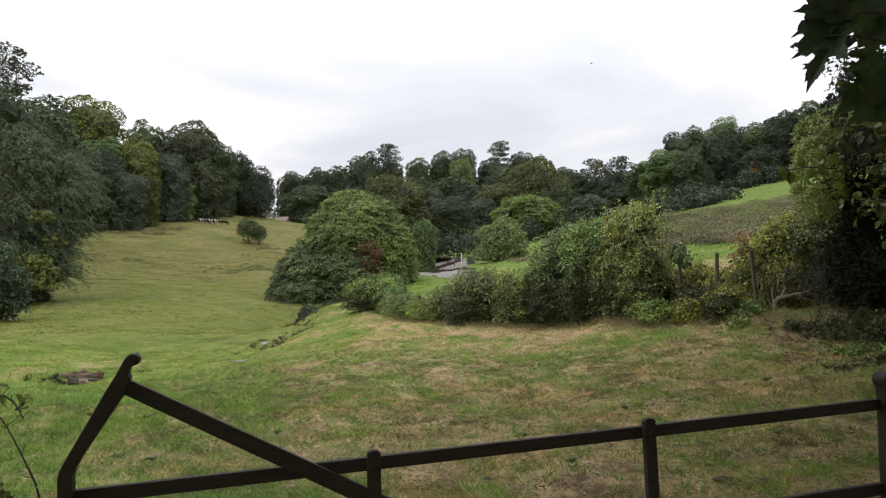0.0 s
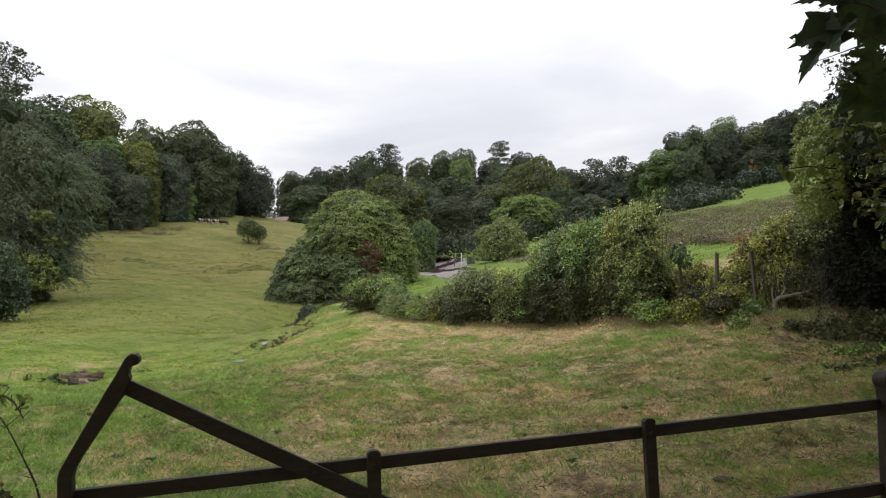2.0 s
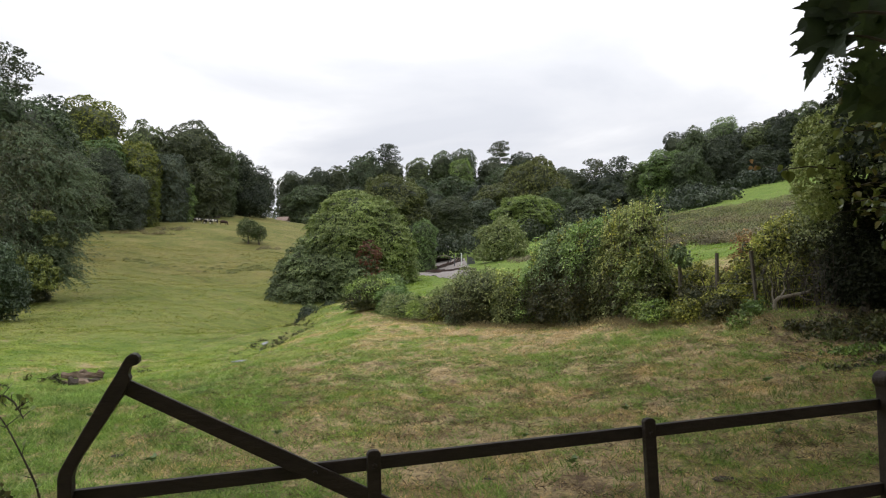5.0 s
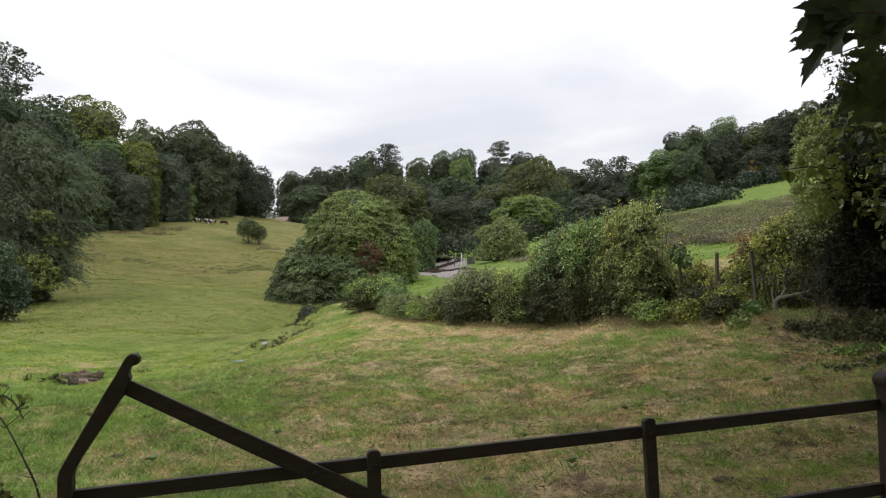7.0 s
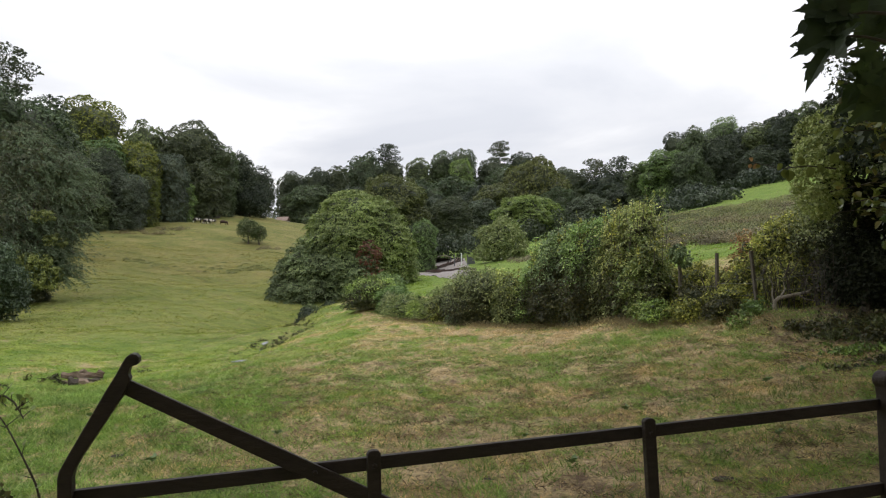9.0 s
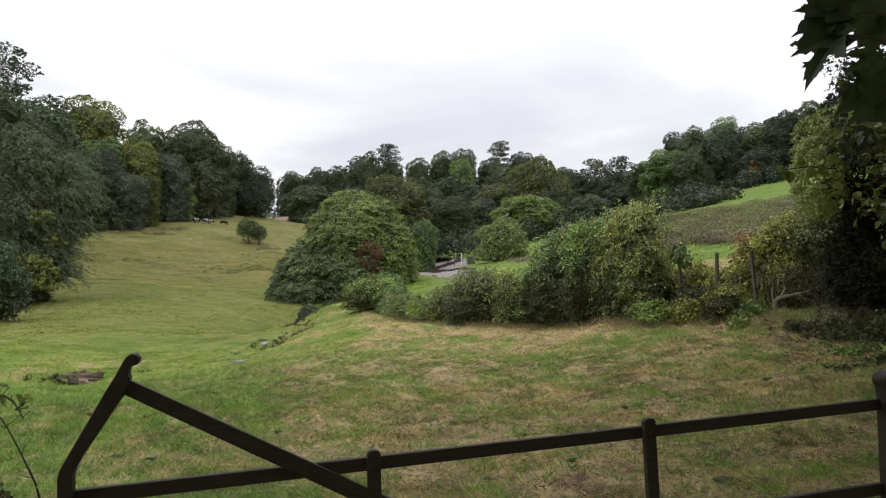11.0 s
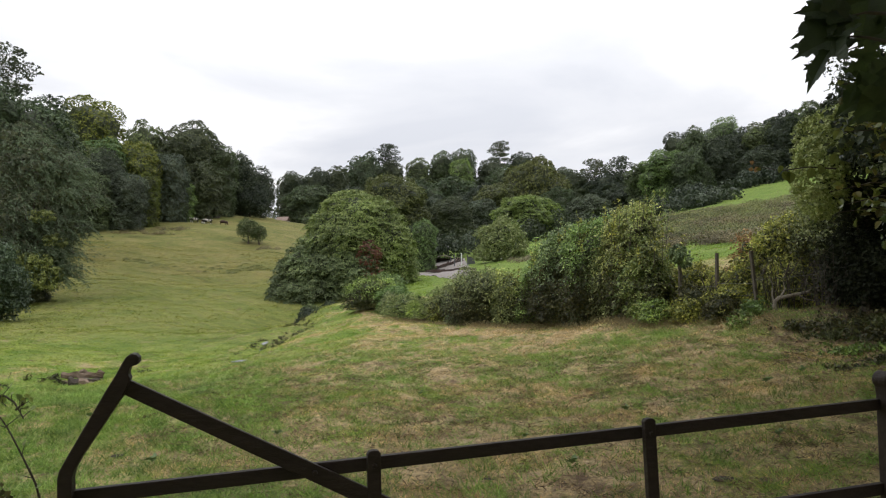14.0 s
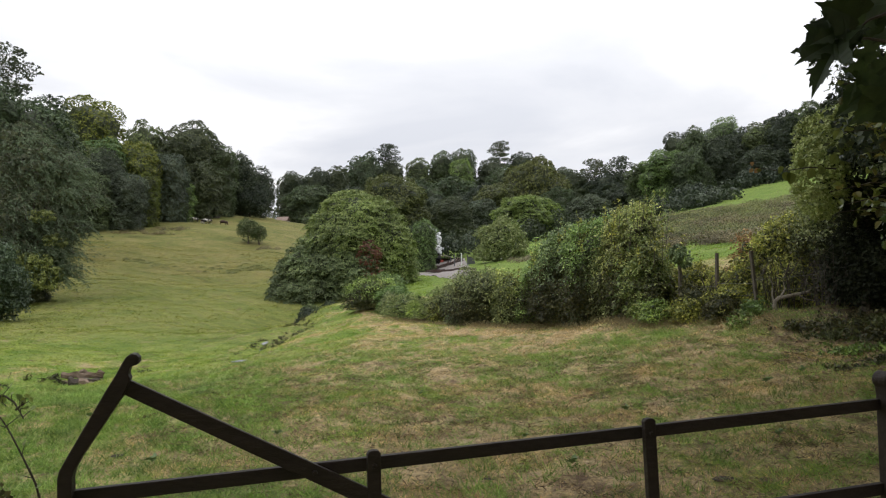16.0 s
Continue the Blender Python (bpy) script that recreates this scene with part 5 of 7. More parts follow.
def old_log():
    x, y = -10.9, 22.6
    root = thing("fallen_log", pose(x, y, ground_z(x, y) + 0.30, 0, 0, 8) @ Matrix.Diagonal((1.2, 1.1, 1.7, 1)), "weathered grey split log lying by the stream bank", "log")
    rng = np.random.RandomState(3)
    for k, (dx, dy, dz, ln, r, turn) in enumerate(((-0.1, 0, 0.12, 0.95, 0.06, 2), (0.32, -0.22, -0.02, 0.85, 0.06, -4), (0, -0.05, 0.0, 0.8, 0.09, 3), (-0.3, 0.12, -0.02, 0.55, 0.08, 14), (0.4, -0.36, -0.10, 0.7, 0.05, -3), (-0.35, -0.25, -0.08, 0.5, 0.06, 22), (0.1, 0.05, 0.15, 0.6, 0.045, -12), (-0.6, -0.1, -0.1, 0.4, 0.05, 40), (0.65, -0.1, -0.08, 0.35, 0.06, -30))):
        bm = bmesh.new()
        pts = [Vector((dx + ln * (f - 0.5), dy + rng.uniform(-0.04, 0.04), dz + rng.uniform(-0.04, 0.04))) for f in np.linspace(0, 1, 7)]
        bough(bm, rng, pts, r, r * 0.6, 8)
        for v in bm.verts:
            v.co += Vector((rng.uniform(-0.03, 0.03), rng.uniform(-0.02, 0.02), rng.uniform(-0.025, 0.025)))
        piece = part("split_piece", bm, (M_ROTWOOD, M_ROTWOOD, M_BARK)[k % 3], root)
        piece.rotation_euler.z = radians(turn)


old_log()


# ---- hedge fence: posts, wire and a dead bough ----
def fence_post(x, y, height, lean, label):
    root = thing("fence_post", pose(x, y, ground_z(x, y) - 0.1, 0, lean, 20), label, "fence post", "hedge fence posts")
    bm = bmesh.new()
    box(bm, (-0.034, -0.034, 0), (0.034, 0.034, height + 0.1), 0.012)
    part("shaft", bm, M_POST, root)
    for z in (0.5, 0.85, 1.2):
        if z < height:
            st = bmesh.new()
            box(st, (-0.012, -0.046, z), (0.012, -0.034, z + 0.01), 0.002)
            part("staple", st, M_WIRE, root)
    return root


POSTS = ((6.12, 19.1, 1.62, 0, "ivy-clad weathered post in the hedge fence"), (6.66, 18.0, 1.5, 1, "thin weathered post in the hedge fence"),
         (7.12, 16.75, 1.42, -6, "leaning weathered post in the hedge fence"), (8.35, 16.1, 0.85, 2, "short weathered post under the thorn tree"))
for x, y, h, lean, label in POSTS:
    fence_post(x, y, h, lean, label)


def post_ivy(x, y):
    """Ivy bunched over the head of a fence post, on its own creeping stem."""
    rng = np.random.RandomState(76)
    root = thing("ivy", stand(x, y), "dark ivy grown over the head of a fence post", "ivy")
    bm = bmesh.new()
    bough(bm, rng, [Vector(p) for p in ((0.05, -0.06, -0.05), (0.02, -0.06, 0.4), (0.06, -0.05, 0.8), (0.0, -0.05, 1.2), (0.03, -0.02, 1.6))], 0.014, 0.006, 6)
    part("stem", bm, M_BARK, root)
    lobes = [((0, 0, 1.62), (0.24, 0.22, 0.18)), ((0.12, -0.04, 1.42), (0.16, 0.18, 0.2)), ((-0.1, -0.02, 1.5), (0.16, 0.16, 0.16))]
    foliage("leaves", rng, lobes, 1500, 0.055, 0.08, M_IVY, root, 0.4, 0.8, 0.3)


post_ivy(6.12, 19.05)


def fence_wire(z):
    bm = bmesh.new()
    for (ax, ay, *_), (bx, by, *_) in zip(POSTS, POSTS[1:]):
        limb(bm, (ax, ay, ground_z(ax, ay) + z), (bx, by, ground_z(bx, by) + z * 0.9), 0.004, 0.004, 5)
    me = bpy.data.meshes.new("fence_wire")
    bm.to_mesh(me)
    bm.free()
    me.materials.append(M_WIRE)
    tagged(new("fence_wire", me), "slack galvanised wire between hedge fence posts", "wire", "hedge fence wires")


for z in (0.45, 0.75):
    fence_wire(z)


def dead_bough():
    x, y = 7.38, 16.45
    root = thing("dead_bough", pose(x, y, ground_z(x, y)), "bleached dead bough caught at the hedge foot", "branch")
    rng = np.random.RandomState(12)
    bm = bmesh.new()
    bough(bm, rng, [Vector(p) for p in ((0, 0, -0.06), (-0.02, 0, 0.10), (-0.01, 0, 0.22), (0.08, 0, 0.29), (0.28, -0.02, 0.33), (0.50, 0, 0.37), (0.78, 0, 0.42), (1.0, 0, 0.44), (1.2, 0, 0.41))], 0.058, 0.024)
    part("stem", bm, M_DEADWOOD, root)
    for pts in (((0.76, 0, 0.42), (0.86, -0.04, 0.56), (0.88, -0.05, 0.70), (0.78, -0.05, 0.92)), ((-0.02, 0, 0.10), (-0.07, 0.0, 0.36), (-0.05, 0, 0.60), (-0.12, 0, 0.78)), ((0.5, 0, 0.37), (0.62, -0.08, 0.26), (0.84, -0.1, 0.22)), ((0.9, 0, 0.43), (1.02, -0.05, 0.55), (1.22, -0.05, 0.60)), ((0.1, 0, 0.30), (0.2, -0.06, 0.48), (0.16, -0.06, 0.64))):
        b2 = bmesh.new()
        bough(b2, rng, [Vector(p) for p in pts], 0.022, 0.006, 6)
        part("side_branch", b2, M_DEADWOOD, root)


dead_bough()


# ---- bare bramble canes and dry stems in the hedge foot ----
def cane_tangle(x, y, width, height, count, seed):
    rng = np.random.RandomState(seed)
    root = thing("bramble_tangle", stand(x, y), "bare brown bramble canes tangled at the hedge foot", "brambles", "hedge brambles")
    bm = bmesh.new()
    for _ in range(count):
        a = Vector((rng.uniform(-0.5, 0.5) * width, rng.uniform(-0.3, 0.1), 0))
        top = Vector((a.x + rng.uniform(-0.4, 0.4), a.y - rng.uniform(0.0, 0.3), height * rng.uniform(0.5, 1.0)))
        end = top + Vector((rng.uniform(-0.6, 0.6), -rng.uniform(0.05, 0.3), -height * rng.uniform(0.1, 0.5)))
        r = rng.uniform(0.005, 0.011)
        mid = a.lerp(top, 0.55) + Vector((0, 0, 0.15 * height))
        bough(bm, rng, [a, mid, top, end], r, r * 0.5, 4)
    tagged(part("tangle", bm, M_BARK, root), kind="stuff")


for k, (x, y, w, h) in enumerate(((7.3, 18.3, 1.6, 1.1), (7.9, 16.6, 1.4, 1.2), (8.6, 15.6, 1.6, 1.3), (6.7, 20.6, 1.4, 1.2), (6.2, 23.0, 1.8, 0.9), (5.4, 25.2, 2.0, 0.8))):
    cane_tangle(x, y, w, h, 46, 200 + k)


# ---- ragged shoots along the hedge top ----
def hedge_shoots(x, y, height, seed, material):
    rng = np.random.RandomState(seed)
    root = thing("hedge_shoots", stand(x, y), "ragged upright leafy shoots standing out of the hedge", "shoots", "hedge shoots")
    for k in range(12):
        a = Vector((rng.uniform(-0.7, 0.7), rng.uniform(-0.7, 0.5), height * rng.uniform(0.6, 0.8)))
        b = a + Vector((rng.uniform(-0.2, 0.2), rng.uniform(-0.15, 0.1), height * 0.16 + rng.uniform(0.2, 0.75) * min(1.0, height / 2.2)))
        bm = bmesh.new()
        limb(bm, a, b, 0.010, 0.004, 4)
        shoot = part("shoot", bm, M_BARK, root)
        n = 34
        f = rng.uniform(0.2, 1.02, n)[:, None]
        pts = np.array(a) + (np.array(b) - np.array(a)) * f + rng.normal(0, 0.06, (n, 3)) * (1.3 - f)
        v, q = leaf_arrays(rng, pts, rng.normal(0, 0.5, (n, 3)) + np.array([0, -0.3, 0.5]), 0.085, 0.2, 0.5)
        part("leaves", mesh_from("leaves", v, q), material, shoot)


for k, (x, y, h, w) in enumerate(HEDGE):
    hedge_shoots(x, y - 0.2, h, 300 + k, (M_BRAMBLE, M_SPRIG)[k % 2] if k > 4 else (M_BRAMBLE, M_HAZEL)[k % 2])

for k, (x, y, h, w) in enumerate(HEDGE[6:11]):
    hedge_shoots(x, y - 0.55, h * 0.97, 330 + k, (M_SPRIG, M_BRAMBLE, M_SPRIG)[k % 3])
for k, (x, y, h, w) in enumerate(((5.45, 18.9, 0.55, 1.2), (6.0, 18.2, 0.5, 1.0), (6.5, 17.2, 0.5, 1.1), (6.85, 16.4, 0.28, 0.5), (6.75, 17.5, 0.75, 0.9), (6.3, 18.5, 0.8, 0.9))):
    shrub("hedge_shrub", x, y, h, w, 350 + k, (M_VIVID, M_SPRIG, M_UNDER)[k % 3], 1500, 0.065, "low leafy growth at the fence posts' feet", "boundary hedge", 0.14, 6, depth=0.7)


# ---- a russet bush and pale flower heads above the posts ----
shrub("russet_bush", 7.75, 18.7, 2.0, 0.8, 71, M_RUSSET, 1500, 0.07, "orange-brown autumn bush standing out of the hedge", clump=0.14, depth=0.7)


def flower_heads():
    rng = np.random.RandomState(72)
    root = thing("hogweed", stand(7.95, 18.3), "tall pale flower heads at the hedge top", "flowers")
    for k in range(7):
        a = Vector((rng.uniform(-0.1, 0.1), 0, 0))
        b = Vector((rng.uniform(-0.1, 0.5), rng.uniform(-0.2, 0.2), rng.uniform(1.7, 1.98)))
        bm = bmesh.new()
        limb(bm, a, b, 0.010, 0.006, 5)
        stem = part("stem", bm, M_BRACKEN, root)
        n = 26
        pts = np.array(b) + rng.normal(0, 1, (n, 3)) * np.array([0.06, 0.06, 0.02])
        v, q = leaf_arrays(rng, pts, np.tile([0.0, -0.3, 1.0], (n, 1)), 0.045, 0, 0.9)
        part("flower_head", mesh_from("flower_head", v, q), M_CREAM, stem)


flower_heads()


# ---- the little tree out on the bank ----
tree("hawthorn", stand(-36.2, 137.0, 30), 4.9, 4.8, 9, M_OAK, 5200, 0.15, 0.24, 10, 0.04, "small dark hawthorn alone on the grassy bank", girth=0.16)
tree("hawthorn", stand(-34.3, 137.4, 70), 3.6, 3.4, 10, M_OAK, 3200, 0.15, 0.22, 9, 0.1, "small dark hawthorn alone on the grassy bank", girth=0.12)


# ---- shrubs round the yard and on the far slope ----
shrub("clematis_shrub", 7.6, 96, 5.0, 7.8, 41, M_CLIMBER, 6500, 0.28, "pale shrub draped in climber beside the yard", clump=0.45)
shrub("bush", -4.0, 102, 6.6, 4.6, 43, M_OAK, 6000, 0.24, "green bush hiding the railway bend", clump=0.4)
shrub("bush", -4.6, 62, 2.0, 3.4, 44, M_BRIGHT, 4200, 0.17, "fresh green bush at the lawn edge", clump=0.3)


def scrub():
    """Rough bracken, bramble and dead grass over the slope above the hedge."""
    rng = np.random.RandomState(70)
    heaps = {"green": ([], []), "brown": ([], [])}
    for k in range(1300):
        d = rng.uniform(40, 97)
        u = rng.uniform(0.285, 0.60)
        if d > (86 + (u - 0.35) * 30 if u > 0.315 else 96) or d < 47 and u < 0.36:
            continue
        x, y = u * d, d
        z = ground_z(x, y)
        n = 150
        h = rng.uniform(0.3, 0.7)
        w = rng.normal(0, 1, (n, 3))
        w[:, 2] = np.abs(w[:, 2])
        w /= np.linalg.norm(w, axis=1, keepdims=True)
        patchy = math.sin(x * 0.5 + y * 0.13) + math.sin(y * 0.31 - x * 0.2) + rng.normal(0, 0.7) + (1.2 if d < 53 else 0)
        pts, ways = heaps["brown" if patchy > 0.75 else "green"]
        pts.append(np.array([x, y, z]) + w * np.array([rng.uniform(0.6, 1.5), 0.9, h]) * rng.uniform(0.5, 1.05, (n, 1)))
        ways.append(w * 0.6 + np.array([0, -0.4, 0.6]))
    for x, y in zip(rng.uniform(8.0, 15.0, 40), rng.uniform(83, 90, 40)):
        w = rng.normal(0, 1, (90, 3))
        w[:, 2] = np.abs(w[:, 2])
        w /= np.linalg.norm(w, axis=1, keepdims=True)
        heaps["brown"][0].append(np.array([x, y, ground_z(x, y)]) + w * np.array([1.0, 0.8, 0.6]) * rng.uniform(0.5, 1.0, (90, 1)))
        heaps["brown"][1].append(w * 0.6 + np.array([0, -0.4, 0.6]))
    for kind, material, label in (("green", M_SCRUB, "rough dull green bramble scrub on the slope"), ("brown", M_BRACKEN, "dying olive and brown bracken on the slope")):
        pts, ways = heaps[kind]
        v, q = leaf_arrays(rng, np.vstack(pts), np.vstack(ways), 0.15, -0.4, 0.5, 0.6)
        ob = new("scrub", mesh_from("scrub", v, q))
        ob.data.materials.append(material)
        tagged(ob, label, "scrub", kind="stuff")


def bank_bracken():
    """Brown dying bracken where the wood meets the bank."""
    rng = np.random.RandomState(74)
    pts, ways = [], []
    for x, y in [(rng.uniform(-64, -50), rng.uniform(141, 150)) for _ in range(46)] + [(rng.normal(-33.0, 1.6), rng.normal(134.5, 0.8)) for _ in range(8)]:
        n = 60
        w = rng.normal(0, 1, (n, 3))
        w[:, 2] = np.abs(w[:, 2])
        w /= np.linalg.norm(w, axis=1, keepdims=True)
        pts.append(np.array([x, y, ground_z(x, y)]) + w * np.array([0.9, 0.8, rng.uniform(0.25, 0.8)]) * rng.uniform(0.4, 1.0, (n, 1)))
        ways.append(w + np.array([0, -0.3, 0.5]))
    v, q = leaf_arrays(rng, np.vstack(pts), np.vstack(ways), 0.24, -0.2, 0.45, 0.6)
    ob = new("bracken", mesh_from("bracken", v, q))
    ob.data.materials.append(M_BRACKEN)
    tagged(ob, "brown dying bracken along the foot of the wood", "bracken", kind="stuff")


bank_bracken()
scrub()


# ---- railway yard ----
def gravel_yard():
    """The gravel apron, lying on the slope."""
    xs, ys = np.linspace(0, 1, 30), np.linspace(70, 112, 60)
    verts, quads = [], []
    for y in ys:
        x0, x1 = float(np.interp(y, (70, 80, 94, 104, 112), (1.0, -0.9, -3.6, -3.4, -2.6))), float(np.interp(y, (70, 80, 112), (1.5, 3.4, 3.2)))
        for s in xs:
            x = x0 + (x1 - x0) * s
            verts.append((x, y, ground_z(x, y) + 0.05))
    for j in range(len(ys) - 1):
        for i in range(29):
            a = j * 30 + i
            quads.append((a, a + 1, a + 31, a + 30))
    ob = new("gravel_yard", mesh_from("gravel_yard", verts, quads, None, True))
    ob.data.materials.append(M_CONCRETE)
    tagged(ob, "pale grey gravel apron of the little railway", "gravel", kind="structure")


gravel_yard()
BEND = [(3.4, 82.0), (1.6, 88.5), (-0.2, 91.5), (-1.4, 94.0), (-1.9, 96.5), (-1.6, 99.0), (-0.6, 101.5), (0.6, 104.0), (1.9, 107.0), (2.6, 112.0)]


def smooth_line(points, per=8):
    out = []
    p = [points[0], *points, points[-1]]
    for k in range(1, len(p) - 2):
        for f in np.linspace(0, 1, per, endpoint=False):
            a, b, c, d = (np.array(p[k + i], float) for i in (-1, 0, 1, 2))
            out.append(0.5 * (2 * b + (c - a) * f + (2 * a - 5 * b + 4 * c - d) * f ** 2 + (3 * b - a - 3 * c + d) * f ** 3))
    out.append(np.array(points[-1], float))
    return out


def track():
    root = thing("railway_track", pose(0, 0, 0), "narrow-gauge track curving round the gravel yard", "railway track")
    line = smooth_line(BEND)
    for side in (-0.24, 0.24):
        bm = bmesh.new()
        last = None
        for k, p in enumerate(line):
            way = line[min(k + 1, len(line) - 1)] - line[max(k - 1, 0)]
            way /= np.linalg.norm(way)
            x, y = p[0] - way[1] * side, p[1] + way[0] * side
            z = ground_z(x, y) + 0.10
            ring = [bm.verts.new((x + way[1] * s, y - way[0] * s, z + h)) for s, h in ((-0.05, 0), (0.05, 0), (0.035, 0.16), (-0.035, 0.16))]
            if last:
                for i in range(4):
                    bm.faces.new((last[i], last[(i + 1) % 4], ring[(i + 1) % 4], ring[i]))
            last = ring
        part("rail", bm, M_RUST, root)
    unit = bmesh.new()
    box(unit, (-0.55, -0.10, 0), (0.55, 0.10, 0.10), 0.01)
    me = bpy.data.meshes.new("sleeper")
    unit.to_mesh(me)
    unit.free()
    me.materials.append(M_SLEEPER)
    for k in range(1, len(line) - 1):
        way = line[k + 1] - line[k - 1]
        ob = new("sleeper", me)
        ob.parent = root
        ob.matrix_basis = pose(line[k][0], line[k][1], ground_z(*line[k]) + 0.03, 0, 0, math.degrees(math.atan2(way[1], way[0])) + 90)
    kerb = thing("yard_kerb", pose(0, 0, 0), "low brown timber kerb round the gravel yard bend", "kerb")
    for k in range(6, len(line) - 8, 2):
        way = line[k + 2] - line[k]
        ln = float(np.linalg.norm(way))
        n = np.array([-way[1], way[0]]) / ln
        m = (line[k] + line[k + 2]) / 2 - n * 0.8
        bm = bmesh.new()
        box(bm, (-ln * 0.52, -0.07, -0.1), (ln * 0.52, 0.07, 0.26), 0.015)
        b = part("board", bm, M_SLEEPER, kerb)
        b.matrix_basis = pose(m[0], m[1], ground_z(*m), 0, 0, math.degrees(math.atan2(way[1], way[0])))


track()


def yard_post(x, y, height, material, label):
    root = thing("yard_post", stand(x, y), label, "post", "yard posts")
    bm = bmesh.new()
    box(bm, (-0.07, -0.07, -0.1), (0.07, 0.07, height), 0.015)
    part("shaft", bm, material, root)
    bm = bmesh.new()
    box(bm, (-0.10, -0.10, height), (0.10, 0.10, height + 0.06), 0.015)
    part("cap", bm, material, root)


yard_post(2.45, 98.0, 1.7, M_WHITE, "white painted post beside the track")
yard_post(1.55, 101.0, 1.5, M_GREY, "grey post beside the track")
yard_post(3.3, 99.0, 1.3, M_GREY, "grey post beside the track")
yard_post(1.1, 107.0, 0.9, M_GREY, "short grey post beside the track")


def signal_lamp():
    x, y = 0.75, 108.0
    root = thing("yard_lamp", stand(x, y), "slim dark lamp post with a round grey lamp head", "lamp post")
    bm = bmesh.new()
    limb(bm, (0, 0, -0.1), (0, 0, 2.3), 0.05, 0.04, 8)
    part("pole", bm, M_BLACKIRON, root)
    bm = bmesh.new()
    bmesh.ops.create_uvsphere(bm, u_segments=14, v_segments=9, radius=0.15, matrix=pose(0, 0, 2.45))
    for v in bm.verts:
        v.co.z = 2.45 + (v.co.z - 2.45) * 0.8
    part("lamp_head", bm, M_GREY, root, "round grey lamp head")


signal_lamp()


def grey_cabinet():
    x, y = 3.85, 101.5
    root = thing("trackside_cabinet", stand(x, y, 8, (0.8, 0.8, 0.85)), "dark grey metal trackside cabinet by the posts", "cabinet")
    bm = bmesh.new()
    box(bm, (-0.6, -0.35, -0.05), (0.6, 0.35, 1.05), 0.03)
    part("body", bm, M_GREY, root)
    bm = bmesh.new()
    box(bm, (-0.66, -0.41, 1.05), (0.66, 0.41, 1.13), 0.02)
    part("lid", bm, M_GREY, root)
    for s in (-0.29, 0.29):
        bm = bmesh.new()
        box(bm, (s - 0.26, -0.37, 0.1), (s + 0.26, -0.345, 0.98), 0.008)
        door = part("door", bm, M_GREY, root)
        hb = bmesh.new()
        box(hb, (s * 0.25 - 0.02, -0.40, 0.5), (s * 0.25 + 0.02, -0.37, 0.64), 0.006)
        part("handle", hb, M_BLACKIRON, door)


grey_cabinet()


def low_shed():
    """A low brick shelter with an arched roof at the far end of the yard."""
    x, y = 0.0, 110.5
    root = thing("low_shelter", stand(x, y, 4), "low brown brick shelter with pale curved roof by the track", "shelter")
    bm = bmesh.new()
    for s in (-1.15, 1.05):
        box(bm, (s, -0.8, -0.2), (s + 0.12, 0.9, 0.55), 0.01)
    box(bm, (-1.15, 0.8, -0.2), (1.17, 0.92, 0.55), 0.01)
    part("walls", bm, M_SLEEPER, root)
    pts = [(-1.3, 0.50), (-0.9, 0.72), (-0.3, 0.86), (0.3, 0.86), (0.9, 0.72), (1.3, 0.50), (1.3, 0.58), (0.9, 0.80), (0.3, 0.95), (-0.3, 0.95), (-0.9, 0.80), (-1.3, 0.58)]
    part("roof", outline_prism(pts, -1.0, 1.05, 0.01), M_STONE, root, "pale curved roof")


low_shed()


# ---- barn beyond the bank ----
def barn():
    x, y = -50.8, 234.0
    root = thing("barn", stand(x, y, -12, (0.46, 0.46, 0.7), 1.75), "small barn with pinkish tiled roof among the trees", "barn")
    bm = bmesh.new()
    box(bm, (-4.0, -2.5, 0), (4.0, 2.5, 2.4), 0.02)
    part("wall", bm, M_STONE, root)
    pts = [(-3.0, 2.3), (0, 4.2), (3.0, 2.3), (3.0, 2.5), (0, 4.4), (-3.0, 2.5)]
    roof = part("roof", outline_prism(pts, -4.3, 4.3, 0.01), M_ROOF, root, "pinkish tiled roof")
    roof.rotation_euler.z = radians(90)
    bm = bmesh.new()
    box(bm, (-0.8, -2.56, 0), (0.8, -2.49, 2.0), 0.01)
    part("door", bm, M_SLEEPER, root)


barn()

for k, (x, y, h, w) in enumerate(((8.6, 109.5, 1.1, 3.0), (10.2, 111.0, 1.3, 3.2), (11.6, 112.0, 1.2, 2.8), (7.4, 107.0, 0.8, 2.2))):
    shrub("bracken_clump", x, y, h, w, 410 + k, M_RUSSET if k == 1 else M_BRACKEN, 1100, 0.2, "brown dying bracken on the green slope", "slope bracken", 0.3, 6, category="bracken")

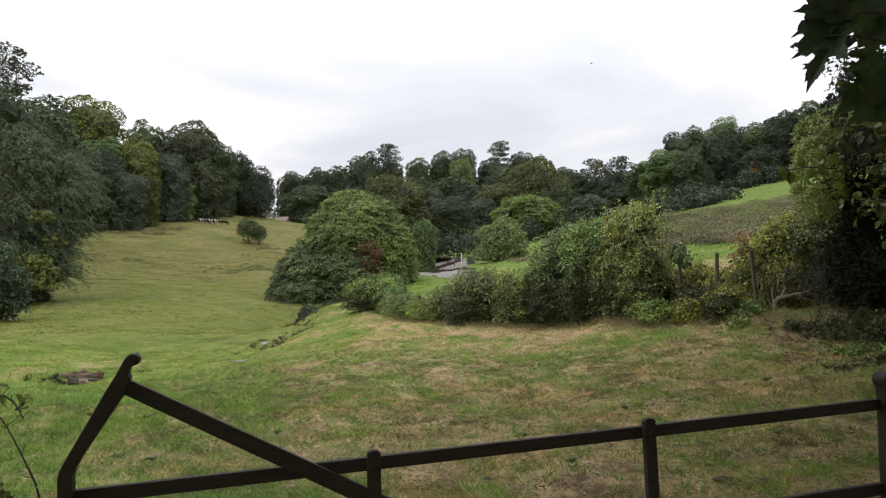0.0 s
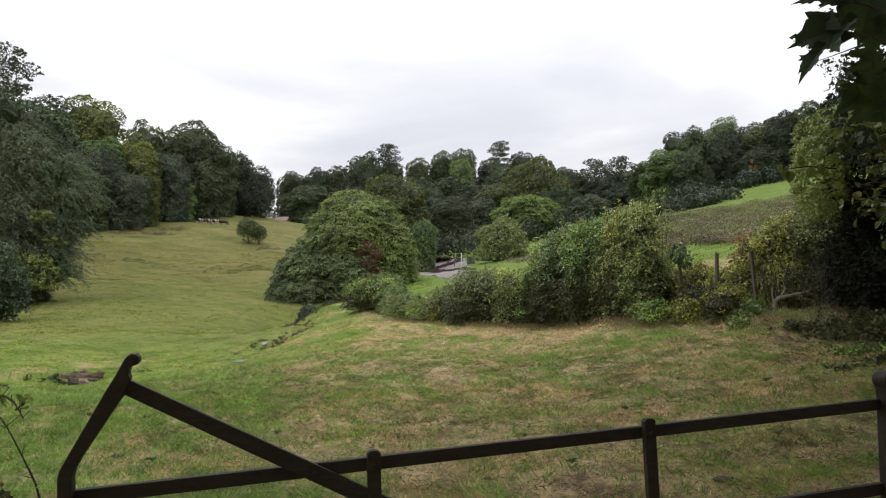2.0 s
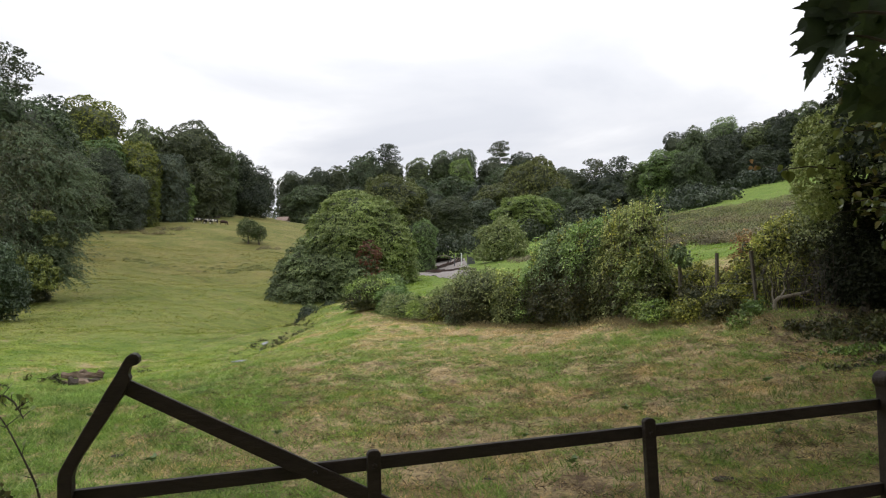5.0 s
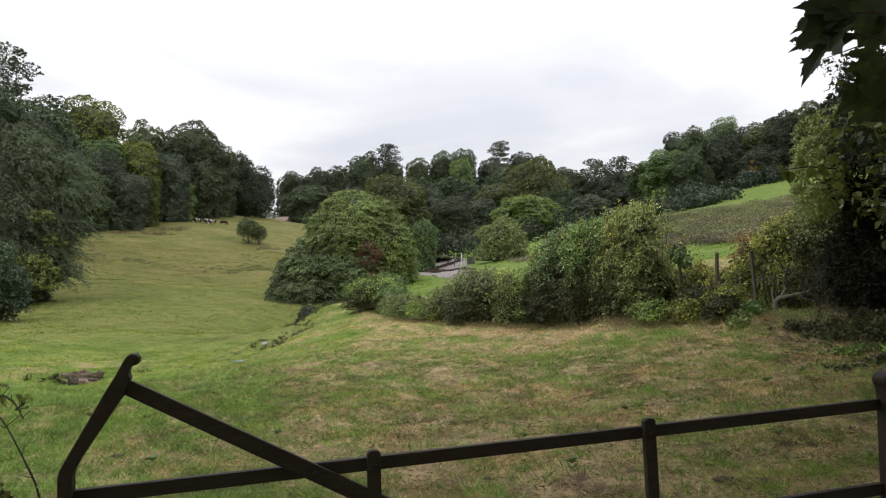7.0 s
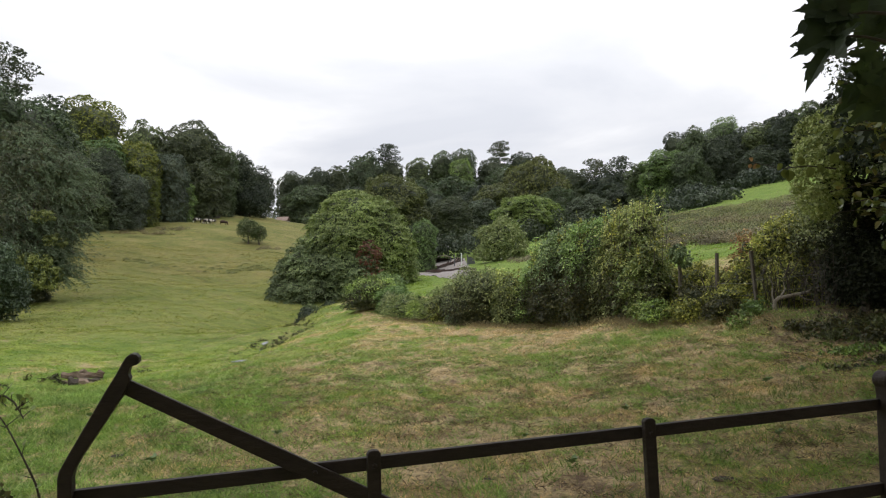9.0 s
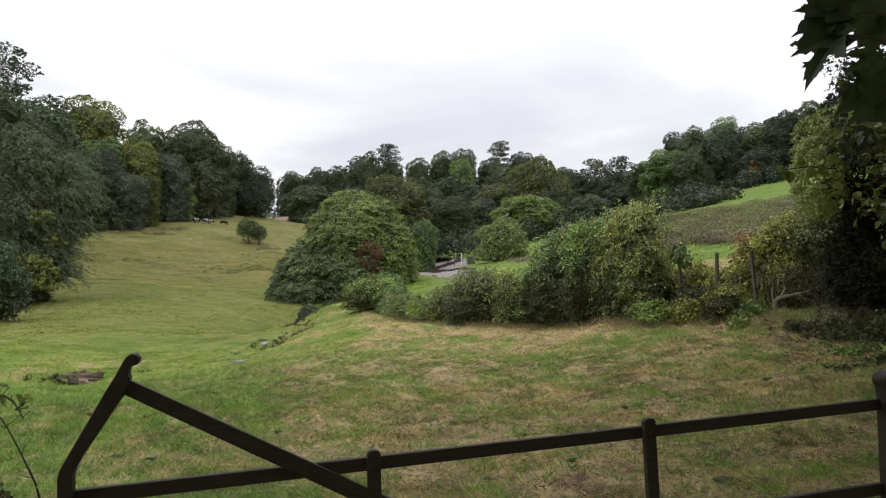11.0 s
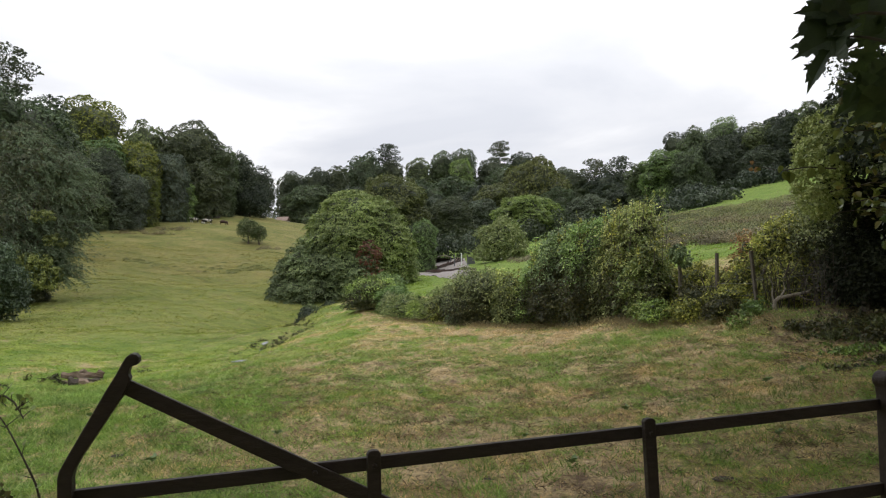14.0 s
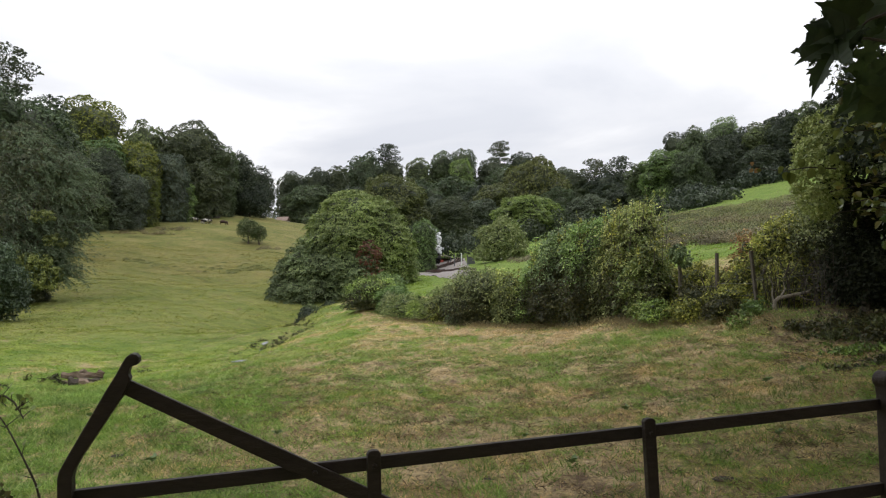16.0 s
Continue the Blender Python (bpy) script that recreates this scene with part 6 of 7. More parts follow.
# ---- near foliage ----
def sycamore_leaf(size, curl, seed):
    """A five-lobed, toothed leaf with a folded midrib, in its own plane."""
    rng = np.random.RandomState(seed)
    half = [(0.00, 0.02), (0.10, -0.06), (0.20, -0.08), (0.30, -0.14), (0.46, -0.14), (0.38, -0.02), (0.36, 0.04), (0.24, 0.13), (0.38, 0.17), (0.46, 0.26), (0.58, 0.30), (0.70, 0.50), (0.56, 0.46), (0.50, 0.50), (0.40, 0.44), (0.26, 0.42), (0.16, 0.44), (0.19, 0.56), (0.31, 0.66), (0.20, 0.70), (0.16, 0.80), (0.08, 0.84), (0.0, 1.0)]
    toothed = [half[0]]
    for (ax, ay), (bx, by) in zip(half, half[1:]):
        if math.hypot(bx - ax, by - ay) > 0.07 and ax > 0 and bx > 0:
            toothed.append((ax + (bx - ax) * 0.45 - 0.05 * (bx + ax) / 2, ay + (by - ay) * 0.45 + 0.05 * (0.3 - ay)))
            toothed.append((ax + (bx - ax) * 0.60 + 0.05 * (bx + ax) / 2, ay + (by - ay) * 0.60 - 0.05 * (0.3 - ay)))
        toothed.append((bx, by))
    half = toothed
    bm = bmesh.new()
    foot, tip = bm.verts.new((0, 0, 0)), bm.verts.new((0, 1, 0))
    middle = [bm.verts.new((0, y, 0)) for y in (0.2, 0.4, 0.6, 0.8)]
    for sign in (1, -1):
        lift = rng.uniform(0.16, 0.34)
        edge = [bm.verts.new((sign * 0.74 * x * (1 + rng.uniform(-0.1, 0.1)), y + rng.uniform(-0.025, 0.025), x * lift)) for x, y in half[1:-1]]
        ring = [foot, *edge, tip, *middle[::-1]]
        bm.faces.new(ring if sign > 0 else ring[::-1])
    bmesh.ops.triangulate(bm, faces=bm.faces[:])
    for v in bm.verts:
        v.co.z -= curl * v.co.y ** 2 + 0.12 * v.co.x ** 2
        v.co *= size
    return bm


def spray(name, pivot, leaves, twigs, label, material=None):
    """A twig with leaves; the poses of its parts are relative to the pivot."""
    root = thing(name, pose(*pivot), label, "branch", "overhanging sprays")
    px, py, pz = pivot
    for k, pts in enumerate(twigs):
        bm = bmesh.new()
        bough(bm, None, [Vector((x - px, y - py, z - pz)) for x, y, z in pts], 0.006, 0.003, 6)
        part("twig", bm, M_BARK, root)
    for k, (x, y, z, size, heading, tilt, roll) in enumerate(leaves):
        m = pose(x - px, y - py, z - pz) @ pose(0, 0, 0, 0, heading, 0) @ pose(0, 0, 0, 90 + tilt, 0, 0) @ pose(0, 0, 0, 0, roll, 0)
        leaf = part("leaf", sycamore_leaf(size, 0.25, k + int(size * 1000)), material or M_SYCAMORE, root)
        leaf.matrix_basis = m
    return root


# leaf rows: place of the stalk end, length, heading in the upright plane (0 up, 180 down), tilt, roll
UPPER = spray("sycamore_spray", (1.413, 2.30, 2.581),
              [(1.271, 2.3, 2.594, 0.145, -86, 8, 15), (1.289, 2.32, 2.594, 0.163, -106, -10, 30), (1.291, 2.28, 2.605, 0.147, -51, 10, -20)],
              [((1.413, 2.30, 2.581), (1.346, 2.30, 2.586), (1.281, 2.30, 2.572))], "dark sycamore leaves hanging on a twig against the sky")
LOWER = spray("sycamore_spray", (1.410, 2.30, 2.491),
              [(1.262, 2.29, 2.511, 0.164, -109, 6, 25), (1.255, 2.27, 2.512, 0.202, -141, -8, 55), (1.299, 2.33, 2.539, 0.154, -95, 10, 45)],
              [((1.410, 2.30, 2.491), (1.351, 2.30, 2.506), (1.278, 2.30, 2.511))], "dark sycamore leaves hanging on a twig against the sky")
STILL = spray("sycamore_spray", (1.528, 2.40, 2.454),
              [(1.401, 2.36, 2.658, 0.176, -159, 15, 20),
               (1.469, 2.38, 2.665, 0.157, -151, 10, 20),
               (1.539, 2.4, 2.719, 0.193, -151, -15, 20),
               (1.466, 2.42, 2.652, 0.144, -119, -10, 40),
               (1.500, 2.42, 2.385, 0.166, -108, 12, 25),
               (1.478, 2.38, 2.346, 0.163, -124, -10, 10),
               (1.466, 2.46, 2.367, 0.160, -110, 10, 40),
               (1.567, 2.5, 2.366, 0.123, -129, 5, 0)]
              + [(1.44 + 0.16 * math.sin(k * 2.4) ** 2 + 0.03 * (k % 3), 2.46 + 0.05 * (k % 4), 2.64 - 0.032 * k, 0.10 + 0.03 * ((k * 5) % 4) / 3, -95 - 27 * (k % 4), 12 * ((k % 3) - 1), 15 * (k % 4)) for k in range(8)],
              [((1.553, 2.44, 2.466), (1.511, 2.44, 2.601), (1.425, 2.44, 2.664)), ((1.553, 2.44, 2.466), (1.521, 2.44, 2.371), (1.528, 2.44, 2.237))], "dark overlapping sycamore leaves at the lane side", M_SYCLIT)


def sycamore():
    """The roadside sycamore whose boughs overhang the gate."""
    rng = np.random.RandomState(88)
    root = thing("sycamore", stand(6.2, 1.2), "roadside sycamore with a broad dark crown over the gate", "tree")
    # crown lies out of view; its reach is widened to shade the near field
    shape = [((-1.6, 2.2, 5.6), (2.6, 2.6, 1.5)), ((-3.6, 0.2, 6.0), (2.4, 2.4, 1.3)), ((1.0, 4.6, 5.2), (2.6, 2.6, 2.0)), ((1.6, 1.0, 6.4), (3.0, 3.0, 2.2)), ((-5.8, -1.0, 6.4), (2.2, 2.2, 1.1)), ((-0.5, 0.0, 8.0), (3.2, 3.2, 1.8)), ((2.4, 7.6, 6.4), (2.9, 2.9, 1.9)), ((4.2, 4.2, 5.0), (2.4, 2.6, 2.6)), ((1.6, 9.3, 7.3), (2.2, 2.2, 1.2)), ((-0.8, 7.2, 6.7), (1.8, 1.8, 1.0)), ((-3.0, 4.8, 5.8), (1.6, 1.6, 0.8)), ((-2.6, 7.8, 7.8), (2.2, 2.2, 1.2)), ((-0.3, 10.3, 8.6), (2.2, 2.2, 1.3)), ((2.6, 12.6, 9.6), (2.2, 2.2, 1.3)), ((3.8, 9.8, 7.8), (2.2, 2.2, 1.6)), ((1.6, 5.8, 4.4), (2.0, 2.0, 1.4)), ((3.4, 7.6, 4.4), (2.0, 2.2, 1.6)), ((-8.0, 1.5, 7.4), (2.4, 2.4, 1.2)), ((-6.0, 3.0, 7.6), (2.4, 2.4, 1.2)), ((-3.2, 3.6, 7.6), (2.4, 2.4, 1.2))]
    part("trunk", trunk_mesh(rng, 7.0, shape, 0.24), M_BARK, root)
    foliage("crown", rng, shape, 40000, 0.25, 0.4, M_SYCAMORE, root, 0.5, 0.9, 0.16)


sycamore()


def hedgerow_tree():
    """The taller thorn behind the climber, with extra lobes that deepen its shade."""
    rng = np.random.RandomState(23)
    root = thing("hedgerow_tree", stand(9.6, 14.6), "tall hedgerow thorn with small dark leaves", "tree")
    shape = [((-1.2, -1.0, 5.2), (1.3, 1.3, 1.0)), ((-0.3, -1.0, 6.4), (1.5, 1.8, 1.2)), ((0.8, -1.5, 8.0), (2.0, 2.0, 1.5)), ((2.5, 0.0, 6.5), (2.4, 2.4, 2.0)), ((1.5, 1.0, 9.4), (2.2, 2.2, 1.5)), ((0.4, -1.2, 4.2), (1.5, 1.4, 1.2)), ((1.8, -1.0, 4.6), (1.8, 1.6, 1.6)),
             ((0.6, -1.0, 2.6), (1.3, 1.2, 1.2)), ((1.8, -1.4, 2.0), (1.5, 1.3, 1.6)), ((0.5, -1.4, 1.2), (1.1, 0.9, 1.2)), ((1.6, -2.0, 0.8), (1.4, 0.9, 1.0)),
             # lobes mostly out of view, added to shade the field corner
             ((-1.95, -2.6, 3.4), (1.0, 1.3, 1.1)), ((-1.0, -3.6, 3.6), (1.3, 1.3, 1.2)), ((0, -3.5, 3.0), (1.6, 1.6, 1.8)), ((-0.5, -5.2, 3.2), (1.6, 1.5, 1.6)), ((0.6, -6.8, 3.4), (1.8, 1.6, 1.6))]
    part("trunk", trunk_mesh(rng, 7.0, shape, 0.14), M_BARK, root)
    high = [l for l in shape if l[0][2] > 5.0]
    foliage("crown", rng, [l for l in shape if l[0][2] <= 5.0], 25000, 0.12, 0.26, M_DARK, root, 0.3, 0.65, 0.2)
    foliage("thin_top", rng, high, 10000, 0.07, 0.22, M_DARK, root, 0.3, 0.6, 0)


hedgerow_tree()


def hazel_sprays():
    """Nearer hazel leaves over the climber."""
    rng = np.random.RandomState(29)
    root = thing("hazel_bush", stand(5.9, 9.2), "hazel boughs with large yellow-green leaves before the thorn", "shrub")
    shape = [((0.1, 0.2, 2.6), (0.45, 0.5, 0.5)), ((0.3, 0.1, 3.3), (0.55, 0.5, 0.5)), ((0.3, 0, 2.0), (0.6, 0.5, 0.5)), ((0.5, 0.1, 4.1), (0.6, 0.5, 0.6))]
    for c, r in shape:
        bm = bmesh.new()
        bough(bm, rng, [Vector((0.9, 0.3, -0.1)), Vector((0.75, 0.3, c[2] * 0.5)), Vector(c)], 0.03, 0.008, 6)
        part("stem", bm, M_BARK, root)
    foliage("leaves", rng, shape, 1500, 0.09, 0.2, M_HAZEL, root, 0.6, 0.8, 0.0)


hazel_sprays()


def oval_leaf(size, rng):
    """A rounded, finely toothed, cupped leaf along its own y."""
    bm = bmesh.new()
    foot, tip = bm.verts.new((0, 0, 0)), bm.verts.new((0, 1, -0.12))
    middle = [bm.verts.new((0, y, -0.12 * y * y)) for y in (0.33, 0.66)]
    for sign in (1, -1):
        edge = []
        for k, y in enumerate(np.linspace(0.06, 0.94, 13)):
            wide = 0.42 * math.sin(math.pi * y ** 0.8) ** 0.7 * (1.0 if k % 2 else 0.92) + rng.uniform(-0.015, 0.015)
            edge.append(bm.verts.new((sign * wide, y, wide * 0.35 - 0.12 * y * y)))
        ring = [foot, *edge, tip, *middle[::-1]]
        bm.faces.new(ring if sign > 0 else ring[::-1])
    bmesh.ops.triangulate(bm, faces=bm.faces[:])
    for v in bm.verts:
        v.co *= size
    return bm


M_LATE = leafy("yellowing_hazel_leaves", (0.070, 0.080, 0.018), (0.150, 0.150, 0.034), (0.280, 0.240, 0.060), 0.4, 0.45, 0.35, 2.0)


def hazel_bough():
    """Near hazel leaves hanging at the lane side, thicker away from the field."""
    rng = np.random.RandomState(37)
    root = thing("hazel_bough", pose(3.7, 5.6, 1.7), "hazel bough with large green and yellowing leaves", "branch", "overhanging sprays")
    shapes = []
    for k in range(5):
        bm = oval_leaf(1.0, rng)
        me = bpy.data.meshes.new("leaf")
        bm.to_mesh(me)
        bm.free()
        shapes.append(me)
    kinds = [(M_HAZEL, me) for me in shapes[:3]] + [(M_LATE, shapes[3]), (M_UNDER, shapes[4])]
    for material, me in kinds:
        me.materials.append(material)
    for k in range(11):
        z = 0.35 + 0.115 * k
        tip = Vector((-0.62 + rng.uniform(-0.2, 0.3), rng.uniform(-0.3, 0.3), z + rng.uniform(-0.05, 0.1)))
        line = [Vector((0.25, 0, z * 0.7)), Vector((-0.1, tip.y * 0.4, z + 0.08)), (Vector((-0.1, tip.y * 0.4, z + 0.08)) + tip) / 2 + Vector((0, 0, 0.03)), tip]
        bm = bmesh.new()
        bough(bm, rng, line, 0.009, 0.003, 5)
        part("twig", bm, M_BARK, root)
        for q in range(16):
            f = rng.uniform(0.0, 1.0) ** 0.8
            p = line[1].lerp(line[3], f) + Vector((rng.normal(0, 0.05), rng.normal(0, 0.06), rng.normal(0, 0.035)))
            ob = new("leaf", kinds[(k * 3 + q * 2 + (q == 4)) % 5][1] if q % 5 else shapes[q % 3])
            ob.parent = root
            ob.matrix_basis = pose(p.x, p.y, p.z, rng.uniform(-70, 20), rng.uniform(-45, 45), rng.uniform(0, 360)) @ Matrix.Scale(rng.uniform(0.05, 0.085), 4)


hazel_bough()


def hazel_twig():
    """A slim twig reaching out over the far slope, with a yellow leaf at its end."""
    rng = np.random.RandomState(33)
    root = thing("hazel_twig", pose(4.3, 8.0, 2.95), "slim twig with curled yellowing leaves at its tip", "branch", "overhanging sprays")
    bm = bmesh.new()
    bough(bm, rng, [Vector(p) for p in ((0, 0, -0.02), (-0.3, 0, 0.0), (-0.6, 0.0, -0.04), (-0.9, 0, 0.02))], 0.009, 0.003, 6)
    part("twig", bm, M_BARK, root)
    for k, (x, z, size, heading, material) in enumerate(((-0.90, 0.04, 0.06, -25, M_RUSSET), (-0.92, 0.0, 0.055, -150, M_RUSSET), (-0.86, 0.0, 0.065, 175, M_RUSSET), (-0.88, -0.03, 0.05, 110, M_LATE), (-0.6, -0.06, 0.11, 170, M_HAZEL), (-0.52, -0.06, 0.13, 200, M_HAZEL), (-0.45, 0.02, 0.11, 20, M_HAZEL), (-0.3, -0.02, 0.12, 150, M_HAZEL), (-0.66, 0.0, 0.1, 120, M_HAZEL), (-0.2, 0.0, 0.12, -160, M_HAZEL), (-0.1, 0.02, 0.13, 30, M_HAZEL))):
        leaf = part("leaf", oval_leaf(size, rng), material, root)
        leaf.matrix_basis = pose(x, -0.01 * k, z, 0, heading, 0) @ pose(0, 0, 0, 90 + rng.uniform(-35, 35), rng.uniform(-50, 50), 0)
    return root


HAZEL = hazel_twig()


def bramble_stem(pts, seed, label):
    rng = np.random.RandomState(seed)
    root = thing("bramble", pose(*pts[0]), label, "bramble", "gateside brambles")
    o = Vector(pts[0])
    bm = bmesh.new()
    line = [Vector(p) - o for p in pts]
    bough(bm, rng, line, 0.0035, 0.0018, 5)
    part("cane", bm, M_BARK, root)
    for k in range(6):
        a = line[rng.randint(len(line) - 1)].lerp(line[-1], rng.uniform(0, 0.8))
        bm = bmesh.new()
        tip = a + Vector((rng.uniform(-0.03, 0.04), 0, rng.uniform(0.0, 0.04)))
        limb(bm, a, tip, 0.0015, 0.001, 4)
        stalk = part("stalk", bm, M_BARK, root)
        v, q = leaf_arrays(rng, np.array([tip[:]]), np.array([[0, -0.6, 0.5]]), 0.022, 0.2, 0.7)
        part("leaf", mesh_from("leaf", v, q), M_BRAMBLE, stalk)


bramble_stem(((-1.138, 2.10, 1.144), (-1.156, 2.10, 1.203), (-1.179, 2.10, 1.250), (-1.208, 2.10, 1.306), (-1.238, 2.10, 1.361), (-1.264, 2.10, 1.396)), 1, "thin bare bramble cane beside the gate")
bramble_stem(((-1.277, 2.10, 1.445), (-1.245, 2.10, 1.447), (-1.218, 2.10, 1.429), (-1.202, 2.10, 1.403), (-1.190, 2.10, 1.381)), 2, "thin arching bramble cane with few leaves")
bramble_stem(((-1.213, 2.10, 1.407), (-1.202, 2.10, 1.416), (-1.189, 2.10, 1.425)), 3, "short bramble twig beside the gate")


def gateside_leaves():
    rng = np.random.RandomState(4)
    root = thing("bramble_bush", pose(-1.52, 2.2, 0), "dark bramble leaves beside the gate post", "bramble")
    shape = [((0.205, 0, 1.467), (0.03, 0.03, 0.025)), ((0.218, 0, 1.135), (0.035, 0.04, 0.03)), ((0.202, 0, 1.424), (0.02, 0.03, 0.02)), ((-0.1, 0, 0.6), (0.3, 0.2, 0.4))]
    for c, r in shape:
        bm = bmesh.new()
        bough(bm, rng, [Vector((-0.2, 0, -0.05)), Vector((-0.15, 0, c[2] * 0.6)), Vector((-0.05, 0, c[2] * 0.95)), Vector(c)], 0.004, 0.002, 5)
        part("stem", bm, M_BARK, root)
    for (c, r), n, material in zip(shape, (9, 16, 6, 90), (M_SPRIG, M_UNDER, M_UNDER, M_UNDER)):
        pts = np.array(c) + rng.normal(0, 0.55, (n, 3)) * np.array(r) - np.array([0.015, 0, 0])
        v, q = leaf_arrays(rng, pts, np.tile([0.0, -0.6, 0.5], (n, 1)), 0.024, 0.3, 0.7, 0.6)
        part("leaf_cluster", mesh_from("leaf_cluster", v, q), material, root)


gateside_leaves()


# ---- grass ----
M_TUFT = leafy("tuft_grass", (0.078, 0.140, 0.026), (0.186, 0.305, 0.059), (0.389, 0.478, 0.138), 0.4, 0.7, 0.35, 1.2)
M_DEADSTALK = leafy("dead_stalks", (0.098, 0.064, 0.042), (0.218, 0.151, 0.095), (0.402, 0.297, 0.187), 0.4, 0.8, 0.1, 1.2)


def grass():
    """Short grazed blades over the near field, ranker and straw-coloured at the hedge foot."""
    rng = np.random.RandomState(91)

    def blades(x, y, tall, wide):
        n = len(x)
        z = land(x, y)
        a = rng.uniform(0, math.tau, n)
        lean = rng.normal(0, 1.1, (n, 2)) * tall[:, None]
        base = np.stack([x, y, z - 0.01], 1)
        side = np.stack([np.cos(a), np.sin(a), np.zeros(n)], 1) * wide[:, None] * 0.5
        tip = base + np.stack([lean[:, 0], lean[:, 1], tall], 1)
        v = np.stack([base - side, base + side, tip], 1).reshape(-1, 3)
        return v, np.arange(3 * n).reshape(-1, 3)

    d = np.sqrt(rng.uniform(5.2 ** 2, 13 ** 2, 150000))
    d2 = np.sqrt(rng.uniform(13 ** 2, 34 ** 2, 130000))
    d = np.concatenate([d, d2])
    u = rng.uniform(-0.66, 0.66, len(d))
    x = u * d
    clump = np.sin(x * 2.1 + np.sin(d * 1.7) * 1.3) * np.sin(d * 2.6 + np.cos(x * 1.9)) * 0.5 + 0.5
    keep = rng.uniform(0, 1, len(d)) < 0.35 + 0.65 * clump
    x, d, clump = x[keep], d[keep], clump[keep]
    tall = rng.uniform(0.018, 0.05, len(x)) * (0.6 + 0.9 * clump) * np.where(d > 13, 1.5, 1.0)
    v, f = blades(x, d, tall, 0.006 + 0.0005 * d)
    ob = new("grass", mesh_from("grass", v, None, f))
    ob.data.materials.append(M_BLADES)
    tagged(ob, "short grazed grass blades with straw-coloured patches", "grass", kind="stuff")
    # tufts standing out of the sward: lush near by, rough grass out over the hollow and the bank
    def tufts(name, n, lo, hi, u0, u1, per, wide, tall, thick, material, label):
        td = np.sqrt(rng.uniform(lo ** 2, hi ** 2, n))
        tx = rng.uniform(u0, u1, n) * td
        w = np.repeat(rng.uniform(0.4, 1.4, n) * wide, per)
        px, py = np.repeat(tx, per) + rng.normal(0, 1, n * per) * w, np.repeat(td, per) + rng.normal(0, 0.8, n * per) * w
        v, f = blades(px, py, rng.uniform(0.35, 1.0, n * per) * tall * (0.5 + 0.5 * w / wide), np.full(n * per, thick))
        ob = new(name, mesh_from(name, v, None, f))
        ob.data.materials.append(material)
        tagged(ob, label, "grass", kind="stuff")

    tufts("grass_tufts", 3000, 5.0, 19.0, -0.66, 0.66, 26, 0.085, 0.125, 0.011, M_TUFT, "lush green grass tufts standing in the grazed sward")
    tufts("grass_tufts", 5200, 14.0, 46.0, -0.66, 0.5, 14, 0.13, 0.10, 0.022, M_BLADES, "rough grazed tufts over the hollow")
    tufts("rough_grass", 9000, 40.0, 130.0, -0.62, -0.02, 12, 0.30, 0.16, 0.05, M_BLADES, "rough tussocky grass on the far bank")
    tufts("grass_tufts", 1500, 5.5, 17.0, -0.66, -0.22, 26, 0.10, 0.11, 0.011, M_TUFT, "lush green grass tufts near the wet ground")
    tufts("straw_tufts", 2600, 5.0, 22.0, -0.3, 0.66, 16, 0.10, 0.08, 0.009, M_STRAW, "pale dry straw tufts in the pasture")
    # dead bents and brown trampled stalks
    n = 9000
    td = np.sqrt(rng.uniform(5.0 ** 2, 16 ** 2, n // 10))
    tx = rng.uniform(-0.4, 0.66, n // 10) * td
    px, py = np.repeat(tx, 30) + rng.normal(0, 0.14, n * 3), np.repeat(td, 30) + rng.normal(0, 0.1, n * 3)
    pts = np.stack([px, py, land(px, py) + rng.uniform(0.01, 0.035, n * 3)], 1)
    v, q = leaf_arrays(rng, pts, np.tile([0.0, 0.0, 1.0], (n * 3, 1)), 0.07, 0, 0.14)
    ob = new("dead_stalks", mesh_from("dead_stalks", v, q))
    ob.data.materials.append(M_DEADSTALK)
    tagged(ob, "brown trampled stalks and dead leaves in the grass", "dead grass", kind="stuff")
    # rank dry grass at the hedge foot
    foot = np.array([(h[0] - 0.2, h[1] - 1.25) for h in HEDGE[1:12]] + [(6.3, 18.3)] + [(6.9, 14.6)])
    k = rng.uniform(0, len(foot) - 1.01, 13000)
    i = k.astype(int)
    p = foot[i] + (foot[i + 1] - foot[i]) * (k - i)[:, None] + rng.normal(0, 0.42, (len(k), 2))
    v, f = blades(p[:, 0], p[:, 1], rng.uniform(0.05, 0.26, len(k)), np.full(len(k), 0.013))
    ob = new("rank_grass", mesh_from("rank_grass", v, None, f))
    ob.data.materials.append(M_STRAW)
    tagged(ob, "rank dry straw-coloured grass along the hedge foot", "grass", kind="stuff")


grass()


def weed(x, y, size, seed):
    """A low rosette of broad leaves."""
    rng = np.random.RandomState(seed)
    root = thing("dock_plant", stand(x, y), "low broad-leaved weed in the pasture", "weed", "pasture weeds")
    for k in range(9):
        a = k * 40 + rng.uniform(-12, 12)
        v, q = leaf_arrays(rng, np.array([[0, size * 0.45, 0.03]]), np.array([[0, -0.3, 1.0]]), size, 0, 0.45, 0.1)
        leaf = part("leaf", mesh_from("leaf", v, q), M_DOCK, root)
        leaf.matrix_basis = pose(0, 0, 0.01 + 0.004 * k, rng.uniform(5, 30), 0, a)


for k, (x, y) in enumerate(((-2.35, 8.9), (-2.05, 9.1), (-3.15, 8.0), (0.9, 8.4), (2.3, 9.5), (4.6, 10.6), (-0.4, 12.2), (5.4, 11.2), (-5.0, 10.5), (3.4, 7.6), (1.2, 7.1))):
    weed(x, y, 0.08 + 0.02 * (k % 3), 500 + k)


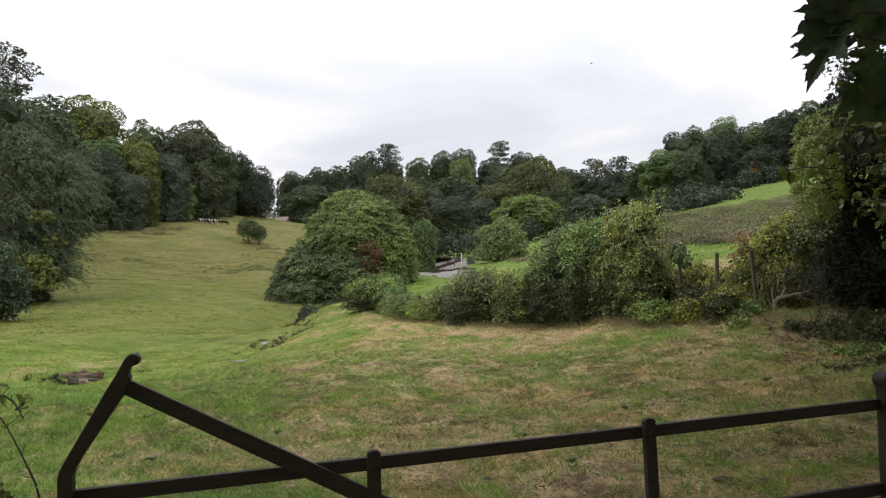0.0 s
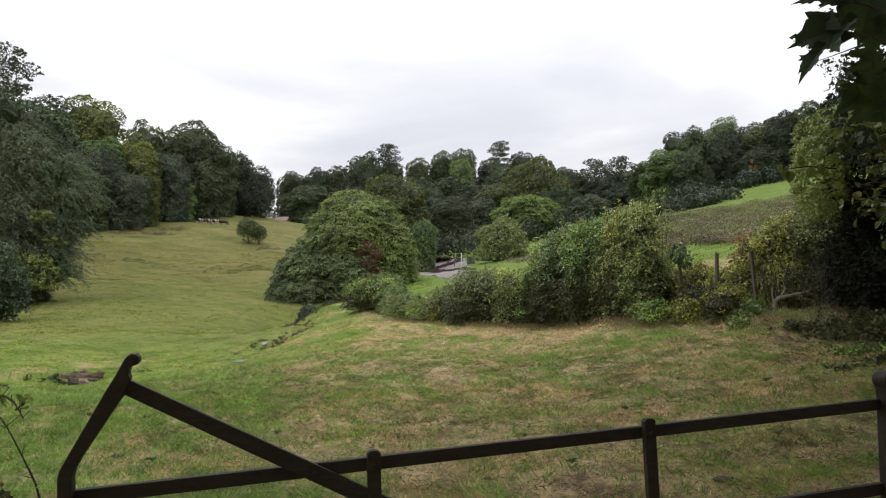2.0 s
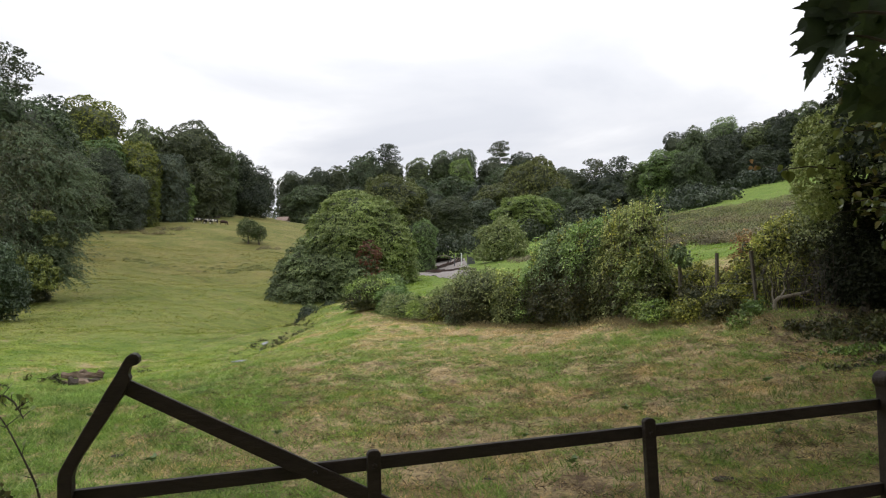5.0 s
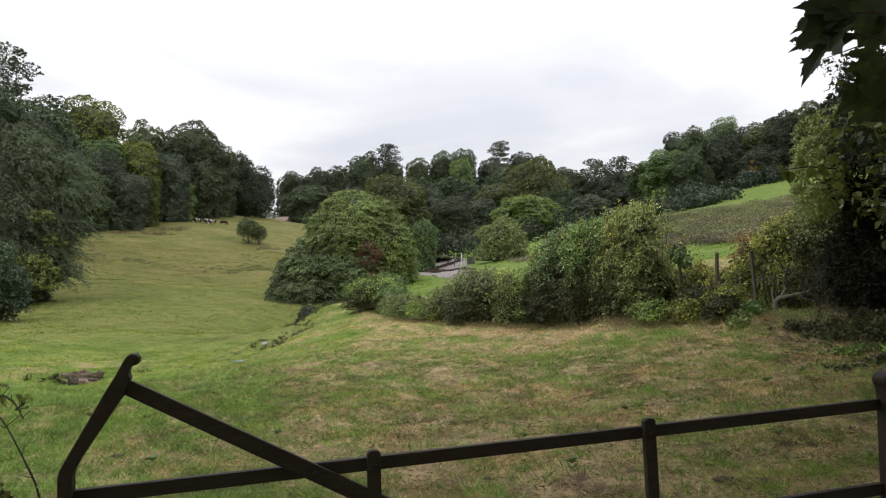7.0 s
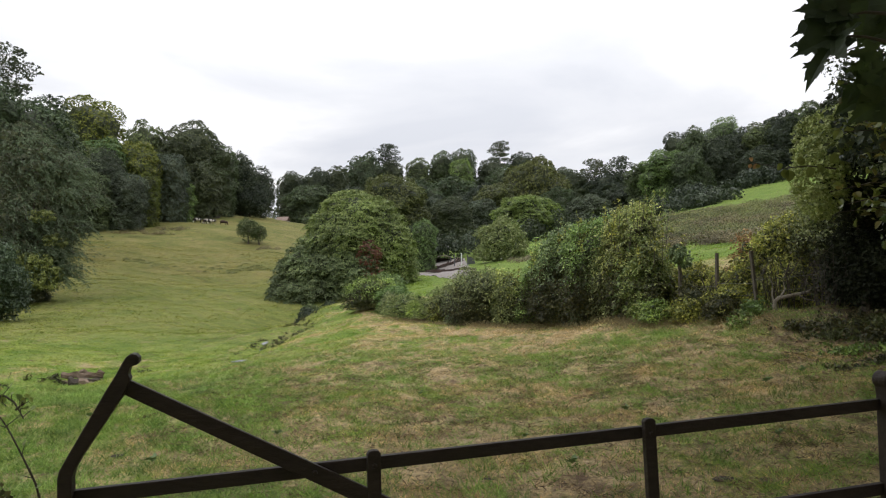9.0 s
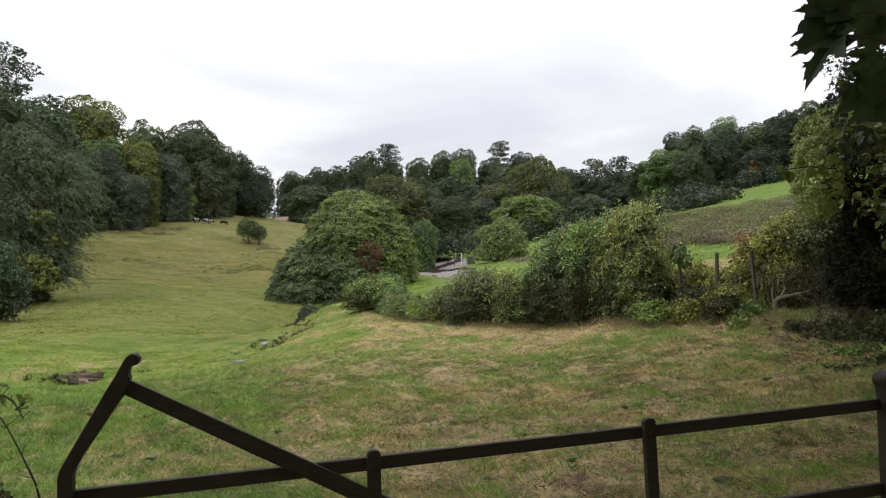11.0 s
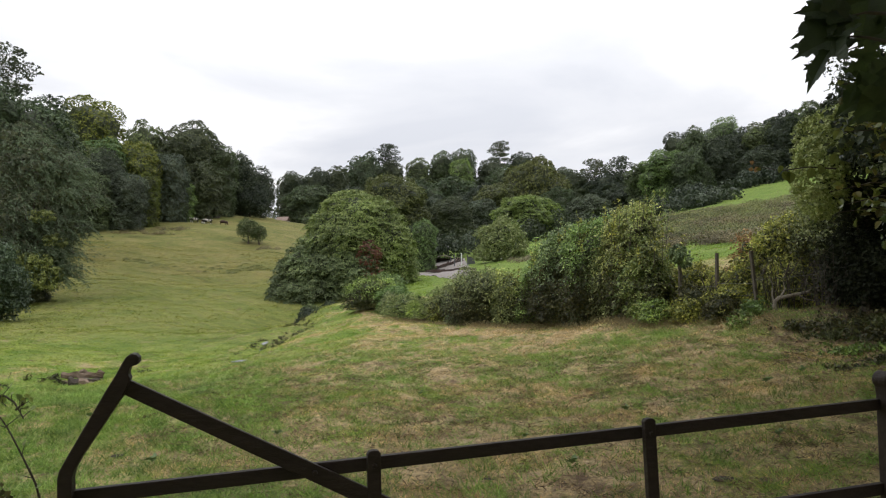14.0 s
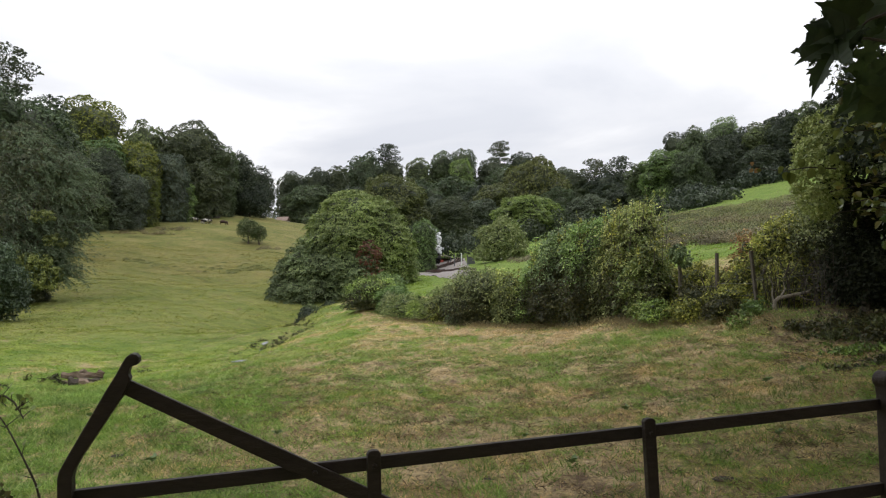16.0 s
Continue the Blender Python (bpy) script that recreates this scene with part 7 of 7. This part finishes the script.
def dung(x, y, size, seed):
    rng = np.random.RandomState(seed)
    bm = bmesh.new()
    bmesh.ops.create_icosphere(bm, subdivisions=3, radius=1.0)
    for v in bm.verts:
        v.co = Vector((v.co.x * size * (1 + rng.uniform(-0.25, 0.25)), v.co.y * size * 0.8 * (1 + rng.uniform(-0.25, 0.25)), v.co.z * size * 0.10 * (1 + rng.uniform(-0.9, 0.9))))
    me = bpy.data.meshes.new("dung_pat")
    bm.to_mesh(me)
    bm.free()
    me.materials.append(M_DUNG)
    ob = new("dung_pat", me)
    ob.matrix_basis = pose(x, y, ground_z(x, y) + 0.01, 0, 0, seed * 50)
    tagged(ob, "dark earthy dung pat on the grass", "dung", "dung pats")


for k, (x, y, s) in enumerate(((2.45, 6.55, 0.11), (2.75, 6.4, 0.07), (-3.7, 8.4, 0.08), (0.4, 7.0, 0.05), (6.3, 13.2, 0.1), (-1.0, 36.0, 0.3), (4.3, 6.9, 0.07), (-2.6, 7.6, 0.06), (1.6, 14.5, 0.12))):
    dung(x, y, s, k)


def litter():
    """Brown fallen leaves in the shade at the field corner."""
    rng = np.random.RandomState(95)
    x, y = rng.normal(7.0, 0.9, 1100), rng.normal(12.6, 1.1, 1100)
    pts = np.stack([x, y, land(x, y) + 0.03], 1)
    v, q = leaf_arrays(rng, pts, np.tile([0.0, -0.2, 1.0], (1100, 1)), 0.065, 0, 0.7)
    ob = new("leaf_litter", mesh_from("leaf_litter", v, q))
    ob.data.materials.append(M_DEADSTALK)
    tagged(ob, "brown fallen leaves scattered on shaded grass", "leaves", kind="stuff")


litter()


# ---- cattle ----
def cow(x, y, turn, material, label, lying=False, size=1.0, graze=True):
    root = thing("cow", pose(x, y, ground_z(x, y), 0, 0, turn), label, "cow", "grazing cattle")
    base = -0.42 * size if lying else 0.0

    def blob(name, c, r, squash=1.0, mat=material, parent=root):
        bm = bmesh.new()
        bmesh.ops.create_icosphere(bm, subdivisions=3, radius=1.0)
        for v in bm.verts:
            p = v.co.copy()
            k = 1 - 0.10 * abs(p.x) ** 3
            v.co = Vector((c[0] + math.copysign(abs(p.x) ** 0.8, p.x) * r[0], c[1] + p.y * r[1] * k, c[2] + base + p.z * r[2] * k)) * size
        ob = part(name, bm, mat, parent)
        for f in ob.data.polygons:
            f.use_smooth = True
        return ob

    blob("body", (0, 0, 0.92), (0.82, 0.34, 0.38))
    if graze and not lying:
        blob("neck", (0.90, 0, 0.78), (0.32, 0.15, 0.30))
        head = blob("head", (1.16, 0, 0.38), (0.15, 0.13, 0.27))
    else:
        blob("neck", (0.92, 0, 1.15), (0.28, 0.15, 0.28))
        head = blob("head", (1.20, 0, 1.30), (0.28, 0.13, 0.15))
    for s in (-1, 1):
        bm = bmesh.new()
        z = 0.52 if graze and not lying else 1.40
        limb(bm, Vector((1.08, 0.10 * s, z + base)) * size, Vector((1.05, 0.26 * s, z + 0.02 + base)) * size, 0.05, 0.03, 6)
        part("ear", bm, material, head)
    if not lying:
        for lx in (0.60, -0.62):
            for s in (-1, 1):
                bm = bmesh.new()
                limb(bm, Vector((lx, 0.18 * s, 0.75)) * size, Vector((lx + 0.03, 0.18 * s, 0.38)) * size, 0.11 * size, 0.06 * size, 8)
                limb(bm, Vector((lx + 0.03, 0.18 * s, 0.38)) * size, Vector((lx, 0.18 * s, 0.0)) * size, 0.06 * size, 0.065 * size, 8)
                part("leg", bm, material, root)
    bm = bmesh.new()
    limb(bm, Vector((-0.86, 0, 1.12 + base)) * size, Vector((-0.94, 0, 0.55 + base)) * size, 0.03, 0.02, 6)
    part("tail", bm, material, root)
    return root


COWS = []
COWS.append((cow(-59.3, 173.2, 170, M_COWDARK, "dark brown cow lying under the wood edge", True, 1.0), [(0, -59.3, 173.2, 170), (16, -59.3, 173.2, 173)]))
COWS.append((cow(-58.9, 172.0, 250, M_COW, "black and white cow grazing on the bank", False, 0.95), [(0, -58.9, 172.0, 250), (4, -59.2, 172.0, 253), (9, -59.0, 172.0, 256), (16, -59.4, 172.5, 259)]))
COWS.append((cow(-55.3, 169.1, 200, M_COW, "black and white cow grazing on the bank", False, 0.95), [(0, -55.3, 169.1, 200), (2, -55.5, 169.5, 203), (4, -56.0, 169.3, 206), (7, -56.5, 170.0, 209), (9, -56.5, 170.0, 212), (12, -57.4, 171.0, 215), (14, -57.5, 171.0, 218), (16, -57.8, 171.5, 221)]))
COWS.append((cow(-53.9, 168.8, 160, M_COWBROWN, "brown and white cow grazing on the bank", False, 0.95), [(0, -53.9, 168.8, 160), (4, -53.9, 168.8, 163), (9, -54.0, 168.6, 166), (16, -54.5, 169.1, 169)]))
COWS.append((cow(-52.8, 167.8, 190, M_COW, "black and white cow grazing on the bank", False, 0.95), [(0, -52.8, 167.8, 190), (2, -52.9, 167.8, 193), (4, -53.2, 168.1, 196), (7, -53.4, 168.1, 199), (12, -53.5, 167.8, 202), (16, -54.0, 168.6, 205)]))
COWS.append((cow(-51.1, 166.6, 185, M_COW, "black and white cow grazing on the bank", False, 0.9), [(0, -51.1, 166.6, 185), (2, -51.0, 166.6, 188), (4, -51.2, 166.2, 191), (7, -52.4, 167.8, 194), (9, -52.5, 167.8, 197), (12, -53.2, 168.1, 200), (16, -53.4, 167.8, 203)]))
COWS.append((cow(-50.6, 170.0, 20, M_COWDARK, "dark brown cow grazing on the bank", False, 0.9), [(0, -50.6, 170.0, 20), (7, -50.5, 169.1, 23), (16, -50.5, 169.1, 26)]))



def bird():
    root = thing("bird", pose(10.0, 40, 14), "small pale grey bird flying over the field", "bird")
    bm = bmesh.new()
    bmesh.ops.create_icosphere(bm, subdivisions=2, radius=1.0)
    for v in bm.verts:
        v.co = Vector((v.co.x * 0.06, v.co.y * 0.022, v.co.z * 0.022))
    part("body", bm, M_BIRD, root)
    for s in (-1, 1):
        part("wing", outline_prism([(-0.018, 0), (0.03, 0), (0.012, 0.07), (-0.045, 0.12)], -0.003, 0.003, 0), M_BIRD, root).rotation_euler.x = radians(-78 * s)
    part("tail", outline_prism([(-0.05, -0.005), (-0.09, -0.012), (-0.09, 0.012), (-0.05, 0.005)], -0.003, 0.003, 0), M_BIRD, root)
    return root


BIRD = bird()


def engine():
    """A small saddle-tank engine seen from its front corner."""
    root = thing("steam_engine", pose(-6, 103, 4), "small black and red narrow-gauge steam engine", "locomotive")

    def tube(name, a, b, r, mat, parent=root, sides=20):
        bm = bmesh.new()
        limb(bm, a, b, r, r, sides)
        bmesh.ops.holes_fill(bm, edges=bm.edges[:])
        return part(name, bm, mat, parent)

    bm = bmesh.new()
    box(bm, (-1.5, -0.45, 0.35), (1.35, 0.45, 0.47), 0.02)
    part("frame", bm, M_BLACKIRON, root)
    bm = bmesh.new()
    box(bm, (1.35, -0.55, 0.26), (1.45, 0.55, 0.56), 0.02)
    part("buffer_beam", bm, M_REDPAINT, root, "red buffer beam")
    tube("boiler", (-0.5, 0, 0.85), (1.2, 0, 0.85), 0.33, M_BLACKIRON)
    tube("smokebox_door", (1.2, 0, 0.85), (1.24, 0, 0.85), 0.28, M_BLACKIRON)
    tube("chimney", (0.95, 0, 1.12), (0.95, 0, 1.62), 0.10, M_BLACKIRON)
    tube("dome", (0.2, 0, 1.1), (0.2, 0, 1.38), 0.12, M_BRASS)
    bm = bmesh.new()
    box(bm, (-1.45, -0.48, 0.47), (-0.5, 0.48, 1.45), 0.03)
    part("cab", bm, M_REDPAINT, root)
    bm = bmesh.new()
    box(bm, (-1.55, -0.55, 1.45), (-0.42, 0.55, 1.52), 0.02)
    part("cab_roof", bm, M_BLACKIRON, root)
    for x in (-0.9, -0.1, 0.7):
        for s in (-0.40, 0.40):
            tube("wheel", (x, s - 0.04, 0.27), (x, s + 0.04, 0.27), 0.25, M_BLACKIRON)
    tube("headlamp", (1.24, 0, 1.22), (1.34, 0, 1.22), 0.07, M_WHITE)
    return root


ENGINE = engine()


def puff(seed, size):
    """A billow of steam: rounded lumps joined in one ragged cloud."""
    rng = np.random.RandomState(seed)
    bm = bmesh.new()
    for _ in range(16):
        c = rng.normal(0, 0.40, 3) * size * np.array([0.8, 0.8, 1.1])
        r = size * rng.uniform(0.14, 0.36)
        made = bmesh.ops.create_icosphere(bm, subdivisions=3, radius=r)["verts"]
        for v in made:
            w = noise.noise(Vector(v.co) * 3.0 / size + Vector((seed, 0, 0))) + 0.6 * noise.noise(Vector(v.co) * 8.0 / size + Vector((0, seed, 0)))
            v.co = v.co * (1 + 0.6 * w) + Vector(c)
    me = bpy.data.meshes.new("steam_puff")
    bm.to_mesh(me)
    bm.free()
    me.materials.append(M_STEAM)
    for f in me.polygons:
        f.use_smooth = True
    return tagged(new("steam_puff", me), "white billow of steam from the engine chimney", "steam", "engine steam")


PUFFS = [puff(k, 0.55 + 0.07 * k) for k in range(6)]
LOG_FAR = thing("far_log", stand(-55.8, 178.6, 6), "long dark fallen trunk behind the cattle", "log")
fb = bmesh.new()
limb(fb, (-2.6, 0, 0.25), (1.6, 0, 0.2), 0.28, 0.18, 10)
part("trunk", fb, M_BARK, LOG_FAR)


# ---- what moves ----
def sway(pivot, rows, gain):
    """Rows of a spray that nods about its pivot: seconds and drop of the tip."""
    return [(t, pose(*pivot, 0, -drop * gain, drop * 0.15)) for t, drop in rows]


def motions():
    low = [(0, 0), (0.5, 0), (1, -6), (1.5, -3), (2, -23), (2.5, -14), (3, -11), (3.5, -11), (4, -3), (4.6, 4), (5.2, -8), (5.9, 2), (6.5, 5), (7, -15), (7.5, -15), (8, -3), (8.5, -8), (9, -2), (9.8, -10), (10.6, -1),
           (11.5, -9), (12, -8), (12.5, -8), (13, 6), (13.5, 8), (14, 2), (14.5, 3), (15, 8), (15.5, 19), (16, 14)]
    up = [(0, 0), (0.5, -1), (1, -14), (1.5, -48), (2, -78), (2.5, -18), (3, -8), (3.5, -4), (4, -8), (4.6, 2), (5.2, -10), (5.9, 0), (6.5, 2), (7, -8), (7.5, -6), (8, -2), (8.5, -5), (9, -1), (9.8, -8), (10.6, 0),
          (11.5, -2), (12, 4), (12.5, 8), (13, 8), (13.5, 6), (14, 4), (14.5, 20), (15, 62), (15.5, 74), (16, 70)]
    walk(LOWER, sway((1.410, 2.30, 2.491), low, 0.32))
    walk(UPPER, sway((1.413, 2.30, 2.581), up, 0.36))
    calm = [(0, 0), (2, -3), (4, 1), (6.5, 2), (8.5, -3), (11, 0), (13, 3), (16, 5)]
    walk(STILL, sway((1.528, 2.40, 2.454), calm, 0.15))
    twig = [(0, 0), (1, -5), (1.5, -9), (2, -5), (3, -3), (4, -3), (6.5, -6), (7, -3), (8, 0), (8.5, -14), (9, -8), (11.5, -3), (13, -3), (14.5, 0), (16, 1)]
    walk(HAZEL, sway((4.3, 8.0, 2.95), twig, 0.36))
    walk(BIRD, [(0.0, pose(8.3, 40, 13.65)), (0.2, pose(10.79, 40, 13.91)), (0.5, pose(13.0, 40, 14.2)), (0.8, pose(15.85, 40, 14.65)), (1.0, pose(17.85, 40, 15.15)), (1.2, pose(20.2, 40, 15.83)), (2.0, pose(31.0, 40, 19.0)), (16.0, pose(220.0, 60, 150.0))])
    spots = ((0.0, -8.0, 106.4), (10.0, -5.5, 106.2), (14.5, -2.6, 106.0), (15.0, -2.2, 105.9), (15.5, -1.85, 105.8), (16.0, -1.5, 105.7))
    walk(ENGINE, [(t, pose(x, y, ground_z(-1.0, 105.8) + 0.16, 0, 0, -18)) for t, x, y in spots])
    for k, ob in enumerate(PUFFS):
        late = 13.5 + k * 0.42
        chim = float(np.interp(late, (12.0, 14.8, 16.0), (-3.2, -1.4, -0.6)))
        way = ((0.0, -6.5, 106.4, 5.2, 0), (late - 0.2, chim - 1.2, 106.2, 5.2, 5), (late, chim, 106.0, 5.7, 10), (late + 1.6, chim + 0.35, 106.2, 9.2, 45), (late + 2.4, chim - 1.8, 106.6, 10.2, 70), (late + 9.0, chim - 6.0, 108.0, 14.0, 80))
        ts = [p[0] for p in way]
        times = [t for t in ts if t < 15.9] + [16.0]
        walk(ob, [(t, pose(float(np.interp(t, ts, [p[1] for p in way])) + 0.05 * k, float(np.interp(t, ts, [p[2] for p in way])), float(np.interp(t, ts, [p[3] for p in way])), 0, 0, float(np.interp(t, ts, [p[4] for p in way])) + 20 * k)) for t in times])
    for ob, rows in COWS:
        walk(ob, [(t, pose(x, y, ground_z(x, y), 0, 0, turn)) for t, x, y, turn in rows])


motions()
